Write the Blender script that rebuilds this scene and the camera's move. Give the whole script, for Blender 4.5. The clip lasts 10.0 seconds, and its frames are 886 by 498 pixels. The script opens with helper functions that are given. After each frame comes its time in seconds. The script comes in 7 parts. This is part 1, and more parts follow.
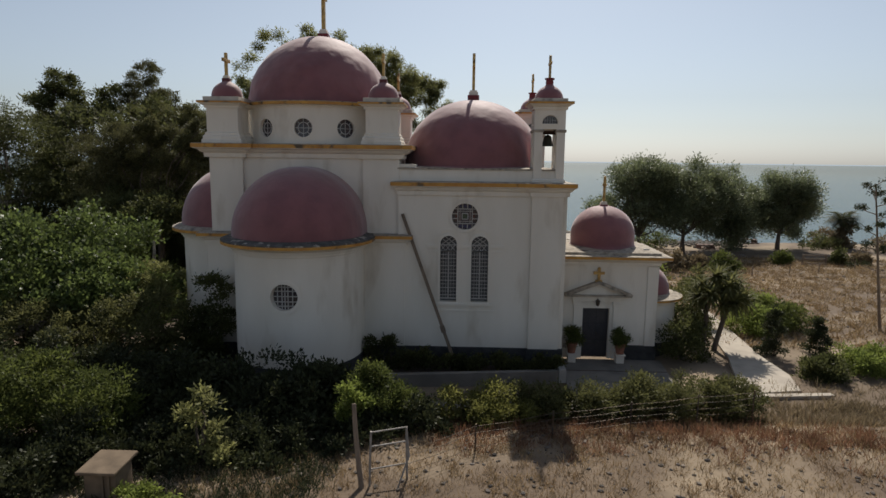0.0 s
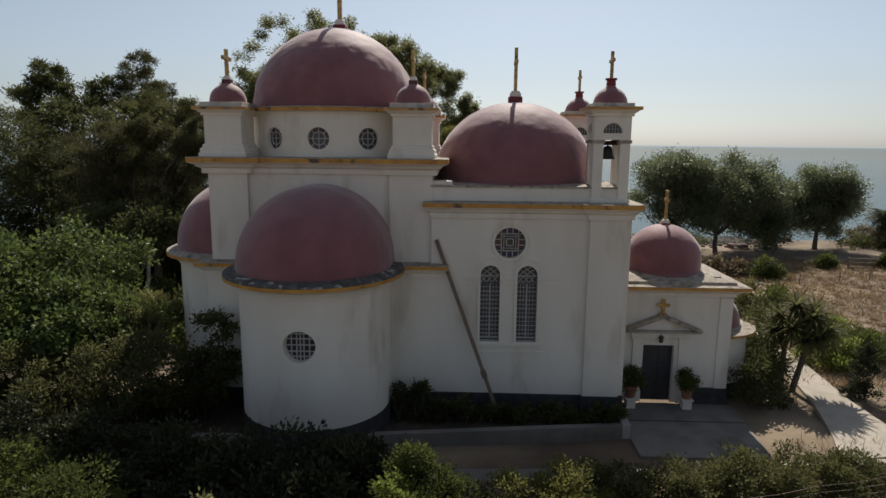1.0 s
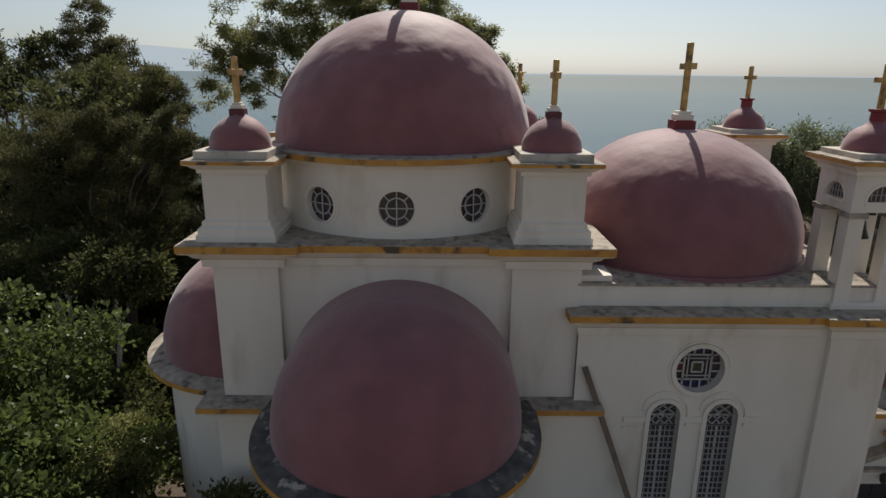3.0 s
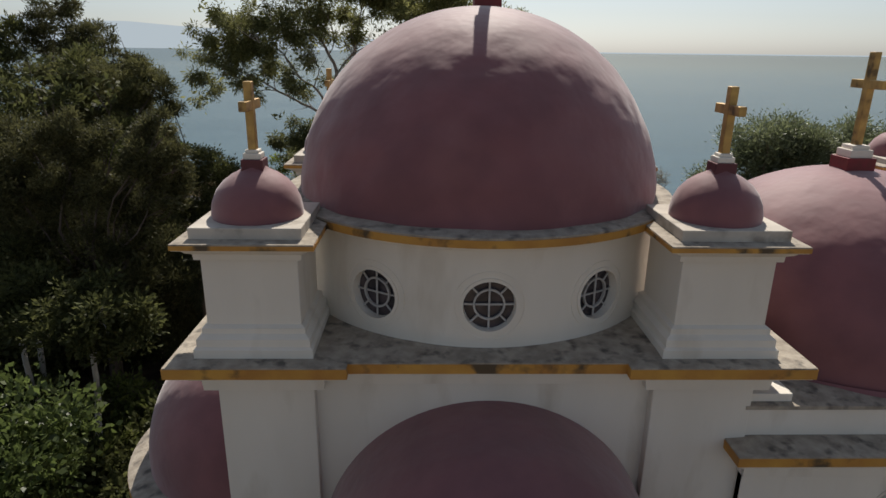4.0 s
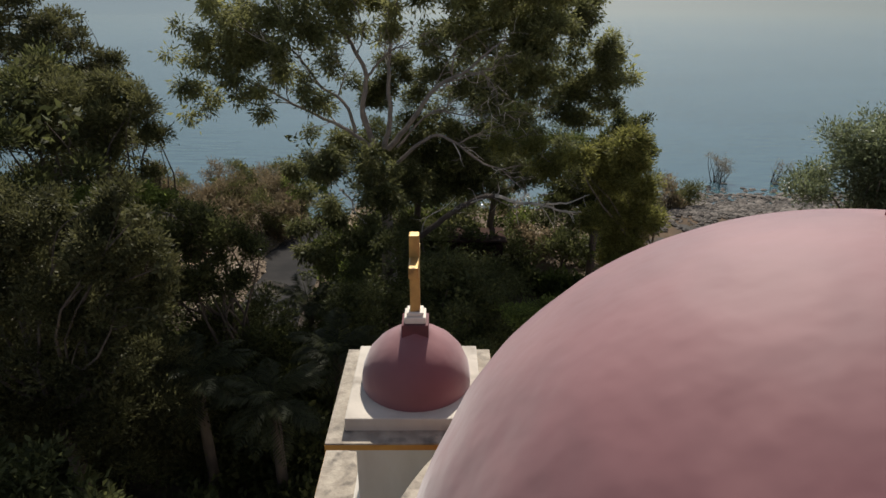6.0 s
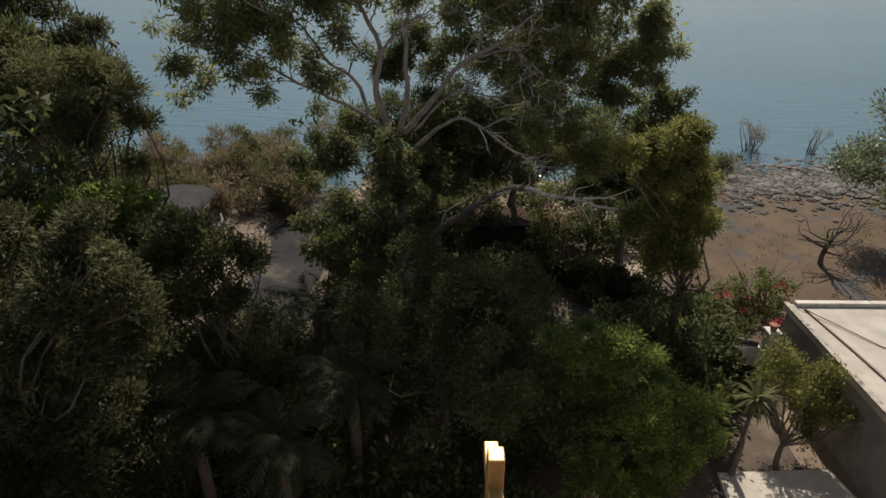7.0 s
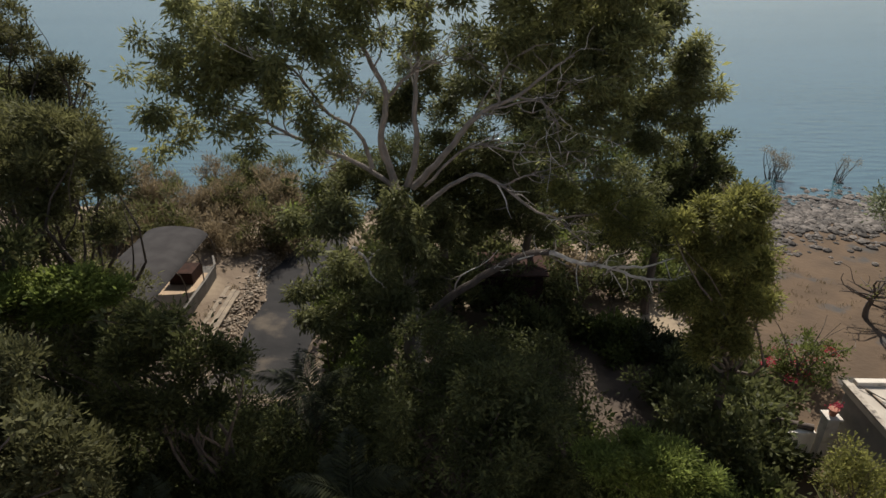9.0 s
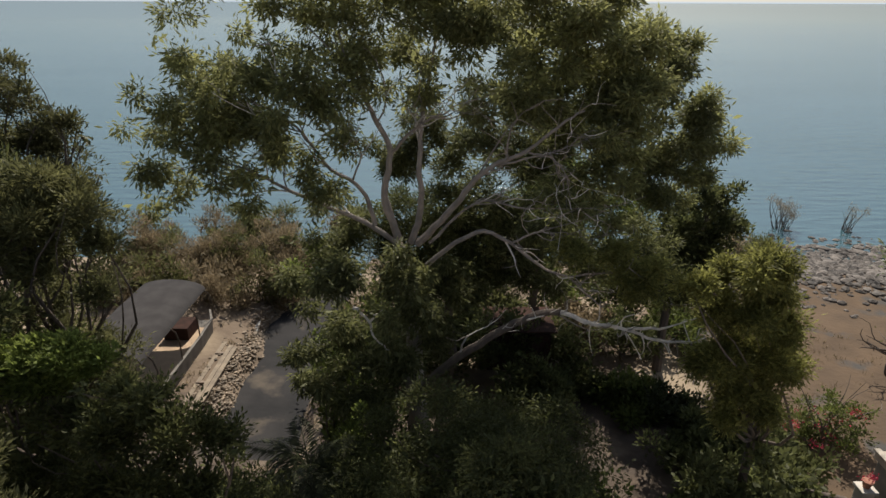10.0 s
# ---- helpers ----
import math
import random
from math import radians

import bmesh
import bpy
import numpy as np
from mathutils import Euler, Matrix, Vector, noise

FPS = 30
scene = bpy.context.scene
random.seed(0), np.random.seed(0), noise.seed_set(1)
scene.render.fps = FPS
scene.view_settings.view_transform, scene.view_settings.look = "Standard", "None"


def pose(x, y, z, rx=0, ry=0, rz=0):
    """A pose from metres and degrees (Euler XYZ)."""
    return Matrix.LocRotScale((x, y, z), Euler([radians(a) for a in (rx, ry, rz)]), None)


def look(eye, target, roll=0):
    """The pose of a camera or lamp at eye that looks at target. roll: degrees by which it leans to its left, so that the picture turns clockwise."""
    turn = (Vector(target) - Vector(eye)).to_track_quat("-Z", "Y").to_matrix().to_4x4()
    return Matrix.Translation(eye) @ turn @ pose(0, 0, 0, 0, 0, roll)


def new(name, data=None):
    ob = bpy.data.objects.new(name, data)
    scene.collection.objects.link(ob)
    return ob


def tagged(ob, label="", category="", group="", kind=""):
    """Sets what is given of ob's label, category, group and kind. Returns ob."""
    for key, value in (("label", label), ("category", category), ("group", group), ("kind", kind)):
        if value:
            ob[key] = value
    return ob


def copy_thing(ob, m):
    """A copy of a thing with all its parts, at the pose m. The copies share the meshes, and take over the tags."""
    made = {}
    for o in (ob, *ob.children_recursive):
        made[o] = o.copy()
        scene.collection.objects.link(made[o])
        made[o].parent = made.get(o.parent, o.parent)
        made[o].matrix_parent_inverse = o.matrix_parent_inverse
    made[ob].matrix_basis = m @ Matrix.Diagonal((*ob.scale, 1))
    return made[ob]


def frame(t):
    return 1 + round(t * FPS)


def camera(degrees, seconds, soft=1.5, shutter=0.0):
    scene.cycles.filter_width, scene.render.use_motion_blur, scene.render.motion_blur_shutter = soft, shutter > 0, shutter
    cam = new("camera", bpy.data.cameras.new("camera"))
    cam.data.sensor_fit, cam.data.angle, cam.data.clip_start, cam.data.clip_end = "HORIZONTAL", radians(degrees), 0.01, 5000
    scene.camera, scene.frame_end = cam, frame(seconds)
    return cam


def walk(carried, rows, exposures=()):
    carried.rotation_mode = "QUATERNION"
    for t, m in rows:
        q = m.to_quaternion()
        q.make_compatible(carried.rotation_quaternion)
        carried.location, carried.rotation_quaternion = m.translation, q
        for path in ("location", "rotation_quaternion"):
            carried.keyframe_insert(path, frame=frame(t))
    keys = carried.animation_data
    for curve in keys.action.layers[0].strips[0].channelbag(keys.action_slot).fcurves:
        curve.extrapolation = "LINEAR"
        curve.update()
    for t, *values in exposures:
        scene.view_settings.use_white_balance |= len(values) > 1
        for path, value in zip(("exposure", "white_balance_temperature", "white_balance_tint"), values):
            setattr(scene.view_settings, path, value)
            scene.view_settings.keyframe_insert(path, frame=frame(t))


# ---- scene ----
cam = camera(71.4, 10.0)
PATH = [
    (0, (0.803, 0.759, 8.724), (0.737, 2.737, 8.437), 0.7),
    (0.5, (0.311, 2.676, 9.104), (0.223, 4.652, 8.804), 0.4),
    (1, (-0.71, 4.754, 9.825), (-0.782, 6.724, 9.486), 0.5),
    (1.5, (-1.612, 6.796, 10.496), (-1.675, 8.758, 10.115), 0.6),
    (2, (-2.682, 9.08, 11.255), (-2.731, 11.033, 10.828), 0.5),
    (2.5, (-3.69, 11.234, 11.939), (-3.723, 13.177, 11.464), 0.7),
    (2.7, (-4.225, 12.209, 12.3), (-4.236, 14.142, 11.789), 0.7),
    (3.8, (-6.432, 17.304, 13.273), (-6.387, 19.21, 12.668), 0.5),
    (4, (-6.709, 18.192, 13.401), (-6.662, 20.094, 12.785), 0.7),
    (4.5, (-7.303, 20.336, 13.791), (-7.258, 22.225, 13.137), 0.9),
    (5, (-7.862, 22.59, 14.262), (-7.829, 24.465, 13.569), 0.2),
    (5.5, (-8.29, 24.539, 14.788), (-8.265, 26.402, 14.062), 0.0),
    (5.7, (-8.434, 25.26, 15.005), (-8.414, 27.121, 14.274), 0.0),
    (6.8, (-9.201, 29.113, 15.825), (-9.21, 30.911, 14.941), 0.4),
    (7, (-9.267, 29.581, 15.902), (-9.278, 31.368, 14.998), 0.3),
    (7.5, (-9.433, 30.651, 16.185), (-9.446, 32.407, 15.223), 0.3),
    (8, (-9.534, 31.577, 16.404), (-9.549, 33.315, 15.41), 0.4),
    (8.5, (-9.6, 32.318, 16.532), (-9.617, 34.072, 15.57), 0.5),
    (9, (-9.669, 33.04, 16.633), (-9.689, 34.835, 15.75), 0.3),
    (9.5, (-9.758, 33.573, 16.668), (-9.779, 35.401, 15.856), 0.3),
    (10, (-9.83, 34.037, 16.674), (-9.855, 35.891, 15.924), 0.2),
]
walk(cam, [(t, look(eye, target, roll)) for t, eye, target, roll in PATH], exposures=[(0, -0.1), (4, -0.06), (5.5, 0.04), (7.2, 0.12), (8.5, 0.2), (10, 0.36)])

# ---- light ----
SUN_FROM = Vector((1.43, 12.06, 12.3)).normalized()
world = bpy.data.worlds.new("world")
scene.world = world
world.use_nodes = True
wn, wl = world.node_tree.nodes, world.node_tree.links
sky = wn.new("ShaderNodeTexSky")
sky.sky_type = "NISHITA"
sky.sun_disc = False
sky.sun_elevation = math.asin(SUN_FROM.z)
sky.sun_rotation = math.atan2(SUN_FROM.x, SUN_FROM.y)
sky.air_density, sky.dust_density, sky.ozone_density = 1.0, 1.0, 1.5
wn["Background"].inputs["Strength"].default_value = 0.083
haze = wn.new("ShaderNodeHueSaturation")
haze.inputs["Saturation"].default_value = 0.5
tint = wn.new("ShaderNodeMix")
tint.data_type, tint.blend_type = "RGBA", "MULTIPLY"
tint.inputs[0].default_value, tint.inputs[7].default_value = 1.0, (0.93, 1.0, 1.08, 1)
wl.new(sky.outputs[0], haze.inputs["Color"])
wl.new(haze.outputs[0], tint.inputs[6])
wl.new(tint.outputs[2], wn["Background"].inputs["Color"])
sun = new("sun", bpy.data.lights.new("sun", "SUN"))
sun.data.energy, sun.data.angle, sun.data.color = 5.0, radians(0.6), (1.0, 0.94, 0.84)
sun.matrix_world = look(SUN_FROM * 60, (0, 0, 0))


# ---- materials ----
def mat(name, base, other=None, scale=3.0, rough=0.8, metal=0.0, bump=0.0, bump_scale=None, detail=6.0, lo=0.35, hi=0.65,
        spot=None, spot_scale=0.7, spot_lo=0.6, spot_hi=0.7, random_amount=0.0, spec=0.5, stretch=(1, 1, 1), transl=0.0, sheen=0.0):
    m = bpy.data.materials.new(name)
    m.use_nodes = True
    n, l = m.node_tree.nodes, m.node_tree.links
    b = n["Principled BSDF"]
    b.inputs["Roughness"].default_value = rough
    b.inputs["Metallic"].default_value = metal
    b.inputs["Specular IOR Level"].default_value = spec
    b.inputs["Sheen Weight"].default_value, b.inputs["Sheen Roughness"].default_value = sheen, 0.5
    co = n.new("ShaderNodeTexCoord")
    mp = n.new("ShaderNodeMapping")
    mp.inputs["Scale"].default_value = stretch
    geo = n.new("ShaderNodeNewGeometry")
    l.new(geo.outputs["Position"], mp.inputs["Vector"])

    def noise_tex(s, d=detail):
        t = n.new("ShaderNodeTexNoise")
        t.inputs["Scale"].default_value, t.inputs["Detail"].default_value = s, d
        l.new(mp.outputs[0], t.inputs["Vector"])
        return t.outputs["Fac"]

    def ramp(x, a, c):
        r = n.new("ShaderNodeMapRange")
        r.inputs["From Min"].default_value, r.inputs["From Max"].default_value = a, c
        l.new(x, r.inputs["Value"])
        return r.outputs[0]

    def mix(f, a, c):
        x = n.new("ShaderNodeMix")
        x.data_type = "RGBA"
        if f is not None:
            l.new(f, x.inputs["Factor"])
        for sock, v in ((x.inputs[6], a), (x.inputs[7], c)):
            if isinstance(v, tuple):
                sock.default_value = (*v, 1)
            else:
                l.new(v, sock)
        return x.outputs[2]

    col = mix(ramp(noise_tex(scale), lo, hi), base, other or base)
    if spot:
        col = mix(ramp(noise_tex(spot_scale, 5), spot_lo, spot_hi), col, spot)
    if random_amount:
        hs = n.new("ShaderNodeHueSaturation")
        mr = n.new("ShaderNodeMapRange")
        mr.inputs["To Min"].default_value, mr.inputs["To Max"].default_value = 1 - random_amount, 1 + random_amount
        l.new(geo.outputs["Random Per Island"], mr.inputs["Value"])
        l.new(mr.outputs[0], hs.inputs["Value"])
        l.new(col, hs.inputs["Color"])
        col = hs.outputs[0]
    l.new(col, b.inputs["Base Color"])
    if bump:
        bp = n.new("ShaderNodeBump")
        bp.inputs["Strength"].default_value, bp.inputs["Distance"].default_value = 1.0, bump
        l.new(noise_tex(bump_scale or scale * 3), bp.inputs["Height"])
        l.new(bp.outputs[0], b.inputs["Normal"])
    if transl:
        tr = n.new("ShaderNodeBsdfTranslucent")
        l.new(col, tr.inputs["Color"])
        ms = n.new("ShaderNodeMixShader")
        ms.inputs[0].default_value = transl
        l.new(b.outputs[0], ms.inputs[1])
        l.new(tr.outputs[0], ms.inputs[2])
        l.new(ms.outputs[0], n["Material Output"].inputs["Surface"])
    return m


PLASTER = mat("plaster", (0.8, 0.74, 0.65), (0.72, 0.66, 0.57), 0.7, 0.85, bump=0.006, bump_scale=5, spot=(0.5, 0.42, 0.32), spot_scale=1.3, spot_lo=0.56, spot_hi=0.85, stretch=(1, 1, 0.3))
ROOF = mat("dome_paint", (0.232, 0.082, 0.089), (0.185, 0.064, 0.071), 1.3, 0.68, bump=0.03, bump_scale=1.9, detail=2.5, spot=(0.255, 0.1, 0.103), spot_scale=0.8, spot_lo=0.5, spot_hi=0.75, spec=0.5, sheen=0.4)
STAINED = mat("weathered_plaster", (0.6, 0.54, 0.46), (0.46, 0.41, 0.35), 1.8, 0.9, bump=0.008, spot=(0.26, 0.22, 0.18), spot_scale=2.6, spot_lo=0.55, spot_hi=0.75)
OCHRE = mat("ochre_paint", (0.58, 0.3, 0.055), (0.44, 0.2, 0.04), 2.0, 0.6, bump=0.004, spot=(0.09, 0.06, 0.03), spot_scale=1.6, spot_lo=0.58, spot_hi=0.66)
LEDGE = mat("ledge_cement", (0.44, 0.38, 0.305), (0.29, 0.245, 0.195), 5.0, 0.92, bump=0.016, bump_scale=14, spot=(0.13, 0.112, 0.094), spot_scale=4.2, spot_lo=0.53, spot_hi=0.7)
LEDGE_DARK = mat("stained_cement", (0.13, 0.118, 0.104), (0.06, 0.056, 0.05), 4.0, 0.9, bump=0.015, spot=(0.42, 0.38, 0.32), spot_scale=3.4, spot_lo=0.57, spot_hi=0.66)
REDPAINT = mat("dark_red_paint", (0.2, 0.018, 0.025), (0.15, 0.02, 0.02), 6, 0.55, bump=0.003)
GOLD = mat("gilt", (0.56, 0.36, 0.12), (0.34, 0.21, 0.075), 5, 0.42, metal=0.5, bump=0.004, spot=(0.13, 0.085, 0.04), spot_scale=5, spot_lo=0.58, spot_hi=0.7)
MAROON = mat("dull_maroon_paint", (0.14, 0.04, 0.046), (0.1, 0.032, 0.036), 5, 0.75, bump=0.004)
PLINTH = mat("black_stone", (0.028, 0.028, 0.03), (0.05, 0.05, 0.05), 4, 0.8, bump=0.02)
GLASS = mat("dark_glass", (0.04, 0.036, 0.04), (0.09, 0.07, 0.075), 5, 0.15)
MESHED = mat("glass_behind_mesh", (0.1, 0.1, 0.105), (0.06, 0.06, 0.066), 6, 0.35)
BLUEPANE = mat("blue_glass", (0.03, 0.035, 0.11), (0.02, 0.025, 0.08), 6, 0.2)
GREENPANE = mat("green_glass", (0.06, 0.1, 0.05), (0.04, 0.07, 0.04), 6, 0.2)
REDPANE = mat("red_glass", (0.14, 0.045, 0.035), (0.09, 0.03, 0.025), 6, 0.2)
WHITE_BAR = mat("white_metal", (0.5, 0.48, 0.46), (0.38, 0.365, 0.35), 8, 0.5)
DOORMAT = mat("dark_door_paint", (0.03, 0.03, 0.035), (0.045, 0.04, 0.045), 6, 0.5, bump=0.003)
IRON = mat("iron", (0.07, 0.065, 0.06), (0.12, 0.08, 0.05), 9, 0.6, metal=0.6)
BRONZE = mat("bronze", (0.07, 0.055, 0.035), (0.05, 0.06, 0.045), 6, 0.45, metal=0.8)
CONCRETE = mat("concrete", (0.46, 0.43, 0.39), (0.36, 0.34, 0.31), 1.5, 0.92, bump=0.008, spot=(0.25, 0.23, 0.2), spot_scale=0.8, spot_lo=0.55, spot_hi=0.75)
DARK_PAVING = mat("dark_paving", (0.24, 0.215, 0.185), (0.17, 0.155, 0.135), 1.2, 0.92, bump=0.008, spot=(0.12, 0.105, 0.09), spot_scale=0.6, spot_lo=0.55, spot_hi=0.75)
PAVING = mat("paving", (0.47, 0.41, 0.335), (0.37, 0.32, 0.265), 1.2, 0.92, bump=0.006, spot=(0.32, 0.28, 0.225), spot_scale=0.9, spot_lo=0.55, spot_hi=0.8)
CANOPY = mat("grey_canvas", (0.045, 0.041, 0.04), (0.06, 0.055, 0.053), 1.5, 0.95, spec=0.05, bump=0.004)
WOOD = mat("weathered_wood", (0.24, 0.18, 0.13), (0.15, 0.11, 0.08), 5, 0.85, bump=0.006, stretch=(1, 1, 0.3))
BARK = mat("pale_bark", (0.42, 0.36, 0.3), (0.22, 0.18, 0.15), 2.5, 0.9, bump=0.015, stretch=(1, 1, 0.35))
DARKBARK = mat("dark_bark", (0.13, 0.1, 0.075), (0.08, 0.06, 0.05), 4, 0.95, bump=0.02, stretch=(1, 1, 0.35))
CLAY = mat("terracotta", (0.36, 0.15, 0.09), (0.28, 0.12, 0.08), 6, 0.85)
ROCK = mat("field_stone", (0.145, 0.122, 0.104), (0.075, 0.064, 0.056), 1.1, 0.95, bump=0.03, random_amount=0.4)
RUST = mat("rusty_wood", (0.16, 0.08, 0.06), (0.1, 0.06, 0.05), 4, 0.85, bump=0.006)
PETAL = mat("red_petal", (0.5, 0.03, 0.08), (0.4, 0.02, 0.05), 4, 0.6, transl=0.3)
GALVANISED = mat("dull_galvanised_steel", (0.34, 0.32, 0.3), (0.24, 0.215, 0.19), 7, 0.65, metal=0.3)
BOXSTONE = mat("brownish_cement", (0.2, 0.15, 0.105), (0.13, 0.098, 0.07), 2.5, 0.95, bump=0.01, spec=0.15)
# boards darkened: the tree shade over the shed is put into this colour
SHED = mat("dark_boards", (0.06, 0.034, 0.027), (0.04, 0.026, 0.022), 4, 1.0, bump=0.006, spec=0.05)
SOIL = mat("bed_soil", (0.1, 0.07, 0.05), (0.06, 0.045, 0.035), 2.5, 0.95, bump=0.03)


def leafmat(name, a, b, amount=0.4, transl=0.48, spec=0.22, rough=0.6):
    return mat(name, a, b, 0.9, rough, random_amount=amount, spec=spec, transl=transl)


LEAF_BRIGHT = leafmat("bright_leaf", (0.235, 0.275, 0.066), (0.145, 0.18, 0.046), transl=0.58)
LEAF_MULBERRY = leafmat("mulberry_leaf", (0.15, 0.19, 0.055), (0.075, 0.1, 0.032), transl=0.46, spec=0.45, rough=0.45)
LEAF_MID = leafmat("mid_leaf", (0.131, 0.15, 0.04), (0.082, 0.1, 0.028))
LEAF_DARK = leafmat("dark_leaf", (0.118, 0.124, 0.045), (0.07, 0.078, 0.03))
# leaf darkened so that hedge, ivy and weeds carry shade in their colour
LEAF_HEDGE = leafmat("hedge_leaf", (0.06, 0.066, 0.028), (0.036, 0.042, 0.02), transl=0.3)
LEAF_OLIVE = leafmat("olive_leaf", (0.152, 0.15, 0.056), (0.098, 0.1, 0.04))
LEAF_GUM = leafmat("gum_leaf", (0.265, 0.262, 0.1), (0.165, 0.168, 0.07), transl=0.58)
LEAF_SHORE = leafmat("shore_leaf", (0.2, 0.224, 0.115), (0.12, 0.138, 0.072), transl=0.52, spec=0.55, rough=0.42)
LEAF_YELLOW = leafmat("yellow_leaf", (0.238, 0.232, 0.066), (0.15, 0.15, 0.046), transl=0.55)
LEAF_CASUARINA = leafmat("casuarina_leaf", (0.158, 0.154, 0.062), (0.1, 0.1, 0.042), transl=0.48)
LEAF_PINE = leafmat("needle", (0.122, 0.118, 0.05), (0.07, 0.07, 0.031), transl=0.44)
LEAF_DRY = leafmat("dry_twig", (0.25, 0.19, 0.115), (0.16, 0.125, 0.075))
LEAF_PALM = leafmat("palm_leaf", (0.067, 0.072, 0.033), (0.043, 0.048, 0.023))
STRAW = leafmat("straw", (0.36, 0.26, 0.14), (0.24, 0.16, 0.085), transl=0.3)


# ---- building helpers ----
def part(name, data, material, parent=None, label="", smooth=False, weld=False):
    """Links a bmesh, or (verts, faces), given in world places, as one mesh under parent."""
    me = bpy.data.meshes.new(name)
    if isinstance(data, tuple):
        me.from_pydata([tuple(v) for v in data[0]], [], data[1])
        if weld:
            bm = bmesh.new()
            bm.from_mesh(me)
            bmesh.ops.remove_doubles(bm, verts=bm.verts[:], dist=0.0004)
            bm.to_mesh(me)
            bm.free()
    else:
        data.to_mesh(me)
        data.free()
    me.materials.append(material)
    if smooth:
        me.polygons.foreach_set("use_smooth", [True] * len(me.polygons))
        me.set_sharp_from_angle(angle=radians(38))
    ob = new(name, me)
    if parent:
        ob.parent = parent
        ob.matrix_parent_inverse = world_of(parent).inverted()
    if label:
        ob["label"] = label
    return ob


def world_of(ob):
    m = ob.matrix_basis
    return m if ob.parent is None else world_of(ob.parent) @ ob.matrix_parent_inverse @ m


def thing(name, place, label, category, group="", kind=""):
    ob = new(name)
    ob.matrix_basis = Matrix.Translation(place)
    return tagged(ob, label, category, group, kind)


def box(x0, x1, y0, y1, z0, z1, bevel=0.0, bm=None):
    own = bmesh.new()
    m = Matrix.Translation(((x0 + x1) / 2, (y0 + y1) / 2, (z0 + z1) / 2)) @ Matrix.Diagonal((x1 - x0, y1 - y0, z1 - z0, 1))
    bmesh.ops.create_cube(own, size=1, matrix=m)
    if bevel:
        bmesh.ops.bevel(own, geom=own.edges[:], offset=bevel, segments=2, affect="EDGES", profile=0.6)
    if bm is None:
        return own
    return join(bm, own)


def join(bm, other):
    me = bpy.data.meshes.new("tmp")
    other.to_mesh(me)
    other.free()
    bm.from_mesh(me)
    bpy.data.meshes.remove(me)
    return bm


def moved(bm, m):
    bm.transform(m)
    return bm


def lathe(profile, cx=0, cy=0, n=64, sx=1.0, sy=1.0, wobble=0.0, seed=0):
    """A solid of revolution; profile: (radius, z) from below to the top."""
    vs, fs = [], []
    for r, z in profile:
        for i in range(n):
            a = 2 * math.pi * i / n
            k = 1.0
            if wobble:
                q = Vector((math.cos(a) * r, math.sin(a) * r, z + seed * 7.1))
                k += wobble * (noise.noise(q * 1.1) + 0.55 * noise.noise(q * 2.7))
            vs.append((cx + math.cos(a) * r * sx * k, cy + math.sin(a) * r * sy * k, z))
    for j in range(len(profile) - 1):
        for i in range(n):
            k = (i + 1) % n
            fs.append((j * n + i, j * n + k, (j + 1) * n + k, (j + 1) * n + i))
    fs.append(tuple(range(n - 1, -1, -1)))
    t = (len(profile) - 1) * n
    fs.append(tuple(t + i for i in range(n)))
    return vs, fs


def dome_profile(r, z, h, stilt=0.0, top=0.06, n=18, flare=0.0):
    out = []
    if flare:
        out += [(r + flare, z), (r + flare * 0.35, z + flare * 0.6)]
    if stilt:
        out.append((r, z + 0.001))
    for i in range(n + 1):
        a = math.pi / 2 * i / n
        out.append((max(r * math.cos(a), top), z + stilt + (h - stilt) * math.sin(a)))
    return out


def stadium(profile, cx, cy, back, n=40, m=None):
    """An apse: the half circle of each (radius, z) about (cx, cy), open to -y, carried straight back by `back`. Closed above."""
    vs, fs = [], []
    k = n + 3
    for r, z in profile:
        vs.append((cx - r, cy + back, z))
        for i in range(n + 1):
            a = math.pi + math.pi * i / n
            vs.append((cx + r * math.cos(a), cy + r * math.sin(a), z))
        vs.append((cx + r, cy + back, z))
    for j in range(len(profile) - 1):
        for i in range(k - 1):
            fs.append((j * k + i, j * k + i + 1, (j + 1) * k + i + 1, (j + 1) * k + i))
        fs.append((j * k + k - 1, j * k, (j + 1) * k, (j + 1) * k + k - 1))
    fs.append(tuple(range(k - 1, -1, -1)))
    fs.append(tuple((len(profile) - 1) * k + i for i in range(k)))
    if m is not None:
        vs = [tuple(m @ Vector(v)) for v in vs]
    return vs, fs


def rect_rings(x0, x1, y0, y1, profile):
    """A moulding: rectangles x0..x1, y0..y1 grown by each (out, z), closed below and above."""
    vs, fs = [], []
    for o, z in profile:
        vs += [(x0 - o, y0 - o, z), (x1 + o, y0 - o, z), (x1 + o, y1 + o, z), (x0 - o, y1 + o, z)]
    for j in range(len(profile) - 1):
        for i in range(4):
            k = (i + 1) % 4
            fs.append((j * 4 + i, j * 4 + k, j * 4 + 4 + k, j * 4 + 4 + i))
    t = 4 * (len(profile) - 1)
    return vs, fs + [(3, 2, 1, 0), (t, t + 1, t + 2, t + 3)]


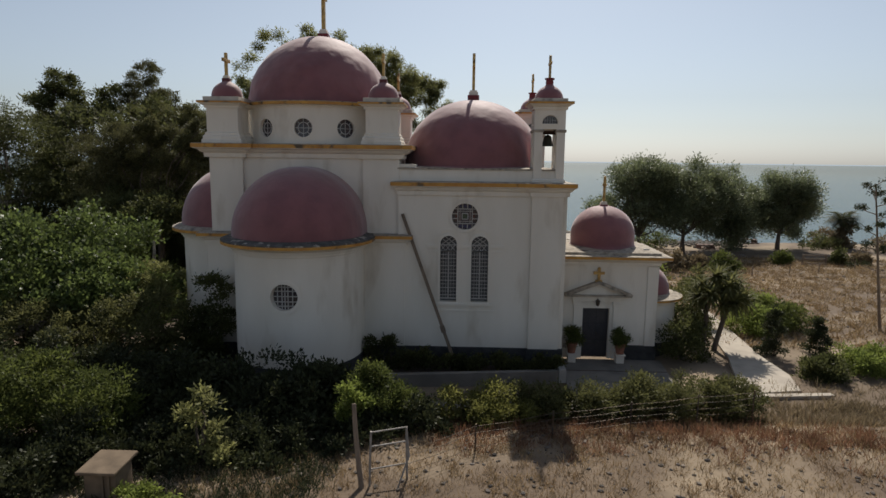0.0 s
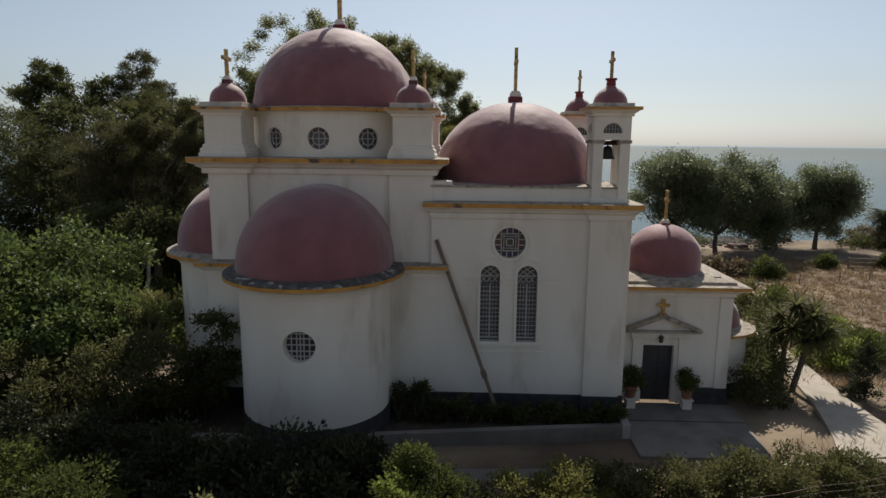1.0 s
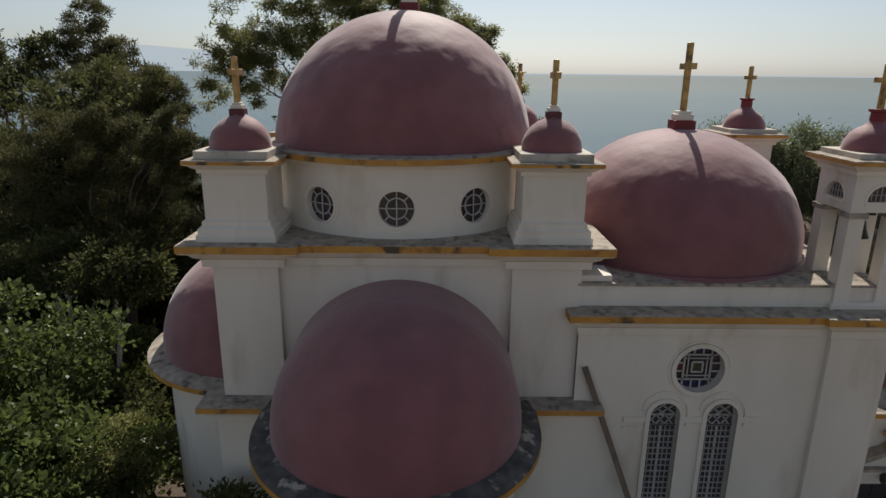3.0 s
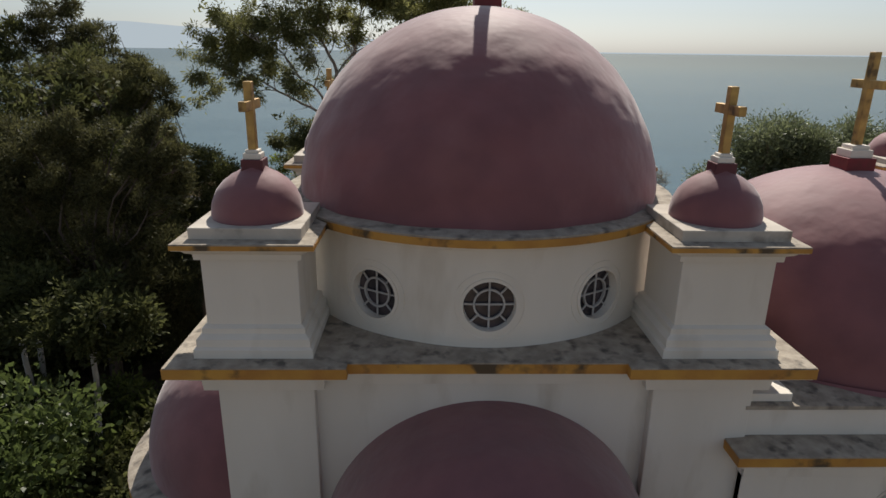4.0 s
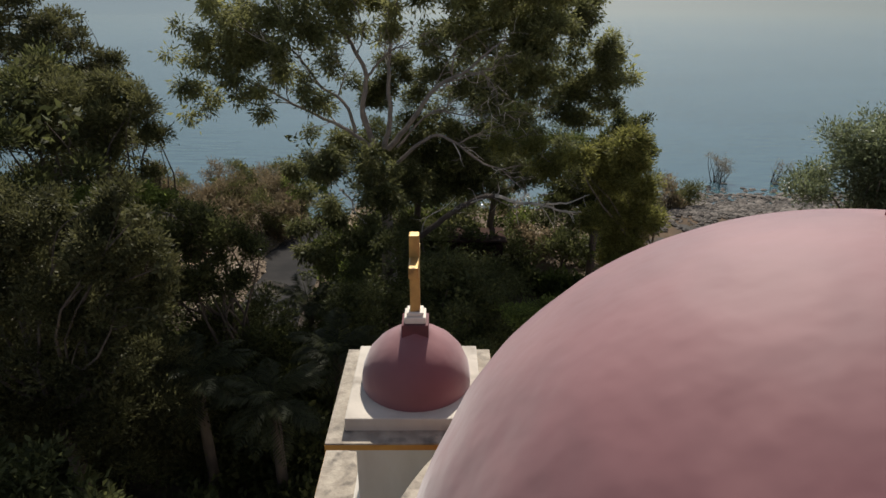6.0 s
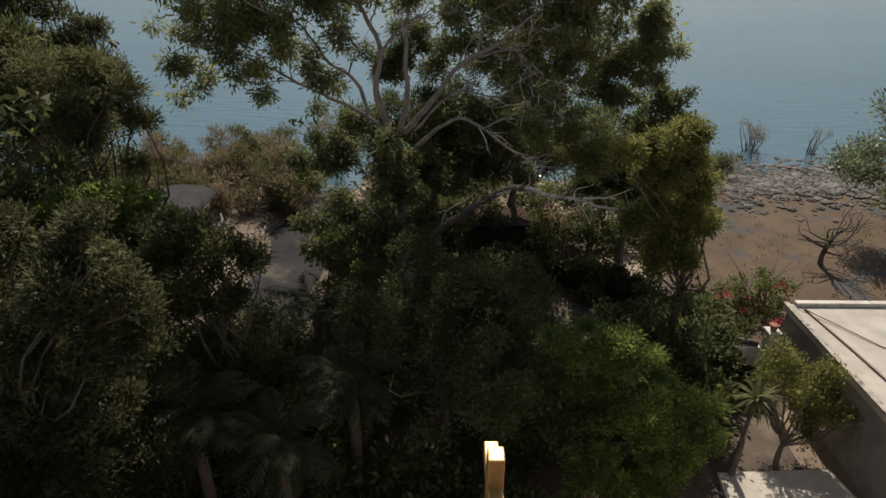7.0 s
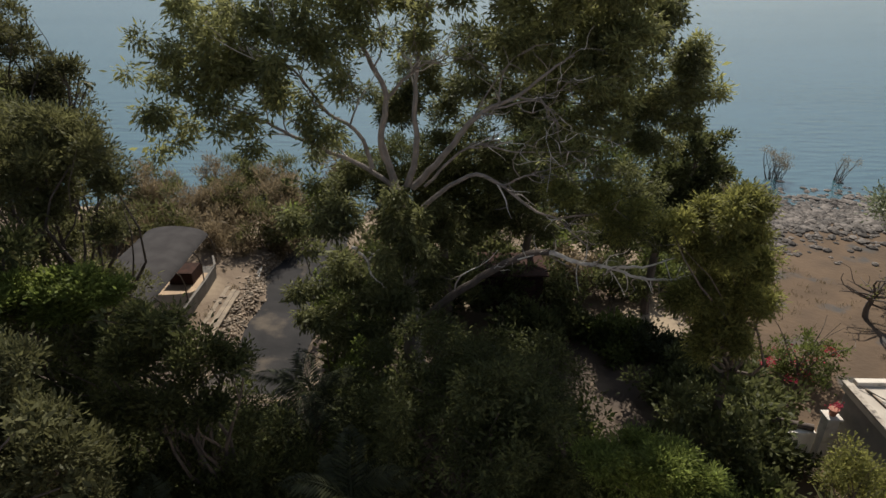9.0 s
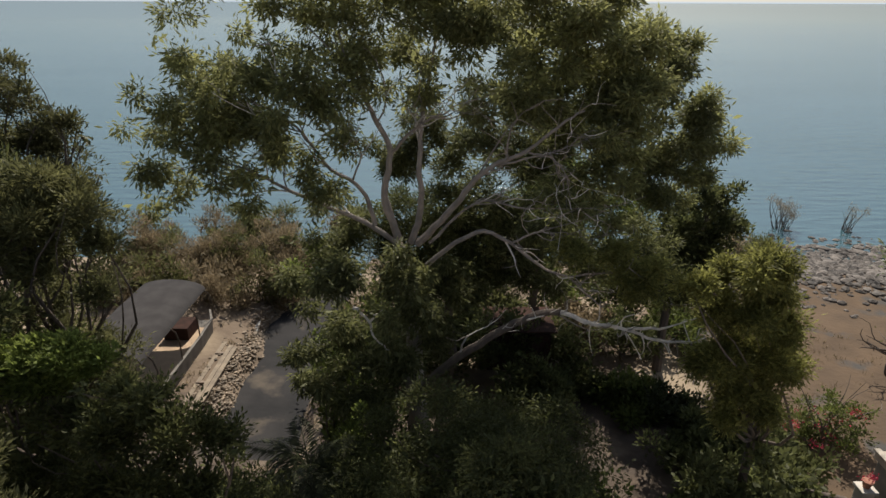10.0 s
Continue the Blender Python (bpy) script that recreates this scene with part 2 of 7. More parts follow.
def tube(points, radii, n=8, cap=True):
    vs, fs = [], []
    pts = [Vector(p) for p in points]
    side = None
    for i, p in enumerate(pts):
        d = (pts[min(i + 1, len(pts) - 1)] - pts[max(i - 1, 0)]).normalized()
        if side is None:
            side = d.orthogonal().normalized()
        side = (side - d * side.dot(d)).normalized()
        up = d.cross(side)
        r = radii[i] if isinstance(radii, (list, tuple)) else radii
        for j in range(n):
            a = 2 * math.pi * j / n
            vs.append(p + (side * math.cos(a) + up * math.sin(a)) * r)
    for i in range(len(pts) - 1):
        for j in range(n):
            k = (j + 1) % n
            fs.append((i * n + j, i * n + k, (i + 1) * n + k, (i + 1) * n + j))
    if cap:
        fs.append(tuple(range(n - 1, -1, -1)))
        fs.append(tuple((len(pts) - 1) * n + j for j in range(n)))
    return vs, fs


def merge(*parts):
    vs, fs = [], []
    for v, f in parts:
        o = len(vs)
        vs += list(v)
        fs += [tuple(i + o for i in q) for q in f]
    return vs, fs


def holed(outline, centre, rect, place, depth, rings=3):
    """A piece of wall, rect (u0, u1, z0, z1), with an opening of that outline and its reveals; place(u, z, d) gives the world's point, d inwards."""
    u0, u1, z0, z1 = rect
    cu, cz = centre
    pts = list(outline)
    n = len(pts)
    outer = []
    for u, z in pts:
        du, dz = u - cu, z - cz
        k = min((u1 - cu) / du if du > 1e-6 else 1e9, (u0 - cu) / du if du < -1e-6 else 1e9, (z1 - cz) / dz if dz > 1e-6 else 1e9, (z0 - cz) / dz if dz < -1e-6 else 1e9)
        outer.append([cu + du * k, cz + dz * k])
    for c in ((u0, z0), (u1, z0), (u1, z1), (u0, z1)):
        best = min(range(n), key=lambda i: (outer[i][0] - c[0]) ** 2 + (outer[i][1] - c[1]) ** 2)
        outer[best] = list(c)
    vs, fs = [], []
    for j in range(rings + 1):
        f = j / rings
        for (a, b), (c, d) in zip(pts, outer):
            vs.append(place(a + (c - a) * f, b + (d - b) * f, 0))
    for j in range(rings):
        for i in range(n):
            k = (i + 1) % n
            fs.append((j * n + i, (j + 1) * n + i, (j + 1) * n + k, j * n + k))
    o = len(vs)
    vs += [place(a, b, depth) for a, b in pts]
    for i in range(n):
        k = (i + 1) % n
        fs.append((i, k, o + k, o + i))
    return vs, fs


def circle(cu, cz, r, n=40):
    return [(cu + r * math.cos(2 * math.pi * i / n + 0.05), cz + r * math.sin(2 * math.pi * i / n + 0.05)) for i in range(n)]


def arched(u0, u1, z0, z1, n=14):
    """A round-headed outline from its sill z0 to its crown z1."""
    r, c = (u1 - u0) / 2, (u0 + u1) / 2
    s = z1 - r
    out = [(u0 + (u1 - u0) * i / 4, z0) for i in range(4)] + [(u1, z0 + (s - z0) * i / 6) for i in range(6)]
    out += [(c + r * math.cos(math.pi * i / n), s + r * math.sin(math.pi * i / n)) for i in range(n)]
    out += [(u0, s + (z0 - s) * i / 6) for i in range(6)]
    return out


def strip(outline, w, place, d0, d1, closed=True):
    """A raised band of width w outside an outline, from depth d0 to d1."""
    n = len(outline)
    cu, cz = sum(p[0] for p in outline) / n, sum(p[1] for p in outline) / n
    vs, fs = [], []
    grown = []
    for i, (u, z) in enumerate(outline):
        a, b = outline[i - 1], outline[(i + 1) % n]
        t = Vector((b[0] - a[0], b[1] - a[1])).normalized()
        grown.append((u + t.y * w, z - t.x * w))
    for pts, d in ((outline, d1), (outline, d0), (grown, d0), (grown, d1)):
        vs += [place(u, z, d) for u, z in pts]
    for i in range(n if closed else n - 1):
        k = (i + 1) % n
        for j in range(3):
            fs.append((j * n + i, (j + 1) * n + i, (j + 1) * n + k, j * n + k))
    return vs, fs


def bar(p, q, w, d, normal=(0, -1, 0)):
    """A flat bar from p to q, w wide and d deep."""
    p, q, nrm = Vector(p), Vector(q), Vector(normal).normalized()
    s = (q - p).normalized().cross(nrm) * (w / 2)
    k = nrm * (d / 2)
    vs = [p - s - k, p + s - k, p + s + k, p - s + k, q - s - k, q + s - k, q + s + k, q - s + k]
    return vs, [(0, 1, 2, 3), (7, 6, 5, 4), (0, 4, 5, 1), (1, 5, 6, 2), (2, 6, 7, 3), (3, 7, 4, 0)]


# ---- foliage ----
def leaves(blobs, clumps, per, size, spread, seed, droop=0.0, aspect=0.45, shell=0.55, flat=0.0, up=0.3, core=14, lump=11):
    """Leaf blades in clumps over the skins of ellipsoids (x, y, z, rx, ry, rz)."""
    g = np.random.default_rng(seed)
    B = np.array(blobs, float)
    wts = (B[:, 3] * B[:, 4] + B[:, 4] * B[:, 5] + B[:, 3] * B[:, 5])

    def ball(k):
        d = g.normal(size=(k, 3))
        return d / np.linalg.norm(d, axis=1)[:, None]

    lumps = max(len(B) * 3, clumps // lump)
    bi = g.choice(len(B), lumps, p=wts / wts.sum())
    ld = ball(lumps)
    lr = (shell + (1.26 - shell) * g.random(lumps) ** 0.7)[:, None]
    lc = B[bi, :3] + ld * B[bi, 3:] * lr
    ls = B[bi, 3:].mean(axis=1) * (0.2 + 0.2 * g.random(lumps)) * (lump / 11) ** 0.35
    ci = g.integers(0, lumps, clumps)
    d = ball(clumps)
    d[:, 2] = np.abs(d[:, 2]) * 0.9 - 0.25
    c = lc[ci] + d * (ls[ci] * (0.55 + 0.6 * g.random(clumps)))[:, None] * np.array((1, 1, 0.8))
    N = clumps * per
    cl = np.repeat(np.arange(clumps), per)
    off = g.normal(size=(N, 3)) * spread * np.array((1, 1, 1 - flat))
    p = c[cl] + off
    axis = d[cl] * 0.7 + off / (spread + 1e-6) * 0.4 + g.normal(size=(N, 3)) * 0.5
    axis[:, 2] += up - droop
    inner = N // core
    bj = g.choice(len(B), inner, p=wts / wts.sum())
    p = np.vstack((p, B[bj, :3] + ball(inner) * B[bj, 3:] * (g.random(inner) ** 0.4 * 0.82)[:, None]))
    axis = np.vstack((axis, ball(inner)))
    axis /= np.linalg.norm(axis, axis=1)[:, None]
    N += inner
    ref = g.normal(size=(N, 3))
    side = np.cross(axis, ref)
    side /= np.linalg.norm(side, axis=1)[:, None]
    ln = size * (0.6 + 0.8 * g.random(N))
    ln[N - inner:] *= 1.5
    w = ln * aspect
    w[N - inner:] = ln[N - inner:] * max(aspect, 0.4)
    nrm = np.cross(axis, side)
    v = np.empty((N, 4, 3))
    v[:, 0] = p
    v[:, 1] = p + axis * (ln * 0.45)[:, None] + side * (w * 0.5)[:, None] + nrm * (w * 0.12)[:, None]
    v[:, 2] = p + axis * ln[:, None] - nrm * (ln * 0.12)[:, None]
    v[:, 3] = p + axis * (ln * 0.5)[:, None] - side * (w * 0.5)[:, None] + nrm * (w * 0.12)[:, None]
    return v.reshape(-1, 3)


def quad_mesh(name, v, material, parent=None, label=""):
    n = len(v) // 4
    me = bpy.data.meshes.new(name)
    me.vertices.add(len(v))
    me.vertices.foreach_set("co", v.astype(np.float32).ravel())
    me.loops.add(len(v))
    me.loops.foreach_set("vertex_index", np.arange(len(v), dtype=np.int32))
    me.polygons.add(n)
    me.polygons.foreach_set("loop_start", np.arange(0, len(v), 4, dtype=np.int32))
    me.update(calc_edges=True)
    me.materials.append(material)
    ob = new(name, me)
    if parent:
        ob.parent = parent
        ob.matrix_parent_inverse = world_of(parent).inverted()
    if label:
        ob["label"] = label
    return ob


def limb(p, q, r0, r1, bend=0.12, n=6, seed=0, sides=8):
    g = random.Random(seed)
    p, q = Vector(p), Vector(q)
    ln = (q - p).length
    o1 = Vector([g.uniform(-1, 1) for _ in range(3)]) * ln * bend
    o2 = Vector([g.uniform(-1, 1) for _ in range(3)]) * ln * bend * 0.6
    pts, rs = [], []
    for i in range(n + 1):
        t = i / n
        pts.append(p.lerp(q, t) + o1 * math.sin(math.pi * t) + o2 * math.sin(2 * math.pi * t))
        rs.append(r0 + (r1 - r0) * t)
    return pts, rs, tube(pts, rs, sides)


def tree(name, base, label, trunk_r, fork_z, blobs, clumps, per, size, spread, leaf, bark, seed, droop=0.0, aspect=0.45, group="", category="tree", shell=0.5, lean=(0, 0), twigs=2, flat=0.0, up=0.3, lump=11, core=24):
    t = thing(name, base, label, category, group)
    b = Vector(base)
    fork = Vector((b.x + lean[0], b.y + lean[1], fork_z))
    stem = part("trunk", limb(b - Vector((0, 0, 0.2)), fork, trunk_r * 1.25, trunk_r * 0.8, 0.05, 6, seed)[2], bark, t, "", True)
    thin = min(1.0, (8 / len(blobs)) ** 0.5)
    for i, e in enumerate(blobs):
        pts, rs, m = limb(fork - Vector((0, 0, 0.1)), Vector(e[:3]), trunk_r * 0.6 * thin, trunk_r * 0.12 * thin, 0.12, 6, seed + i + 1)
        meshes = [m]
        g = random.Random(seed * 31 + i)
        for j in range(twigs):
            s = pts[g.randint(2, 5)]
            q = Vector(e[:3]) + Vector((g.uniform(-1, 1) * e[3], g.uniform(-1, 1) * e[4], g.uniform(-0.6, 1) * e[5])) * 0.8
            meshes.append(limb(s, q, trunk_r * 0.22 * thin, trunk_r * 0.05 * thin, 0.15, 5, seed * 7 + i * 5 + j, 5)[2])
        part("branch", merge(*meshes), bark, stem, "", True)
    quad_mesh("crown", leaves(blobs, clumps, per, size, spread, seed, droop, aspect, shell, flat, up, core, lump), leaf, t)
    return t


def shrub(name, base, label, blobs, clumps, per, size, spread, leaf, seed, category="shrub", group="", aspect=0.5, shell=0.45, droop=0.0, stems=5, up=0.4):
    t = thing(name, base, label, category, group)
    b = Vector(base)
    g = random.Random(seed)
    ms = []
    for i in range(stems):
        e = blobs[i % len(blobs)]
        q = Vector((e[0] + g.uniform(-0.5, 0.5) * e[3], e[1] + g.uniform(-0.5, 0.5) * e[4], e[2] + 0.3 * e[5]))
        ms.append(limb(b + Vector((g.uniform(-0.1, 0.1), g.uniform(-0.1, 0.1), -0.15)), q, 0.05, 0.015, 0.1, 4, seed + i, 5)[2])
    part("stem", merge(*ms), DARKBARK, t, "", True)
    quad_mesh("foliage", leaves(blobs, clumps, per, size, spread, seed, droop, aspect, shell, 0, up), leaf, t)
    return t


# ---- the church ----
CX, CY = -5.84, 29.42
church = thing("church", (CX, CY, 0), "white plastered church with dark pink domes and ochre-edged cornices", "church")


def front(y):
    return lambda u, z, d: (u, y + d, z)


def wall(x0, x1, y0, y1, z0, z1, bevel=0.015, label="", parent=church):
    return part("wall", box(x0, x1, y0, y1, z0, z1, bevel), PLASTER, parent, label)


def cornice(x0, x1, y0, y1, z0, z1, out, parent=church, name="cornice", lift=0.0):
    """A stepped plaster moulding with an ochre edge and a cement capping."""
    h = z1 - z0
    c = part(name, rect_rings(x0, x1, y0, y1, [(-0.05, z0), (out * 0.22, z0), (out * 0.25, z0 + h * 0.3), (out * 0.5, z0 + h * 0.42), (out * 0.62, z0 + h * 0.55), (out * 0.94, z0 + h * 0.66), (out * 0.94, z0 + h * 0.7)]), PLASTER, parent)
    part("fascia", rect_rings(x0, x1, y0, y1, [(out * 0.9, z0 + h * 0.68), (out, z0 + h * 0.7), (out, z1 - 0.02 + lift)]), OCHRE, c, "worn ochre edge")
    part("capping", rect_rings(x0, x1, y0, y1, [(out * 0.985, z1 - 0.02 + lift), (out * 0.985, z1 + lift), (-0.1, z1 + 0.035 + lift)]), LEDGE, c, "stained cement capping")
    return c


def cross(parent, x, y, z, h, w, t, base, cream=True, block=None):
    """A gilt cross, its arms along y, on a dark red block and a pale stepped foot."""
    k = base
    b = part("cross_block", box(x - k, x + k, y - k, y + k, z - 0.12, z + k * 0.95, 0.012), block or REDPAINT, parent, "dark red block")
    z += k * 0.95
    if cream:
        part("cross_foot", join(box(x - k * 0.8, x + k * 0.8, y - k * 0.8, y + k * 0.8, z, z + k * 0.55, 0.015), box(x - k * 0.62, x + k * 0.62, y - k * 0.62, y + k * 0.62, z + k * 0.55, z + k * 0.85, 0.015)), PLASTER, parent, "pale stepped foot")
        z += k * 0.85
    bm = box(x - t * 0.85, x + t * 0.85, y - t, y + t, z - 0.02, z + h, 0.012)
    a = z + h * 0.66
    box(x - t * 0.8, x + t * 0.8, y - w, y + w, a - t, a + t, 0.012, bm)
    part("cross", bm, GOLD, parent, "worn gilt cross")


def lattice(parent, place, d, spokes):
    """White glazing bars: (u0, z0, u1, z1, width) each."""
    n = (Vector(place(0.01, 5, 0)) - Vector(place(0.01, 5, 0.1))).normalized()
    for u0, z0, u1, z1, w in spokes:
        part("glazing_bar", bar(place(u0, z0, d), place(u1, z1, d), w, 0.03, n), WHITE_BAR, parent)


def disc(outline, place, d):
    return [place(u, z, d) for u, z in outline], [tuple(range(len(outline)))]


# crossing, lower storey
wall(-9.9, -1.62, 25.95, 33.3, 0.9, 5.2)
part("plinth", box(-9.96, -1.56, 25.9, 33.36, -0.6, 0.9, 0.02), PLINTH, church, "black stone plinth")
cornice(-9.9, -1.62, 25.95, 33.3, 5.15, 5.62, 0.33)
# crossing, upper storey with its corner piers
wall(-9.5, -2.1, 26.3, 33.05, 5.6, 8.8)
for x0, x1 in ((-9.75, -8.36), (-3.38, -1.88)):
    for y0, y1 in ((26.14, 27.5), (31.85, 33.15)):
        wall(x0, x1, y0, y1, 5.62, 8.8, 0.02)
        cornice(x0 - 0.05, x1 + 0.05, y0, y1, 8.72, 9.28, 0.5)
cornice(-9.5, -2.1, 26.3, 33.05, 8.73, 9.277, 0.5)

# front and side apses
AF = 25.1


def apse(m, window):
    part("apse_plinth", stadium([(2.53, -0.7), (2.53, 0.9)], 0, 0, 0.7, 40, m), PLINTH, church, "black stone plinth")
    if window:
        def place(u, z, d):
            a = -math.pi / 2 + u / 2.5
            return tuple(m @ Vector(((2.5 - d) * math.cos(a), (2.5 - d) * math.sin(a), z)))
        o = circle(0.06, 3.65, 0.5)
        v1 = holed(o, (0.06, 3.65), (-1.0, 1.0, 2.6, 4.7), place, 0.3, 4)
        sides = []
        for a0, a1, z0, z1 in ((-3.927, -1.0, 0.85, 5.1), (1.0, 3.927, 0.85, 5.1), (-1.0, 1.0, 0.85, 2.6), (-1.0, 1.0, 4.7, 5.1)):
            n = 20
            vs = [place(a0 + (a1 - a0) * i / n, z, 0) for z in (z0, z1) for i in range(n + 1)]
            sides.append((vs, [(i, i + 1, n + 2 + i, n + 1 + i) for i in range(n)]))
        for s in (-1, 1):
            sides.append(([tuple(m @ Vector((s * 2.5, y, z))) for z in (0.85, 5.1) for y in (0, 0.9)], [(0, 1, 3, 2)]))
        part("apse_wall", merge(v1, *sides), PLASTER, church, "curved white apse wall", True, True)
        win = part("window", strip(o, 0.13, place, -0.05, 0.05), PLASTER, church, "round window with a stone ring", True)
        part("pane", disc(o, place, 0.22), GLASS, win, "dark glass")
        bars = [(0.06 + x, 3.65 - h, 0.06 + x, 3.65 + h, 0.035) for x, h in ((-0.3, 0.38), (-0.12, 0.47), (0.0, 0.49), (0.12, 0.47), (0.3, 0.38))]
        bars += [(0.06 - w, 3.65 + z, 0.06 + w, 3.65 + z, 0.035) for z, w in ((-0.36, 0.33), (-0.2, 0.45), (0, 0.49), (0.2, 0.45), (0.36, 0.33))]
        lattice(win, place, 0.17, bars)
    else:
        part("apse_wall", stadium([(2.5, 0.85), (2.5, 5.1)], 0, 0, 0.8, 40, m), PLASTER, church, "curved white apse wall", True, True)
    c = part("apse_cornice", stadium([(2.45, 5.08), (2.55, 5.12), (2.56, 5.2), (2.62, 5.22), (2.66, 5.32), (2.82, 5.38), (2.9, 5.44), (2.94, 5.45)], 0, 0, 0.85, 40, m), PLASTER, church, "", True)
    part("fascia", stadium([(2.9, 5.44), (3.0, 5.452), (3.0, 5.56)], 0, 0, 0.86, 40, m), OCHRE, c, "worn ochre edge", True)
    part("capping", stadium([(2.99, 5.56), (2.99, 5.6), (2.85, 5.66), (2.5, 5.72)], 0, 0, 0.87, 40, m), LEDGE_DARK if window else LEDGE, c, "stained cement capping", True)
    part("apse_dome", stadium([(r, z) for r, z in dome_profile(2.58, 5.66, 2.72, 0.12, 0.02, 22, 0.05)], 0, 0, 1.35, 48, m), ROOF, church, "dark pink half dome", True)


apse(Matrix.Translation((-5.79, AF, 0)), True)
apse(Matrix.Translation((-9.7, 29.4, 0)) @ Matrix.Rotation(-math.pi / 2, 4, "Z"), False)

# drum, eave and main dome
R = 3.2


def drum(u, z, d):
    a = -math.pi / 2 + u / R
    return (CX + (R - d) * math.cos(a), CY + (R - d) * math.sin(a), z)


pieces, U = [], 0.553 * R
for i in (-1, 0, 1):
    pieces.append(holed(circle(i * U, 9.945, 0.38), (i * U, 9.945), (i * U - U / 2, i * U + U / 2, 9.25, 10.8), drum, 0.16, 4))
u0, u1, n = 1.5 * U, 2 * math.pi * R - 1.5 * U, 48
pieces.append(([drum(u0 + (u1 - u0) * i / n, z, 0) for z in (9.25, 10.8) for i in range(n + 1)], [(i, i + 1, n + 2 + i, n + 1 + i) for i in range(n)]))
part("drum", merge(*pieces), PLASTER, church, "round white drum under the main dome", True, True)
for i in (-1, 0, 1):
    o = circle(i * U, 9.945, 0.38)
    win = part("window", merge(strip(o, 0.05, drum, -0.02, 0.05), strip(circle(i * U, 9.945, 0.5), 0.03, drum, -0.012, 0.05)), PLASTER, church, "small round window with a moulded ring", True)
    part("pane", disc(o, drum, 0.12), GLASS, win, "dark glass")
    ring = circle(i * U, 9.945, 0.21, 32)
    part("glazing_ring", strip(ring, 0.028, drum, 0.07, 0.11), WHITE_BAR, win)
    sp = [(i * U + math.cos(a) * 0.22, 9.945 + math.sin(a) * 0.22, i * U + math.cos(a) * 0.38, 9.945 + math.sin(a) * 0.38, 0.026) for a in [math.pi / 4 * k for k in range(8)]]
    sp += [(i * U - 0.2, 9.945, i * U + 0.2, 9.945, 0.026), (i * U, 9.745, i * U, 10.145, 0.026)]
    lattice(win, drum, 0.09, sp)
eave = part("drum_cornice", lathe([(3.1, 10.76), (3.24, 10.78), (3.26, 10.84), (3.36, 10.87), (3.42, 10.9)], CX, CY, 96), PLASTER, church, "", True)
part("fascia", lathe([(3.36, 10.88), (3.47, 10.89), (3.47, 11.0)], CX, CY, 96), OCHRE, eave, "worn ochre edge", True)
part("capping", lathe([(3.46, 11.0), (3.46, 11.03), (3.12, 11.06)], CX, CY, 96), LEDGE, eave, "pale cement capping", True)
part("main_dome", lathe(dome_profile(3.165, 10.92, 3.19, 0.02, 0.05, 56), CX, CY, 160, wobble=0.013), ROOF, church, "large dark pink plastered dome", True)
cross(church, CX + 0.13, CY + 0.3, 14.08, 2.15, 0.5, 0.095, 0.235)

# corner turrets
TX, TY = (-9.12, -2.59), (26.72, 32.5)


def turret():
    t = part("turret", box(-0.65, 0.65, -0.65, 0.65, 9.6, 10.8, 0.015), PLASTER, church, "square white corner turret")
    t.matrix_parent_inverse = Matrix.Translation((-CX, -CY, 0))
    part("turret_base", rect_rings(-0.65, 0.65, -0.65, 0.65, [(0.17, 9.26), (0.17, 9.42), (0.13, 9.45), (0.13, 9.56), (0.06, 9.62), (0.06, 9.7), (0, 9.74)]), PLASTER, t)
    cornice(-0.65, 0.65, -0.65, 0.65, 10.7, 10.98, 0.28, t)
    part("dome_base", box(-0.74, 0.74, -0.74, 0.74, 10.97, 11.15, 0.015), STAINED, t, "weathered plaster plate")
    prof = [(0.63, 11.14), (0.63, 11.23), (0.605, 11.37), (0.54, 11.52), (0.44, 11.64), (0.32, 11.73), (0.22, 11.78), (0.16, 11.82), (0.14, 11.86)]
    part("small_dome", lathe(prof, 0, 0, 40), ROOF, t, "small dark pink dome", True)
    cross(t, 0, 0, 11.8, 0.9, 0.36, 0.065, 0.15, block=MAROON)
    return t


t0 = turret()
for x in TX:
    for y in TY:
        if (x, y) == (TX[0], TY[0]):
            t0.matrix_basis = Matrix.Translation((x, y, 0))
        else:
            copy_thing(t0, Matrix.Translation((x + (0.18 if x < -5 else 0), y, 0)))

# nave: front wall with its windows
NF = 26.0
F = front(NF)
WL, WR = arched(-0.15, 0.53, 2.85, 5.62), arched(1.14, 1.84, 2.85, 5.62)
ROSE = circle(0.85, 6.42, 0.54)
rects = [((-0.6, 0.84, 2.4, 5.72), WL, (0.19, 4.2)), ((0.84, 2.3, 2.4, 5.72), WR, (1.49, 4.2)), ((-0.6, 2.3, 5.72, 7.3), ROSE, (0.85, 6.42))]
pieces = [holed(o, c, r, F, 0.35, 2) for r, o, c in rects]


def flat(u0, u1, z0, z1):
    return [F(u0, z0, 0), F(u1, z0, 0), F(u1, z1, 0), F(u0, z1, 0)], [(0, 1, 2, 3)]


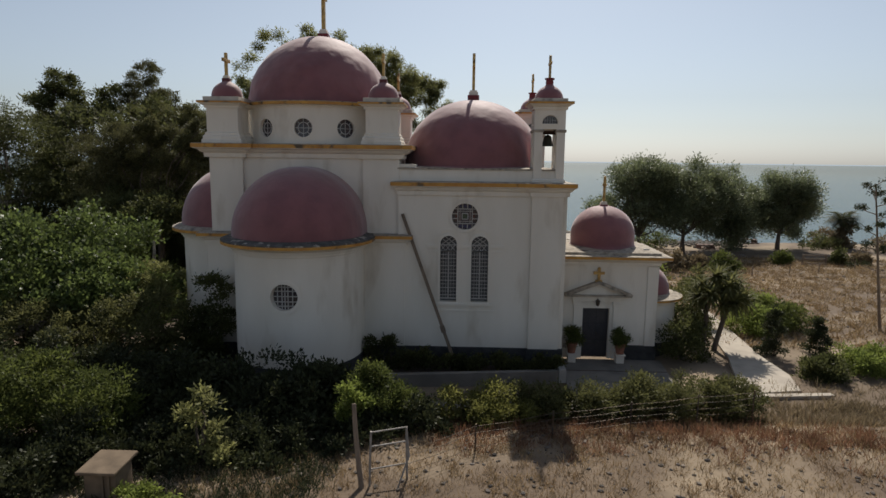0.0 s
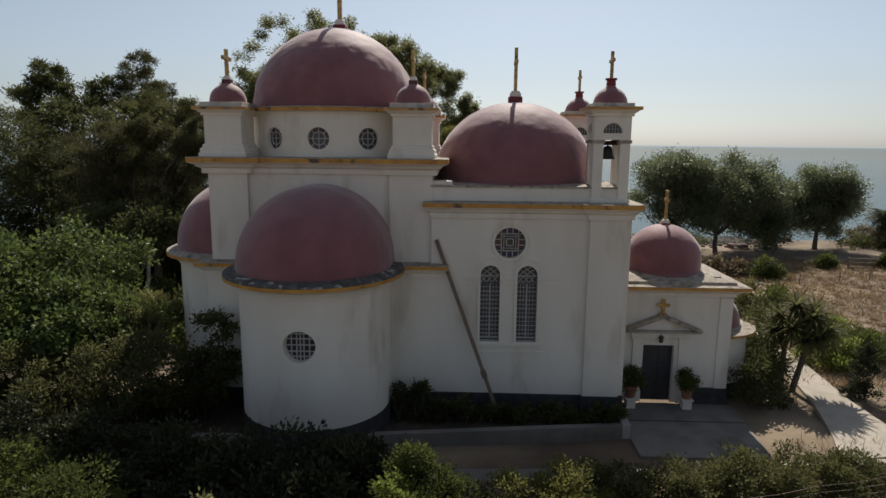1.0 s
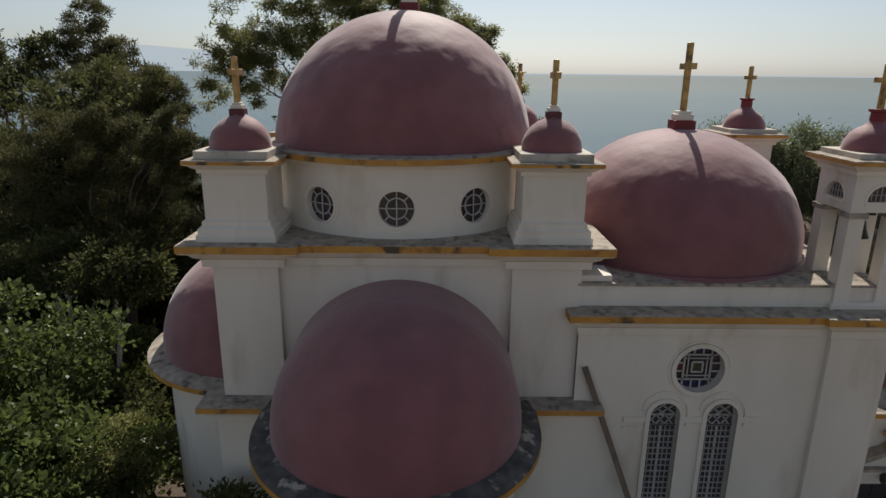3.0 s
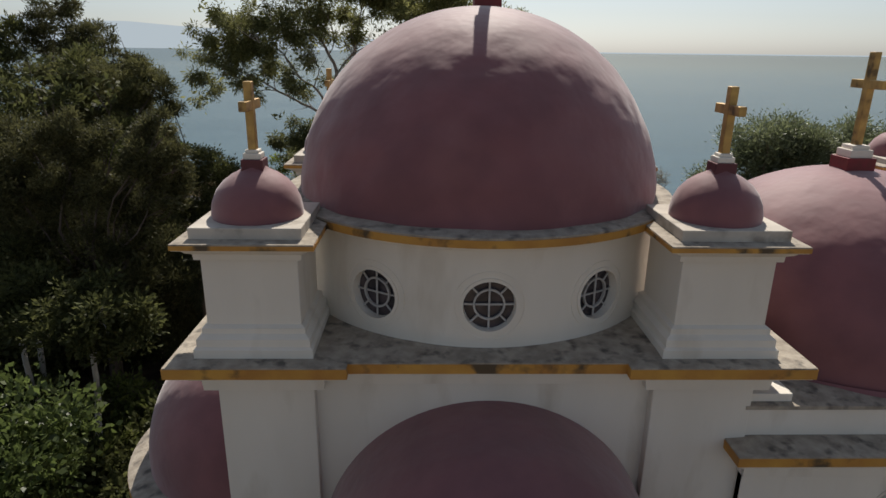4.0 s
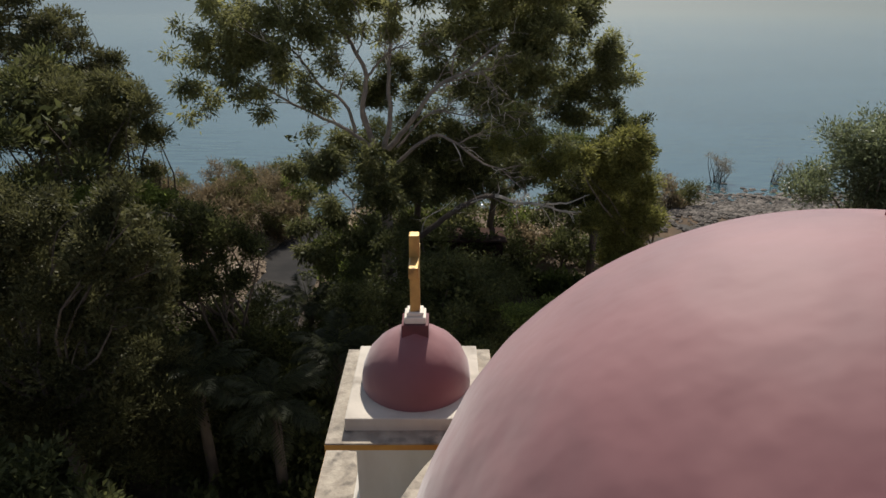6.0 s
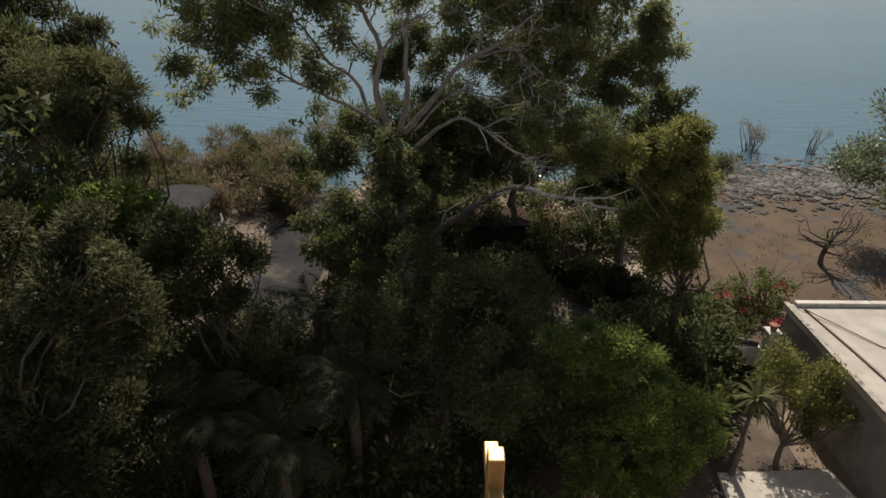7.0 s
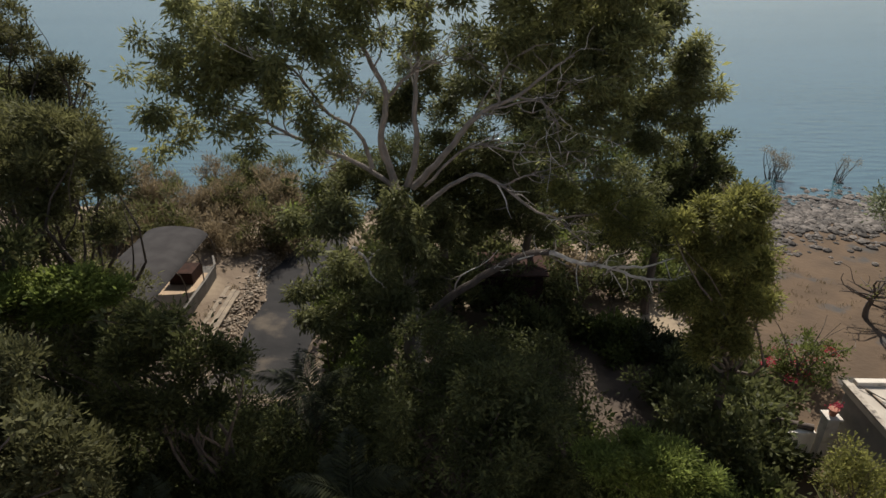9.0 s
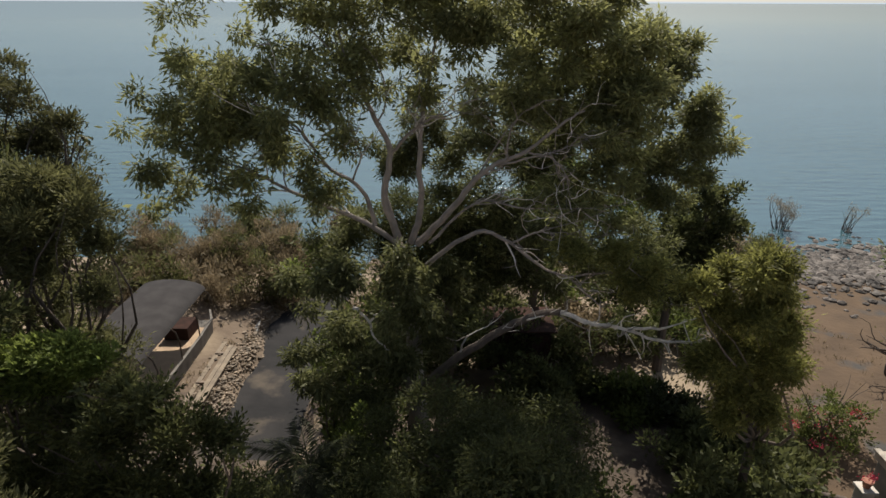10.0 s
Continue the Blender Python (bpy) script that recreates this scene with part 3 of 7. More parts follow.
part("nave_wall", merge(*pieces, flat(-1.9, -0.6, 0.9, 7.3), flat(2.3, 5.0, 0.9, 7.3), flat(-0.6, 2.3, 0.9, 2.4)), PLASTER, church, "white nave wall with three openings", False, True)
part("wall", box(4.6, 5.0, 26.01, 32.8, 0.9, 7.4, 0.015), PLASTER, church)
part("wall", box(-1.9, 4.6, 32.4, 32.8, 0.9, 7.4, 0.015), PLASTER, church)
part("plinth", box(-1.8, 5.03, 25.95, 32.85, -0.6, 0.9, 0.02), PLINTH, church, "black stone plinth")
for o, c in ((WL, 0.19), (WR, 1.49)):
    win = part("window", strip(o, 0.1, F, -0.06, 0.03), PLASTER, church, "tall round-headed window in a moulded surround", True)
    part("outer_moulding", strip(arched(c - 0.5, c + 0.5, 5.1, 5.84)[4:-6], 0.06, F, -0.04, 0.02, False), PLASTER, win, "", True)
    part("pane", disc(o, F, 0.2), MESHED, win, "grey glass behind wire mesh")
    bars = [(c, 2.95, c, 4.95, 0.055), (c - 0.33, 2.96, c + 0.33, 2.96, 0.05)] + [(c + x, 2.95, c + x, 4.95, 0.016) for x in (-0.22, -0.11, 0.11, 0.22)]
    bars += [(c - 0.33, 3.1 + 0.155 * k, c + 0.33, 3.1 + 0.155 * k, 0.016 if k % 2 else 0.03) for k in range(13)]
    bars += [(c - 0.34, 4.96, c + 0.34, 4.96, 0.045), (c - 0.33, 5.22, c + 0.33, 5.22, 0.045)]
    bars += [(c + x, 4.97, c + x + 0.2, 5.22, 0.03) for x in (-0.33, -0.13, 0.07)] + [(c + x + 0.2, 4.97, c + x, 5.22, 0.03) for x in (-0.33, -0.13, 0.07)]
    bars += [(c - 0.3, 5.23, c + 0.14, 5.56, 0.03), (c + 0.3, 5.23, c - 0.14, 5.56, 0.03), (c - 0.08, 5.23, c + 0.24, 5.45, 0.028), (c + 0.08, 5.23, c - 0.24, 5.45, 0.028)]
    lattice(win, F, 0.15, bars)
win = part("window", merge(strip(ROSE, 0.1, F, -0.05, 0.04), strip(circle(0.85, 6.42, 0.66), 0.04, F, -0.02, 0.02)), PLASTER, church, "round window with a geometric white grille", True)
part("pane", disc(ROSE, F, 0.2), GLASS, win, "dark glass")
b = []
for r in (0.12, 0.3):
    for k in (-1, 1):
        b += [(0.85 + k * r, 6.42 - r, 0.85 + k * r, 6.42 + r, 0.04), (0.85 - r, 6.42 + k * r, 0.85 + r, 6.42 + k * r, 0.04)]
for k in (-1, 1):
    for x in (-0.3, -0.1, 0.1, 0.3):
        h = (0.53 ** 2 - x * x) ** 0.5
        b += [(0.85 + x, 6.42 + k * 0.3, 0.85 + x, 6.42 + k * h, 0.034), (0.85 + k * 0.3, 6.42 + x, 0.85 + k * h, 6.42 + x, 0.034)]
    b += [(0.85 + k * 0.21, 6.12, 0.85 + k * 0.21, 6.72, 0.024), (0.55, 6.42 + k * 0.21, 1.15, 6.42 + k * 0.21, 0.024)]
lattice(win, F, 0.15, b)
for u, z, w, h, m in ((0.79, 6.42, 0.05, 0.1, GREENPANE), (0.91, 6.42, 0.05, 0.1, GREENPANE), (0.85, 6.84, 0.24, 0.06, BLUEPANE), (0.85, 6.0, 0.24, 0.06, BLUEPANE), (0.5, 6.5, 0.05, 0.08, REDPANE), (0.5, 6.34, 0.05, 0.08, REDPANE), (1.2, 6.5, 0.05, 0.08, REDPANE), (1.2, 6.34, 0.05, 0.08, REDPANE), (0.64, 6.42, 0.04, 0.2, REDPANE), (1.06, 6.42, 0.04, 0.2, REDPANE)):
    part("coloured_pane", box(u - w, u + w, NF + 0.185, NF + 0.195, z - h, z + h), m, win)
for u0, u1 in ((-0.75, -0.25), (0.63, 1.04), (1.94, 2.5)):
    part("impost_band", join(box(u0, u1, NF - 0.05, NF + 0.02, 5.12, 5.26, 0.01), box(u0, u1, NF - 0.025, NF + 0.02, 4.92, 5.0, 0.006)), PLASTER, church)
part("sill_band", join(box(-0.32, 2.06, NF - 0.09, NF + 0.02, 2.68, 2.8, 0.012), box(-0.45, 2.2, NF - 0.04, NF + 0.02, 2.42, 2.5, 0.01)), PLASTER, church)
cornice(-1.85, 5.0, NF, 32.8, 7.28, 7.82, 0.34)
part("attic", box(-1.9, 4.75, NF + 0.18, 32.6, 7.8, 8.32, 0.02), PLASTER, church, "low white attic wall under the nave dome")
part("nave_roof", rect_rings(-1.9, 4.75, NF + 0.18, 32.6, [(0.05, 8.32), (0.05, 8.38), (-0.4, 8.43)]), LEDGE, church, "pale cement flat roof")
part("nave_dome", lathe(dome_profile(3.08, 8.38, 3.02, 0.25, 0.05, 48, 0.14), 1.16, 29.4, 144, wobble=0.012), ROOF, church, "dark pink nave dome", True)
cross(church, 1.14, 29.4, 11.36, 1.62, 0.42, 0.075, 0.26)
part("roof_block", box(-1.95, -1.2, 26.25, 27.0, 8.25, 8.52, 0.015), PLASTER, church)


def belfry():
    """Open bell tower, built about its own axis."""
    h = 0.62
    t = part("bell_tower", rect_rings(-h, h, -h, h, [(0.06, 7.8), (0.06, 7.95), (0.0, 8.0)]), PLASTER, church, "open white bell tower with a small dome")
    t.matrix_parent_inverse = Matrix.Translation((-CX, -CY, 0))
    for sx in (-1, 1):
        for sy in (-1, 1):
            x, y = sx * (h - 0.17), sy * (h - 0.17)
            part("column", box(x - 0.17, x + 0.17, y - 0.17, y + 0.17, 7.9, 10.02, 0.015), PLASTER, t)
            part("impost", box(x - 0.21, x + 0.21, y - 0.21, y + 0.21, 9.86, 9.97, 0.012), LEDGE, t, "stained stone impost")
    pan = []
    for k in range(4):
        m = Matrix.Rotation(k * math.pi / 2, 4, "Z")
        pan.append(holed(arched(-0.31, 0.31, 10.2, 10.53), (0, 10.34), (-h, h, 10.0, 10.82), lambda u, z, d: tuple(m @ Vector((u, -h + d, z))), 0.3, 2))
        pan.append((lambda v: ([tuple(m @ Vector(p)) for p in v[0]], v[1]))(rect_rings(-h + 0.01, h - 0.01, -h + 0.003, -h + 0.3, [(0, 9.98), (0, 10.1)])))
        lun = part("lunette", disc(arched(-0.3, 0.3, 10.21, 10.52), lambda u, z, d: tuple(m @ Vector((u, -h + d, z))), 0.09), GLASS, t, "dark lunette with a fine grille")
        lattice(lun, lambda u, z, d: tuple(m @ Vector((u, -h + d, z))), 0.075, [(x, 10.21, x, 10.21 + 0.31 * (1 - (x / 0.31) ** 2) ** 0.5, 0.012) for x in (-0.2, -0.1, 0.0, 0.1, 0.2)] + [(-0.26, 10.34, 0.26, 10.34, 0.012)])
        part("arch_moulding", strip(arched(-0.33, 0.33, 10.17, 10.55), 0.05, lambda u, z, d: tuple(m @ Vector((u, -h + d, z))), -0.02, 0.03), PLASTER, t)
    part("arcade", merge(*pan), PLASTER, t, "arched openings over a beam", False, True)
    part("ceiling_slab", box(-h + 0.02, h - 0.02, -h + 0.02, h - 0.02, 10.6, 10.8), PLASTER, t)
    cornice(-h, h, -h, h, 10.76, 11.07, 0.28, t)
    part("dome_base", box(-0.68, 0.68, -0.68, 0.68, 11.06, 11.2, 0.015), STAINED, t, "weathered plaster plate")
    part("small_dome", lathe([(0.58, 11.18), (0.58, 11.25), (0.55, 11.38), (0.47, 11.53), (0.36, 11.64), (0.24, 11.71), (0.16, 11.78), (0.14, 11.84)], 0, 0, 40), ROOF, t, "small dark pink dome", True)
    part("collar", lathe([(0.15, 11.78), (0.16, 11.84), (0.15, 11.98), (0.2, 12.0), (0.2, 12.05), (0.0, 12.06)], 0, 0, 24), REDPAINT, t, "dark red collar", True)
    part("cross", join(box(-0.05, 0.05, -0.055, 0.055, 12.04, 12.95, 0.012), box(-0.045, 0.045, -0.3, 0.3, 12.58, 12.69, 0.012)), GOLD, t, "worn gilt cross")
    part("bell", lathe([(0.27, 9.32), (0.24, 9.38), (0.19, 9.52), (0.16, 9.68), (0.1, 9.76), (0.03, 9.78), (0.03, 9.9)], 0, 0, 28), BRONZE, t, "dark bronze bell", True)
    part("bell_yoke", box(-0.34, 0.34, -0.07, 0.07, 9.8, 9.95, 0.02), SHED, t, "dark timber yoke")
    return t


bt = belfry()
bt.matrix_basis = Matrix.Translation((4.2, 26.72, 0))
copy_thing(bt, Matrix.Translation((4.1, 32.25, 0)))
wall(3.55, 4.82, 25.86, 27.2, 0.9, 7.35, 0.02)
cornice(3.55, 4.82, 25.86, 27.2, 7.285, 7.823, 0.34)
part("plinth", box(3.5, 4.87, 25.82, 27.2, -0.6, 0.9, 0.02), PLINTH, church, "black stone plinth")

# low west annex with its doorway
AX0, AX1, AY = 5.0, 9.3, 27.6
DL, DR, DT = 6.14, 7.3, 2.3
G = front(AY)


def flatg(u0, u1, z0, z1):
    return [G(u0, z0, 0), G(u1, z0, 0), G(u1, z1, 0), G(u0, z1, 0)], [(0, 1, 2, 3)]


reveal = ([G(DL, 0, 0), G(DL, 0, 0.3), G(DL, DT, 0.3), G(DL, DT, 0), G(DR, 0, 0), G(DR, 0, 0.3), G(DR, DT, 0.3), G(DR, DT, 0)], [(0, 1, 2, 3), (7, 6, 5, 4), (3, 2, 6, 7)])
part("annex_wall", merge(flatg(AX0, DL, 0.02, 4.3), flatg(DR, AX1, 0.02, 4.3), flatg(DL, DR, DT, 4.3), reveal), PLASTER, church, "low white wall round the doorway", False, True)
part("wall", box(AX1 - 0.3, AX1, AY + 0.005, 31.4, 0.0, 4.3, 0.015), PLASTER, church)
part("wall", box(AX1 - 0.42, AX1 + 0.06, AY - 0.07, AY + 0.3, 0.62, 4.2, 0.02), PLASTER, church, "corner pilaster")
part("plinth", box(7.75, AX1 + 0.1, AY - 0.1, 31.45, -0.3, 0.64, 0.02), PLINTH, church, "black stone plinth")
cornice(AX0, AX1, AY, 31.4, 4.25, 4.68, 0.5)
part("annex_roof", rect_rings(AX0, AX1, AY, 31.4, [(0.12, 4.68), (0.1, 4.8), (-0.55, 4.9), (-1.2, 4.95)]), LEDGE, church, "pale cement flat roof")
part("annex_dome", lathe([(1.58, 4.85), (1.48, 4.93), (1.45, 5.0)] + dome_profile(1.45, 5.02, 1.7, 0.35, 0.05, 18), 7.25, 29.5, 64, wobble=0.011), ROOF, church, "small dark pink annex dome", True)
cross(church, 7.25, 29.5, 6.6, 1.15, 0.24, 0.06, 0.17)
m = Matrix.Translation((9.25, 29.6, 0)) @ Matrix.Rotation(math.pi / 2, 4, "Z")
part("apse_wall", stadium([(1.5, 0.6), (1.5, 2.4)], 0, 0, 0.3, 28, m), PLASTER, church, "curved white apse wall", True, True)
part("apse_plinth", stadium([(1.55, -0.3), (1.55, 0.6)], 0, 0, 0.3, 28, m), PLINTH, church, "black stone plinth")
c = part("apse_cornice", stadium([(1.45, 2.3), (1.55, 2.34), (1.6, 2.46), (1.75, 2.52)], 0, 0, 0.3, 28, m), PLASTER, church, "", True)
part("fascia", stadium([(1.72, 2.52), (1.82, 2.53), (1.82, 2.6)], 0, 0, 0.3, 28, m), OCHRE, c, "worn ochre edge", True)
part("capping", stadium([(1.81, 2.6), (1.81, 2.63), (1.1, 2.78)], 0, 0, 0.3, 28, m), LEDGE, c, "pale cement capping", True)
part("apse_dome", stadium(dome_profile(1.22, 2.7, 1.35, 0.05, 0.02, 14, 0.05), 0, 0, 0.3, 32, m), ROOF, church, "small dark pink half dome", True)
# doorway: door, frame, pediment, cross
door = part("door", box(DL, DR, AY + 0.2, AY + 0.27, 0.02, DT), DOORMAT, church, "dark double door")
for x0, x1 in ((DL + 0.06, (DL + DR) / 2 - 0.03), ((DL + DR) / 2 + 0.03, DR - 0.06)):
    for z0, z1 in ((0.15, 0.75), (0.85, 1.5), (1.6, 2.2)):
        part("door_panel", box(x0 + 0.03, x1 - 0.03, AY + 0.18, AY + 0.215, z0, z1, 0.012), DOORMAT, door)
part("door_handle", tube([((DL + DR) / 2 + 0.07, AY + 0.17, 1.0), ((DL + DR) / 2 + 0.07, AY + 0.12, 1.02), ((DL + DR) / 2 + 0.07, AY + 0.12, 1.16), ((DL + DR) / 2 + 0.07, AY + 0.17, 1.18)], 0.012, 8), IRON, door)
for x0, x1 in ((DL - 0.42, DL - 0.16), (DR + 0.16, DR + 0.42)):
    part("door_pilaster", join(box(x0, x1, AY - 0.09, AY + 0.02, 0.02, 2.55, 0.012), box(x0 - 0.04, x1 + 0.04, AY - 0.13, AY + 0.02, 2.5, 2.62, 0.012)), PLASTER, church)
part("door_lintel", box(DL - 0.5, DR + 0.5, AY - 0.12, AY + 0.02, 2.62, 2.88, 0.012), PLASTER, church)
PC = (DL + DR) / 2 + 0.02
vs = [(PC - 1.25, AY - 0.14, 2.9), (PC + 1.25, AY - 0.14, 2.9), (PC, AY - 0.14, 3.42)]
part("pediment", (vs + [(x, AY + 0.02, z) for x, y, z in vs], [(0, 1, 2), (0, 3, 4, 1), (1, 4, 5, 2), (2, 5, 3, 0)]), PLASTER, church, "plain triangular pediment")
ped = [bar((PC - 1.45, AY - 0.16, 2.92), (PC + 0.04, AY - 0.16, 3.52), 0.13, 0.36), bar((PC + 1.45, AY - 0.16, 2.92), (PC - 0.04, AY - 0.16, 3.52), 0.13, 0.362), bar((PC - 1.45, AY - 0.15, 2.9), (PC + 1.45, AY - 0.15, 2.9), 0.08, 0.3)]
part("pediment_moulding", merge(*ped), LEDGE, church)
bm = box(PC - 0.06, PC + 0.06, AY - 0.2, AY - 0.1, 3.5, 4.15, 0.012)
box(PC - 0.24, PC + 0.24, AY - 0.196, AY - 0.104, 3.85, 3.97, 0.012, bm)
box(PC - 0.14, PC + 0.14, AY - 0.22, AY - 0.06, 3.48, 3.6, 0.012, bm)
part("cross", bm, GOLD, church, "gilt cross over the doorway")
lamp = part("lantern", merge(tube([(PC, AY, 2.75), (PC, AY - 0.14, 2.78), (PC, AY - 0.17, 2.7)], 0.015, 6), lathe([(0.05, 2.45), (0.08, 2.5), (0.09, 2.64), (0.11, 2.66), (0.03, 2.74)], PC, AY - 0.17, 8)), IRON, church, "black iron wall lantern")
# plain box for the floodlight on the annex roof edge
part("roof_floodlight", moved(box(-0.12, 0.12, -0.1, 0.1, 0, 0.2, 0.02), Matrix.Translation((8.9, 28.1, 4.72))), CONCRETE, church, "small grey floodlight on the roof edge")


# ---- ground, water, distance ----
def ground_z(x, y):
    def s(a, b, v):
        t = min(max((v - a) / (b - a), 0), 1)
        return t * t * (3 - 2 * t)
    z = 1.05 * (1 - s(17.5, 22.5, y)) - 0.1
    z += 0.32 * s(9.0, 11.0, x) * s(20.5, 23, y) * (1 - s(38, 55, y))
    z += -0.15 * s(34, 60, y)
    shore = 78 + 1.5 * noise.noise(Vector((x * 0.06, 3.3, 0))) + 2.0 * s(20, 50, x)
    z += -2.2 * s(shore - 8, shore + 5, y)
    d = max(abs(x + 18.2) - 1.9, abs(y - 67) - 13.0) + 0.8 * noise.noise(Vector((x * 0.3, y * 0.3, 9)))
    z += -1.3 * (1 - s(-0.8, 0.9, d))
    z += 0.07 * noise.noise(Vector((x * 0.35, y * 0.35, 0))) + 0.03 * noise.noise(Vector((x * 1.4, y * 1.4, 5)))
    return z


def axis_steps(lo, hi, a, b, fine, coarse):
    out, v = [], lo
    while v < hi:
        out.append(v)
        v += fine if a <= v <= b else coarse
    return out + [hi]


xs = axis_steps(-400, 400, -46, 60, 0.7, 22)
ys = axis_steps(-300, 110, 4, 92, 0.7, 16)
vs = [(x, y, ground_z(x, y)) for y in ys for x in xs]
nx = len(xs)
fs = [(j * nx + i, j * nx + i + 1, (j + 1) * nx + i + 1, (j + 1) * nx + i) for j in range(len(ys) - 1) for i in range(nx - 1)]
DRY = mat("dry_earth", (0.17, 0.122, 0.08), (0.12, 0.083, 0.055), 0.35, 0.95, bump=0.04, bump_scale=3.5, spot=(0.29, 0.222, 0.148), spot_scale=0.16, spot_lo=0.48, spot_hi=0.62, detail=10)
tagged(part("ground", (vs, fs), DRY, None, "", True), "dry brown earth and straw-coloured stubble", "ground", kind="structure")

WATER = bpy.data.materials.new("lake_water")
WATER.use_nodes = True
n, l = WATER.node_tree.nodes, WATER.node_tree.links
b = n["Principled BSDF"]
b.inputs["Base Color"].default_value = (0.036, 0.086, 0.098, 1)
b.inputs["Specular IOR Level"].default_value = 0.0
b.inputs["Roughness"].default_value, b.inputs["IOR"].default_value = 0.2, 1.33
geo, mp = n.new("ShaderNodeNewGeometry"), n.new("ShaderNodeMapping")
mp.inputs["Scale"].default_value = (0.28, 1.0, 1.0)
l.new(geo.outputs["Position"], mp.inputs["Vector"])
w1, w2 = n.new("ShaderNodeTexNoise"), n.new("ShaderNodeTexNoise")
w1.inputs["Scale"].default_value, w1.inputs["Detail"].default_value = 1.1, 5
w2.inputs["Scale"].default_value, w2.inputs["Detail"].default_value = 0.05, 3
bp = n.new("ShaderNodeBump")
bp.inputs["Distance"].default_value, bp.inputs["Strength"].default_value = 0.3, 1.0
mx = n.new("ShaderNodeMath")
mx.operation = "MULTIPLY"
for w in (w1, w2):
    l.new(mp.outputs[0], w.inputs["Vector"])
calm, split = n.new("ShaderNodeMapRange"), n.new("ShaderNodeSeparateXYZ")
calm.inputs["From Min"].default_value, calm.inputs["From Max"].default_value = 120, 700
calm.inputs["To Min"].default_value, calm.inputs["To Max"].default_value = 1.0, 0.04
l.new(geo.outputs["Position"], split.inputs[0])
l.new(split.outputs["Y"], calm.inputs["Value"])
l.new(calm.outputs[0], bp.inputs["Strength"])
l.new(w1.outputs["Fac"], mx.inputs[0])
l.new(w2.outputs["Fac"], mx.inputs[1])
l.new(mx.outputs[0], bp.inputs["Height"])
swell = n.new("ShaderNodeBump")
swell.inputs["Distance"].default_value = 1.1
l.new(calm.outputs[0], swell.inputs["Strength"])
l.new(mx.outputs[0], swell.inputs["Height"])
l.new(swell.outputs[0], b.inputs["Normal"])
shine, blend = n.new("ShaderNodeBsdfGlossy"), n.new("ShaderNodeMixShader")
shine.inputs["Roughness"].default_value = 0.08
graze, share_of = n.new("ShaderNodeFresnel"), n.new("ShaderNodeMapRange")
graze.inputs["IOR"].default_value = 1.33
share_of.inputs["To Min"].default_value, share_of.inputs["To Max"].default_value = 0.18, 0.66
l.new(graze.outputs[0], share_of.inputs["Value"])
l.new(share_of.outputs[0], blend.inputs[0])
l.new(bp.outputs[0], shine.inputs["Normal"])
l.new(b.outputs[0], blend.inputs[1])
l.new(shine.outputs[0], blend.inputs[2])
l.new(blend.outputs[0], n["Material Output"].inputs["Surface"])
tagged(part("water", ([(-4700, 40, -1.05), (4700, 40, -1.05), (4700, 4700, -1.05), (-4700, 4700, -1.05)], [(0, 1, 2, 3)]), WATER), "calm grey-blue lake with small ripples", "lake", kind="structure")

# distance haze over the hills is put in as a pale emission
HAZE = bpy.data.materials.new("haze_glow_hills")
HAZE.use_nodes = True
n = HAZE.node_tree.nodes
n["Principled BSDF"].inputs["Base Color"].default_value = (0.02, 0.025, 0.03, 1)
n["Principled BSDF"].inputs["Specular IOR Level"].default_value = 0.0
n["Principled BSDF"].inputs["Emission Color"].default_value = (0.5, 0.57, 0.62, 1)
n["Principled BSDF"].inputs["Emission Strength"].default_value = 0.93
vs, fs = [], []
for i in range(121):
    x = -4600 + 9200 * i / 120
    t = max(0.0, min(1.0, (600 - x) / 3600))
    h = 205 * t ** 0.8 + 5
    h += (4 + 20 * t) * noise.noise(Vector((x * 0.0016, 0.2, 0))) + 6 * t * noise.noise(Vector((x * 0.006, 4, 0)))
    vs += [(x, 4560, -2), (x, 4600, max(h, 6)), (x, 4690, -2)]
for i in range(120):
    for k in range(2):
        fs.append((i * 3 + k, i * 3 + 3 + k, i * 3 + 4 + k, i * 3 + 1 + k))
tagged(part("backdrop", (vs, fs), HAZE, None, "", True), "far-shore hills with haze put in as pale glow", "hills", kind="structure")

MUD = mat("wet_mud", (0.04, 0.037, 0.036), (0.026, 0.025, 0.025), 0.6, 0.9, spec=0.08, bump=0.02, bump_scale=2.5, spot=(0.11, 0.09, 0.07), spot_scale=0.5, spot_lo=0.55, spot_hi=0.7)
vs, fs = [], []
for i in range(19):
    for j in range(41):
        x, y = -20.6 + 4.8 * i / 18, 53.5 + 19.0 * j / 40
        vs.append((x, y, -0.96 + 0.03 * noise.noise(Vector((x * 0.9, y * 0.9, 2)))))
for i in range(18):
    for j in range(40):
        fs.append((i * 41 + j, i * 41 + 41 + j, i * 41 + 42 + j, i * 41 + j + 1))
tagged(part("mud", (vs, fs), MUD, None, "", True), "wet grey mud in the shallow boat inlet", "mud", kind="structure")

LITTER = mat("leaf_litter", (0.1, 0.07, 0.048), (0.06, 0.043, 0.032), 0.8, 0.95, bump=0.03, bump_scale=5, spot=(0.15, 0.11, 0.075), spot_scale=0.6, spot_lo=0.55, spot_hi=0.7)
gx, gy = [-34 + 0.9 * i for i in range(42)], [30 + 0.9 * j for j in range(32)]
vs = [(x, y, ground_z(x, y) + 0.03) for y in gy for x in gx]
fs = [(j * 42 + i, j * 42 + i + 1, j * 42 + 43 + i, j * 42 + 42 + i) for j in range(31) for i in range(41)]
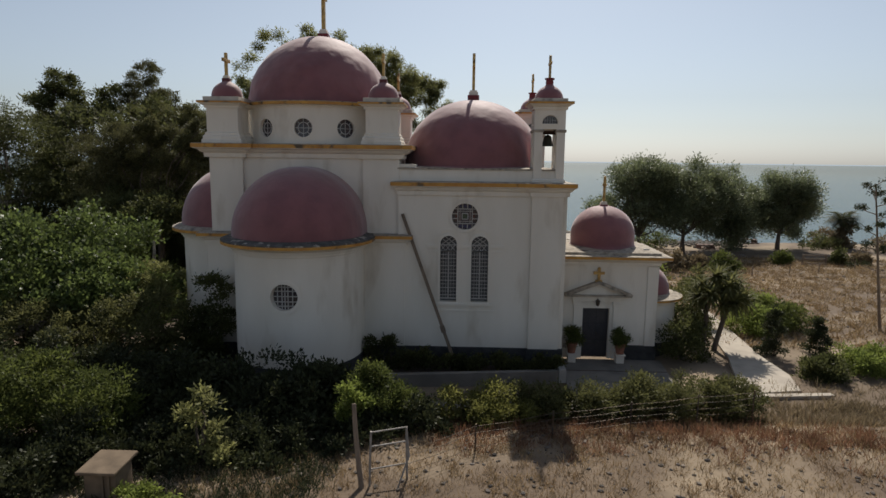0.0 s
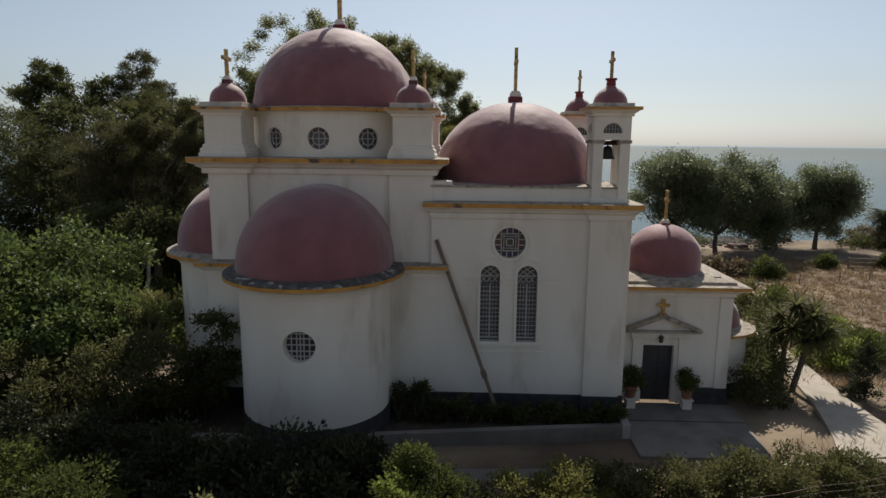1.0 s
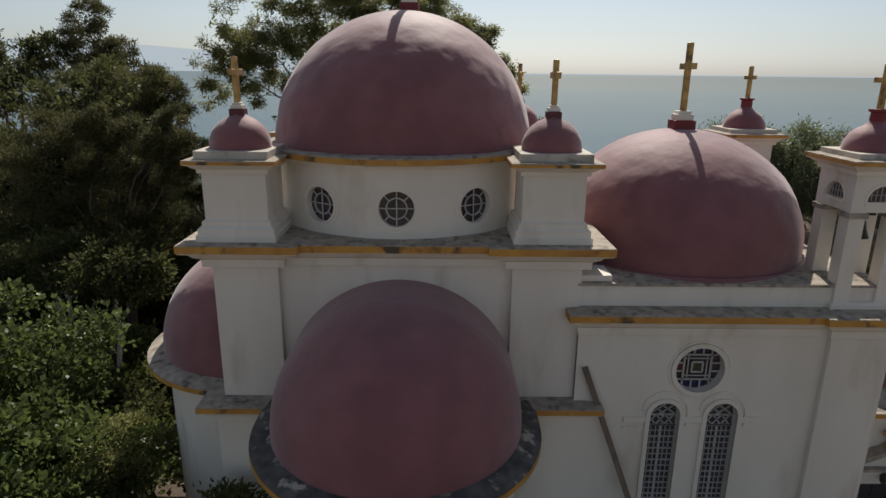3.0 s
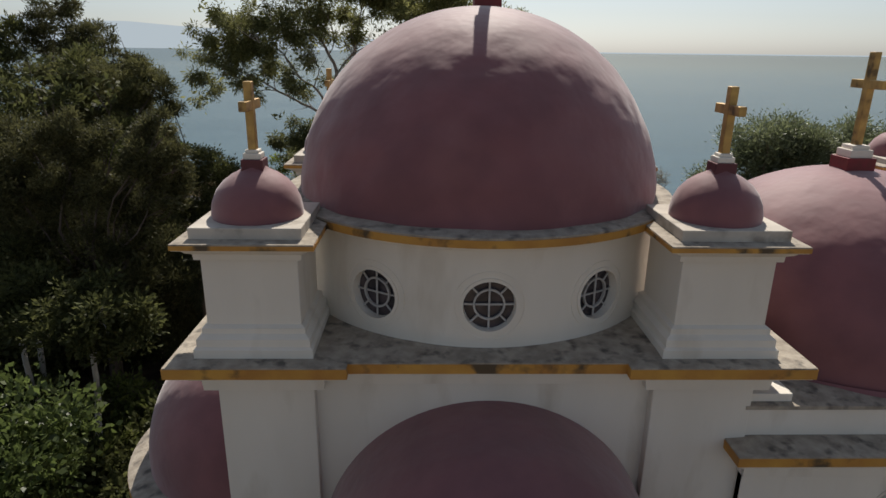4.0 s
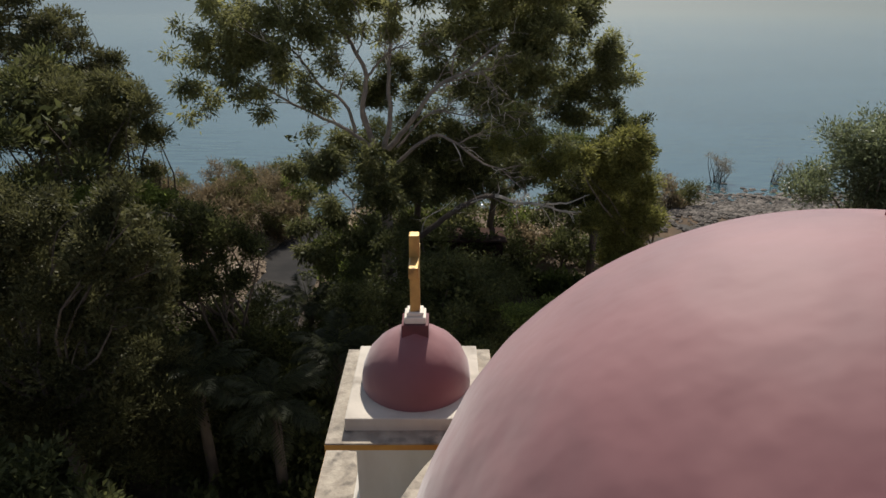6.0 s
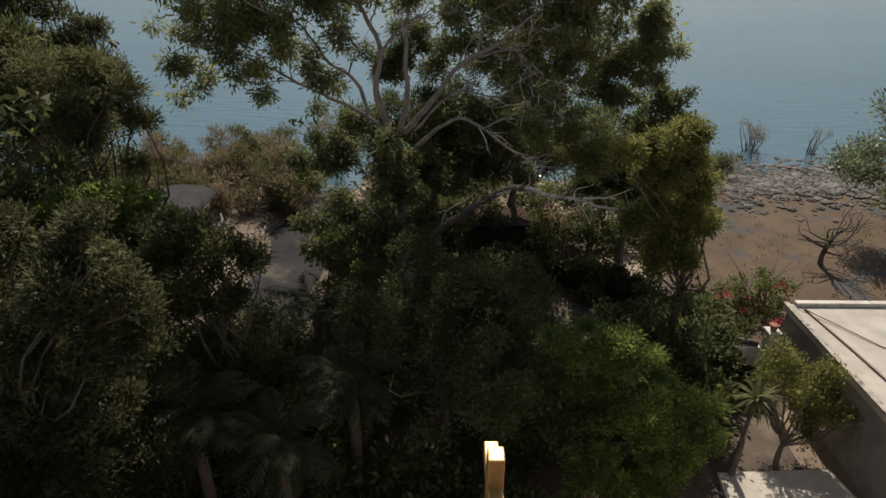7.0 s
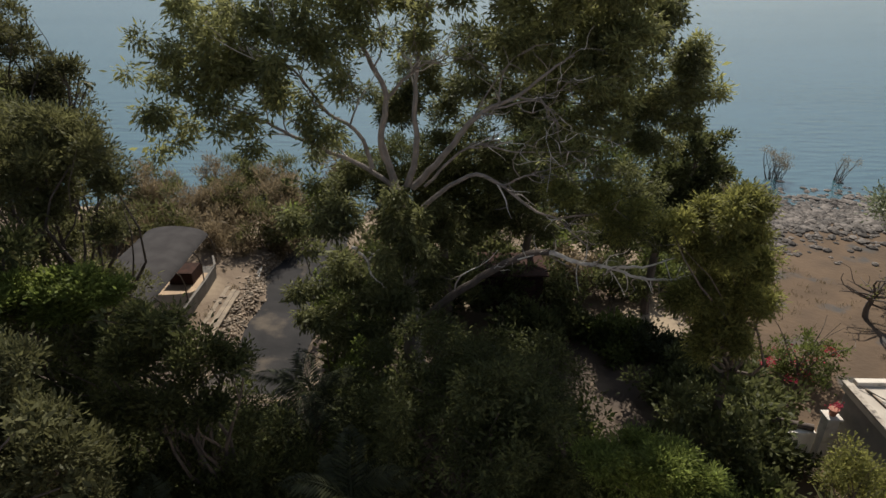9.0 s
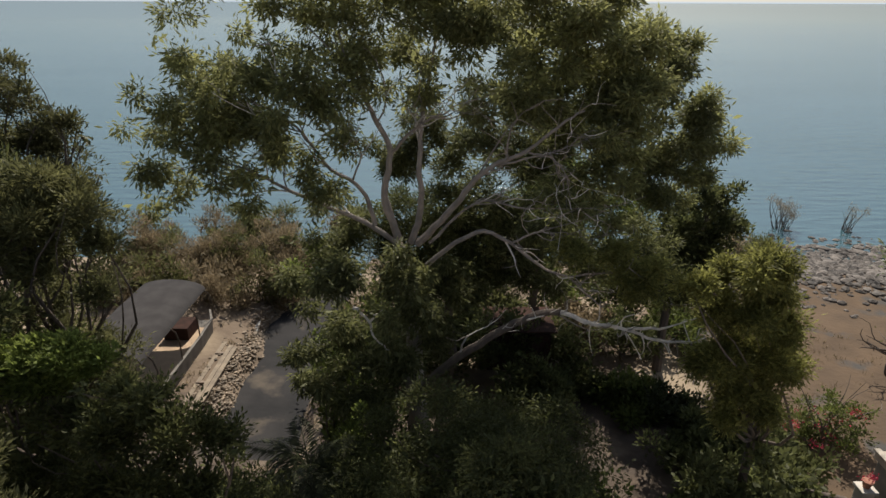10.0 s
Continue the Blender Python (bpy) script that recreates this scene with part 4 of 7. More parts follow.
tagged(part("garden_soil", (vs, fs), LITTER, None, "", True), "dark brown garden soil with leaf litter", "soil", kind="structure")

YARD = mat("brown_yard_soil", (0.125, 0.084, 0.053), (0.09, 0.062, 0.041), 0.5, 0.97, bump=0.03, bump_scale=4, spot=(0.075, 0.068, 0.062), spot_scale=0.3, spot_lo=0.55, spot_hi=0.62, spec=0.2)
gx, gy = [1.5 + 0.6 * i for i in range(34)], [47.5 + 0.6 * j for j in range(46)]
nx = len(gx)
vs = []
for y in gy:
    for x in gx:
        edge = min(x - 1.5, 21.0 - x, y - 47.5, 74.3 - y) + 1.2 * noise.noise(Vector((x * 0.45, y * 0.45, 7)))
        vs.append((x, y, ground_z(x, y) + max(-0.06, min(0.045, 0.05 * (edge - 0.8)))))
fs = [(j * nx + i, j * nx + i + 1, j * nx + nx + 1 + i, j * nx + nx + i) for j in range(len(gy) - 1) for i in range(nx - 1)]
tagged(part("yard_soil", (vs, fs), YARD, None, "", True), "trodden brown soil of the yard", "soil", kind="structure")


# ---- the churchyard ----
def slab(name, pts, z0, z1, material, label, category, kind="structure", parent=None):
    n = len(pts)
    v = [(x, y, z0) for x, y in pts] + [(x, y, z1) for x, y in pts]
    f = [tuple(range(n - 1, -1, -1)), tuple(range(n, 2 * n))] + [(i, (i + 1) % n, n + (i + 1) % n, n + i) for i in range(n)]
    return tagged(part(name, (v, f), material, parent), label, category, kind=kind)


slab("bed", [(-16.0, 23.3), (-6, 23.4), (-4.6, 23.5), (4.6, 24.8), (4.6, 25.9), (-16, 26.2)], -0.5, 0.14, SOIL, "dark planting bed along the church wall", "planting bed")
slab("kerb", [(-16.0, 22.95), (-6.7, 23.1), (-6.7, 23.35), (-16.0, 23.2)], -0.6, 0.42, DARK_PAVING, "low pale kerb wall of the planting bed", "kerb")
slab("kerb_2", [(-4.9, 23.3), (4.7, 24.6), (4.7, 24.87), (-4.9, 23.55)], -0.6, 0.4, DARK_PAVING, "low pale kerb wall of the planting bed", "kerb")
slab("kerb_3", [(4.72, 24.6), (5.0, 24.6), (5.0, 27.5), (4.72, 26.0)], -0.6, 0.45, CONCRETE, "pale low wall beside the terrace", "kerb")
slab("terrace", [(5.0, 23.3), (9.2, 23.3), (9.6, 27.5), (5.0, 27.5)], -0.5, 0.0, DARK_PAVING, "paved terrace before the doorway", "terrace")
slab("terrace_joint", [(5.0, 25.9), (9.42, 25.9), (9.43, 25.98), (5.0, 25.98)], -0.1, 0.004, SOIL, "dark joint across the paved terrace", "joint")
slab("walk", [(-4.5, 21.3), (5.0, 21.8), (5.0, 22.5), (-4.5, 22.0)], -0.5, 0.02, DARK_PAVING, "pale walk between hedge and bed", "walk")
slab("path", [(10.9, 22.72), (13.5, 23.25), (13.95, 25.0), (13.95, 27.5), (14.9, 36.0), (14.0, 36.0), (13.3, 31.7), (12.4, 27.0), (11.6, 24.4)], -0.6, 0.35, PAVING, "pale paved garden path", "path")
slab("kerb_4", [(9.0, 22.35), (11.5, 22.5), (14.5, 22.85), (14.5, 23.1), (9.0, 22.58)], -0.7, 0.34, PAVING, "pale kerb beside the path", "kerb")


def frond_mesh(name, length, arch, width, n, material, rise=0.5, seed=0):
    """A feather frond along +x from the origin."""
    g = random.Random(seed)
    v, prev = [], None
    for i in range(n + 1):
        t = i / n
        p = Vector((length * t * (1 - 0.12 * t), 0, rise * length * t - arch * length * t * t))
        if prev is not None and t > 0.12:
            d = (p - prev).normalized()
            for s in (-1, 1):
                w = width * math.sin(math.pi * min(1, 0.12 + 0.9 * t)) * g.uniform(0.8, 1.1)
                q = prev + Vector((d.x * w * 0.7, s * w, d.z * w * 0.6 - w * g.uniform(0.2, 0.5)))
                k = d * (length / n * 0.42)
                mid = (prev + q) / 2 + Vector((0, 0, 0.05))
                v += [prev, mid + k, q, mid - k]
        if prev is not None:
            r = 0.022 * (1 - 0.8 * t)
            v += [prev + Vector((0, -r, 0)), prev + Vector((0, r, 0)), p + Vector((0, r, 0.004)), p + Vector((0, -r, 0.004))]
        prev = p
    ob = quad_mesh(name, np.array([tuple(x) for x in v]), material)
    me = ob.data
    bpy.data.objects.remove(ob)
    return me


def share(name, me, parent, m):
    ob = new(name, me)
    ob.parent = parent
    ob.matrix_parent_inverse = world_of(parent).inverted()
    ob.matrix_basis = m
    return ob


FROND = [frond_mesh("frond", 2.3, 0.75, 0.5, 26, LEAF_PALM, 0.75, 1), frond_mesh("frond", 2.0, 0.9, 0.45, 24, LEAF_PALM, 0.4, 2)]


def palm(base, h, label, n=26, size=1.0, seed=0, group="", bark=DARKBARK):
    t = thing("palm_tree", base, label, "palm", group)
    b = Vector(base)
    g = random.Random(seed)
    top = b + Vector((g.uniform(-0.2, 0.2), g.uniform(-0.2, 0.2), h))
    part("trunk", tube([b - Vector((0, 0, 0.2)), b.lerp(top, 0.3), b.lerp(top, 0.7), top], [0.24, 0.18, 0.17, 0.2], 10), bark, t, "", True)
    for i in range(n):
        tilt = -0.9 + 1.5 * (i / n)
        m = Matrix.Translation(top) @ Matrix.Rotation(i * 2.39996 + g.uniform(-0.2, 0.2), 4, "Z") @ Matrix.Rotation(tilt * 0.7, 4, "Y") @ Matrix.Scale(size * g.uniform(0.85, 1.1), 4)
        share("frond", FROND[i % 2], t, m)
    return t


def sword_mesh(name, length, width, material, droop=0.3):
    v = []
    n = 4
    pts = [(Vector((length * i / n, 0, -droop * length * (i / n) ** 2)), width * (1 - (i / n) ** 1.5) + 0.004) for i in range(n + 1)]
    for (p, w), (q, u) in zip(pts, pts[1:]):
        v += [p + Vector((0, -w, 0.01)), q + Vector((0, -u, 0.01)), q, p, p, q, q + Vector((0, u, 0.01)), p + Vector((0, w, 0.01))]
    ob = quad_mesh(name, np.array([tuple(x) for x in v]), material)
    me = ob.data
    bpy.data.objects.remove(ob)
    return me


SWORD = sword_mesh("leaf", 0.8, 0.065, LEAF_OLIVE)
AGAVE_LEAF = sword_mesh("leaf", 0.9, 0.08, LEAF_PALM, 0.15)


def yucca(base, heads, label, seed):
    t = thing("yucca", base, label, "yucca")
    b, g = Vector(base), random.Random(seed)
    forks = [b + Vector((0.1, 0.0, 1.9)), b + Vector((0.95, 0.0, 2.0))] if len(heads) > 1 else [b + Vector((0, 0, 1.5))]
    for k, q in enumerate(forks):
        part("trunk", limb(b + Vector((0.55 * k, 0.1 * k, -0.4)), q, 0.13, 0.1, 0.05, 6, seed + k, 9)[2], DARKBARK, t, "", True)
    for hx, hy, hz in heads:
        q = b + Vector((hx, hy, hz))
        part("stem", limb(min(forks, key=lambda p: (p - q).length), q, 0.08, 0.05, 0.06, 5, seed, 8)[2], DARKBARK, t, "", True)
        for i in range(54):
            m = Matrix.Translation(q) @ Matrix.Rotation(i * 2.39996, 4, "Z") @ Matrix.Rotation(1.0 - 2.3 * (i / 54), 4, "Y") @ Matrix.Scale(g.uniform(0.8, 1.15), 4)
            share("leaf", SWORD, t, m)


# ---- plants in front of the church ----
shrub("shrub", (-10.4, 16.2, 0.9), "broad green shrub before the garden hedge", [(-10.9, 16.4, 2.1, 1.3, 1.1, 1.15), (-9.6, 16.2, 1.9, 1.1, 0.9, 1.0), (-8.9, 16.6, 1.5, 0.8, 0.8, 0.7), (-12.6, 16.4, 2.2, 1.3, 1.1, 1.1)], 1100, 24, 0.1, 0.1, LEAF_MID, 11)
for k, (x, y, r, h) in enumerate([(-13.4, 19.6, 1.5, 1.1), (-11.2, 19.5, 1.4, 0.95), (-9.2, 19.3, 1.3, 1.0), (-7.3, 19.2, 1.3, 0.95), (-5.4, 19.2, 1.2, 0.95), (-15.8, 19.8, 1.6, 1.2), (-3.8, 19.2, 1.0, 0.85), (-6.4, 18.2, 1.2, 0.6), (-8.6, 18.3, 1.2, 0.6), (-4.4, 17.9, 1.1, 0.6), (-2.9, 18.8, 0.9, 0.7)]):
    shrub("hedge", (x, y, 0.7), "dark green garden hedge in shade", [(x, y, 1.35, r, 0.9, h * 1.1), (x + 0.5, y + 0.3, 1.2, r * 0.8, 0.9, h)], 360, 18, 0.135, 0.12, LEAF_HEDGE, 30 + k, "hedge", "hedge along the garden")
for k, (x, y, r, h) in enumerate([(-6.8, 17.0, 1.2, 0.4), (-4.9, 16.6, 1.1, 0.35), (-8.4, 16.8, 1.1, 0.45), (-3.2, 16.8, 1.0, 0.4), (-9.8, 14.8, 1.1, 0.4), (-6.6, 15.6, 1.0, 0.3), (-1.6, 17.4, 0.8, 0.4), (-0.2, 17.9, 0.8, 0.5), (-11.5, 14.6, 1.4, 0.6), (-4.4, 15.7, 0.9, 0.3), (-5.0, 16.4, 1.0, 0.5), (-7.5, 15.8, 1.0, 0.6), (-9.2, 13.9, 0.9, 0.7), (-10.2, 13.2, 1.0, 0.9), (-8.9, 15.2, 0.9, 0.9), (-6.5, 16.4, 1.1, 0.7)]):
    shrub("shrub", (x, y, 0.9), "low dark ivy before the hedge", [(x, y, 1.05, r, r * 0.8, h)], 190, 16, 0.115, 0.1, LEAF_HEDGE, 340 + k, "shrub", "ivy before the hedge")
shrub("shrub", (-5.7, 15.5, 0.95), "upright grey-green shrub on dry grass", [(-5.9, 15.5, 2.35, 0.4, 0.35, 0.35), (-5.45, 15.3, 1.6, 0.3, 0.25, 0.45), (-5.8, 15.5, 1.95, 0.35, 0.3, 0.35), (-5.3, 15.3, 1.2, 0.2, 0.2, 0.3)], 85, 13, 0.12, 0.09, LEAF_GUM, 12)
shrub("shrub", (-6.5, 13.6, 0.95), "low light green bush beside the concrete box", [(-6.5, 13.5, 1.1, 0.5, 0.3, 0.22), (-5.8, 13.5, 1.05, 0.4, 0.3, 0.18)], 110, 18, 0.08, 0.07, LEAF_BRIGHT, 24)
shrub("shrub", (-1.55, 18.5, 0.9), "rounded pale green bush", [(-1.55, 18.5, 1.7, 0.75, 0.7, 0.85), (-1.3, 18.2, 1.3, 0.7, 0.6, 0.6)], 480, 24, 0.085, 0.09, LEAF_MID, 13)
shrub("shrub", (-2.3, 17.6, 0.9), "light green leafy bush by the gate post", [(-2.3, 17.4, 1.8, 0.42, 0.4, 0.45)], 130, 20, 0.1, 0.08, LEAF_BRIGHT, 25)
for k, (x, y, r, h) in enumerate([(0.9, 18.9, 0.85, 0.75), (1.9, 19.1, 0.85, 0.8), (3.2, 19.4, 0.8, 0.7), (4.6, 19.6, 0.9, 0.65), (5.9, 19.9, 1.0, 0.8), (7.2, 20.0, 1.0, 0.8), (8.5, 20.3, 1.0, 0.85), (9.6, 20.5, 0.8, 0.7)]):
    shrub("flowering_shrub", (x, y, 0.75), "yellowing flowering shrub at the garden edge", [(x, y, 1.05, r, 0.75, h), (x + 0.35, y - 0.2, 0.95, r * 0.8, 0.7, h * 0.85)], 420, 20, 0.08, 0.09, LEAF_YELLOW if k in (0, 1) else LEAF_OLIVE, 50 + k, "shrub", "shrubs along the terrace")
g = random.Random(5)
for k in range(12):
    x = -3.0 + 7.2 * k / 11 + g.uniform(-0.25, 0.25)
    h = g.choice((0.5, 0.7, 1.1)) * g.uniform(0.8, 1.2)
    shrub("garden_plant", (x, 25.2, 0.12), "small dark plant in the bed by the wall", [(x, 25.2, 0.15 + h * 0.5, 0.35, 0.3, h * 0.55)], 70, 14, 0.11, 0.09, LEAF_DARK, 90 + k, "plant", "plants along the wall", stems=3)
tree("mulberry_tree", (-17.5, 28.5, 0), "bright green broad-leaved garden tree", 0.16, 1.8, [(-18.0, 27.3, 3.7, 2.2, 2.0, 1.2), (-15.3, 27.3, 2.7, 1.9, 1.8, 1.1), (-21, 28, 4.2, 2.4, 2.2, 1.6), (-18, 30.5, 4.2, 2.5, 2.0, 1.4), (-16, 26.5, 3.0, 1.6, 1.5, 0.9), (-13.6, 27.6, 2.4, 1.6, 1.5, 1.2)], 2300, 20, 0.17, 0.2, LEAF_MULBERRY, DARKBARK, 14, aspect=0.75)
shrub("shrub", (-14, 24.4, 0), "brownish green sprawling garden shrub", [(-14.5, 24.2, 1.6, 2.0, 1.3, 1.2), (-12.0, 24.2, 1.9, 1.4, 1.0, 1.3), (-17.4, 24.2, 1.5, 1.8, 1.4, 1.3), (-11.2, 24.9, 0.7, 1.0, 0.8, 0.9)], 1100, 24, 0.12, 0.14, LEAF_OLIVE, 15)
shrub("shrub", (-9.7, 24.7, 0), "dark bush against the apse", [(-9.4, 24.9, 2.0, 0.65, 0.6, 1.9), (-10.1, 24.8, 1.3, 0.7, 0.6, 1.4)], 420, 24, 0.12, 0.12, LEAF_DARK, 16)
shrub("shrub", (-13.2, 27.4, 0), "grey-green bush beside the side apse", [(-12.9, 27.6, 3.0, 0.7, 0.7, 1.1), (-13.6, 27.2, 2.2, 0.8, 0.7, 1.2)], 300, 24, 0.1, 0.1, LEAF_GUM, 26)
banana = thing("banana_plant", (-12.6, 25.8, 0), "young banana plant with long pale leaves", "banana plant")
part("stem", tube([(-12.6, 25.8, -0.1), (-12.6, 25.8, 1.6)], [0.1, 0.06], 8), LEAF_BRIGHT, banana)
BANANA = sword_mesh("leaf", 1.7, 0.22, LEAF_BRIGHT, 0.35)
for i in range(7):
    share("leaf", BANANA, banana, Matrix.Translation((-12.6, 25.8, 1.5)) @ Matrix.Rotation(i * 2.2, 4, "Z") @ Matrix.Rotation(-0.9 + 0.1 * i, 4, "Y"))
yucca((11.8, 28.5, 0), [(-0.35, 0.0, 2.7), (0.0, 0.4, 3.2), (0.05, -0.5, 2.9), (0.4, 0.0, 3.65), (0.75, 0.5, 3.6), (0.85, -0.4, 3.3), (1.2, 0.1, 3.45), (1.55, 0.5, 3.1), (1.5, -0.4, 2.8), (1.75, 0.0, 2.6), (0.5, -0.7, 2.5), (1.0, -0.7, 2.6), (0.1, 0.7, 2.6), (1.1, 0.8, 2.9)], "yucca with two leaning trunks and a round spiky crown", 27)
shrub("shrub", (10.7, 27.6, 0), "dark bush beside the small apse", [(10.6, 27.4, 0.7, 1.0, 0.8, 0.9), (11.5, 29.8, 1.2, 0.9, 1.0, 1.5)], 420, 22, 0.12, 0.12, LEAF_DARK, 28)
for k, (x, y, h) in enumerate([(14.6, 27.8, 2.75), (16.8, 28.3, 1.9)]):
    shrub("cypress", (x, y, 0), "small dark pointed cypress", [(x, y, h * 0.28, 0.48, 0.48, h * 0.3), (x, y, h * 0.6, 0.36, 0.36, h * 0.26), (x, y, h * 0.86, 0.18, 0.18, h * 0.16)], 300, 18, 0.08, 0.06, LEAF_HEDGE, 120 + k, "cypress", "cypresses beside the path", stems=1)
for k, (x, y, r, h, m) in enumerate([(17.9, 26.0, 1.3, 0.6, LEAF_BRIGHT), (20.0, 25.8, 1.5, 0.7, LEAF_BRIGHT), (22.6, 26.4, 1.6, 0.8, LEAF_MULBERRY), (15.4, 31.5, 1.2, 0.9, LEAF_BRIGHT), (17.2, 32.5, 1.4, 1.0, LEAF_MID), (16.6, 34.5, 1.3, 0.9, LEAF_BRIGHT), (12.6, 33.0, 1.4, 1.8, LEAF_DARK), (15.2, 25.0, 0.7, 0.35, LEAF_DARK)]):
    shrub("shrub", (x, y, 0.2), "green bush beside the garden path", [(x, y, 0.45, r, r * 0.8, h), (x + 0.5, y + 0.3, 0.5, r * 0.6, r * 0.6, h)], 380, 22, 0.12, 0.13, m, 130 + k, "shrub", "bushes beside the path")

# ---- right-hand field and shore ----
for k, (x, y, z, r) in enumerate([(18.2, 62.5, 5.7, 3.7), (23.0, 63.4, 5.6, 3.9), (28.7, 65.5, 3.8, 3.6), (34.0, 66.5, 4.2, 3.4)]):
    g = random.Random(k + 3)
    bl = [(x + g.uniform(-0.85, 0.85) * r, y + g.uniform(-0.5, 0.5) * r, z + g.uniform(-2.7, 2.3), r * g.uniform(0.35, 0.55), r * g.uniform(0.35, 0.55), g.uniform(0.8, 1.3)) for j in range(17)]
    tree("shore_tree", (x, y, -0.4), "rounded shore tree with a dense crown", 0.22, 1.5, bl + [(x, y, z - 0.4, r * 0.85, r * 0.7, 2.2), (x, y, z + 1.9, r * 0.5, r * 0.5, 1.3)], 1900, 20, 0.25, 0.34, LEAF_SHORE, DARKBARK, 70 + k, lump=18, group="trees along the shore", aspect=0.3, shell=0.35, twigs=1)
palm((42.0, 68.8, -0.5), 3.1, "fan-crowned palm on the lake shore", 64, 1.0, 3)
shrub("palm_skirt", (42.0, 68.8, -0.5), "dry fronds and thicket round the palm's trunk", [(42.0, 68.8, 1.6, 0.7, 0.7, 1.3), (41.7, 68.6, 0.3, 0.9, 0.8, 0.8)], 160, 14, 0.28, 0.15, LEAF_DRY, 93, "thicket", droop=1.0)
for k, (x, y, r, h, m) in enumerate([(38.6, 68.0, 2.2, 1.4, LEAF_DARK), (40.8, 70.5, 1.6, 1.2, LEAF_DRY), (44.8, 66, 2.0, 1.5, LEAF_DRY), (34.6, 57.0, 0.5, 0.7, LEAF_DARK), (29.6, 56.9, 0.6, 0.8, LEAF_MID), (22.6, 52.0, 1.0, 1.2, LEAF_MID), (20.0, 53.0, 1.4, 0.9, LEAF_DRY), (17.4, 52.0, 1.5, 1.5, LEAF_DRY), (37, 57.5, 0.6, 0.5, LEAF_DRY), (15.6, 40.5, 1.6, 1.5, LEAF_OLIVE), (18.6, 42.5, 1.4, 0.9, LEAF_MID), (13.4, 46, 2.0, 2.4, LEAF_MID), (12.6, 41.5, 1.6, 2.2, LEAF_BRIGHT)]):
    shrub("shrub", (x, y, -0.4), "low bush on the dry field", [(x, y, 0.1, r, r * 0.8, h), (x + r * 0.4, y, 0.0, r * 0.6, r * 0.6, h * 0.8)], 190, 16, 0.19, 0.16, m, 150 + k, "shrub", "bushes on the field")
agave = thing("agave", (22.5, 32.5, -0.3), "tall dry agave flower stalk with dark tufts", "agave")
stalk = part("stalk", limb((22.5, 32.5, -0.4), (21.3, 32.4, 7.8), 0.09, 0.03, 0.01, 10, 4, 8)[2], WOOD, agave, "", True)
for i in range(14):
    z = 3.0 + 4.7 * i / 13
    a, r, x = i * 2.4, 1.05 * (1 - i / 22), 22.44 - 0.146 * z
    q = (x + r * math.cos(a), 32.45 + r * math.sin(a), z + 0.25)
    part("stalk_branch", limb((x, 32.45, z), q, 0.03, 0.015, 0.05, 4, i, 5)[2], WOOD, stalk)
    quad_mesh("seed_tuft", leaves([(q[0], q[1], q[2] + 0.05, 0.38, 0.38, 0.1)], 26, 12, 0.09, 0.05, 300 + i), LEAF_HEDGE, agave)
for i in range(22):
    share("leaf", AGAVE_LEAF, agave, Matrix.Translation((22.5, 32.5, -0.3)) @ Matrix.Rotation(i * 2.4, 4, "Z") @ Matrix.Rotation(-0.25 - 0.04 * i, 4, "Y"))

# ---- trees on the garden's lake side ----
def tufts(spots, squash=0.8, grow=0.9):
    """Round leaf masses (x, y, z, radius) as ellipsoids."""
    return [(x, y, z, r * grow, r * grow, r * squash * grow) for x, y, z, r in spots]


def amount(spots, each):
    return int(sum(q[3] ** 2 for q in spots) * each)


def spline(points, r0, r1, seed=0, jit=0.03, sides=8):
    """A tapering limb through the given points."""
    g = random.Random(seed)
    q = [Vector(p) for p in points]
    q = [q[0] * 2 - q[1]] + q + [q[-1] * 2 - q[-2]]
    out = []
    for i in range(1, len(q) - 2):
        a, b, c, d = q[i - 1:i + 3]
        for k in range(5):
            t = k / 5
            v = (b * 2 + (c - a) * t + (a * 2 - b * 5 + c * 4 - d) * t * t + (b * 3 - a - c * 3 + d) * t ** 3) * 0.5
            out.append(v + Vector([g.uniform(-jit, jit) for _ in range(3)]) * (1 if out else 0))
    out.append(q[-2])
    rs = [r0 + (r1 - r0) * (i / (len(out) - 1)) ** 0.8 for i in range(len(out))]
    return out, rs, tube(out, rs, sides)


PINE_A = [(-15.9, 40.0, 9.9, 0.65), (-16.0, 40.7, 8.9, 0.55), (-17.0, 40.7, 10.3, 0.75), (-18.3, 41.0, 10.4, 0.68), (-17.2, 40.2, 9.4, 0.99), (-16.4, 40.2, 8.2, 0.85), (-19.1, 40.8, 9.6, 0.85), (-18.8, 40.7, 8.4, 1.04), (-19.8, 40.3, 9.9, 0.82), (-20.4, 40.7, 8.4, 1.04), (-19.3, 40.4, 10.8, 0.57), (-21.4, 40.8, 10.1, 1.01), (-21.6, 40.0, 8.6, 1.16), (-16.4, 40.4, 10.8, 0.44), (-15.5, 39.6, 10.7, 0.41), (-15.5, 40.2, 9.9, 0.39), (-15.2, 39.7, 9.4, 0.33), (-15.7, 40.4, 8.3, 0.33), (-15.7, 39.6, 8.1, 0.4), (-16.6, 40.3, 6.7, 0.35), (-17.1, 40.1, 7.1, 0.61), (-17.6, 40.3, 7.6, 0.73), (-17.9, 40.4, 8.7, 0.71), (-16.7, 39.8, 9.3, 0.66)]
PINE_B = [(-16.5, 39.9, 8.5, 0.57), (-18.4, 40.2, 6.4, 0.75), (-17.4, 39.8, 6.1, 0.56), (-16.7, 39.8, 6.6, 0.37)]
PINE = PINE_A + PINE_B
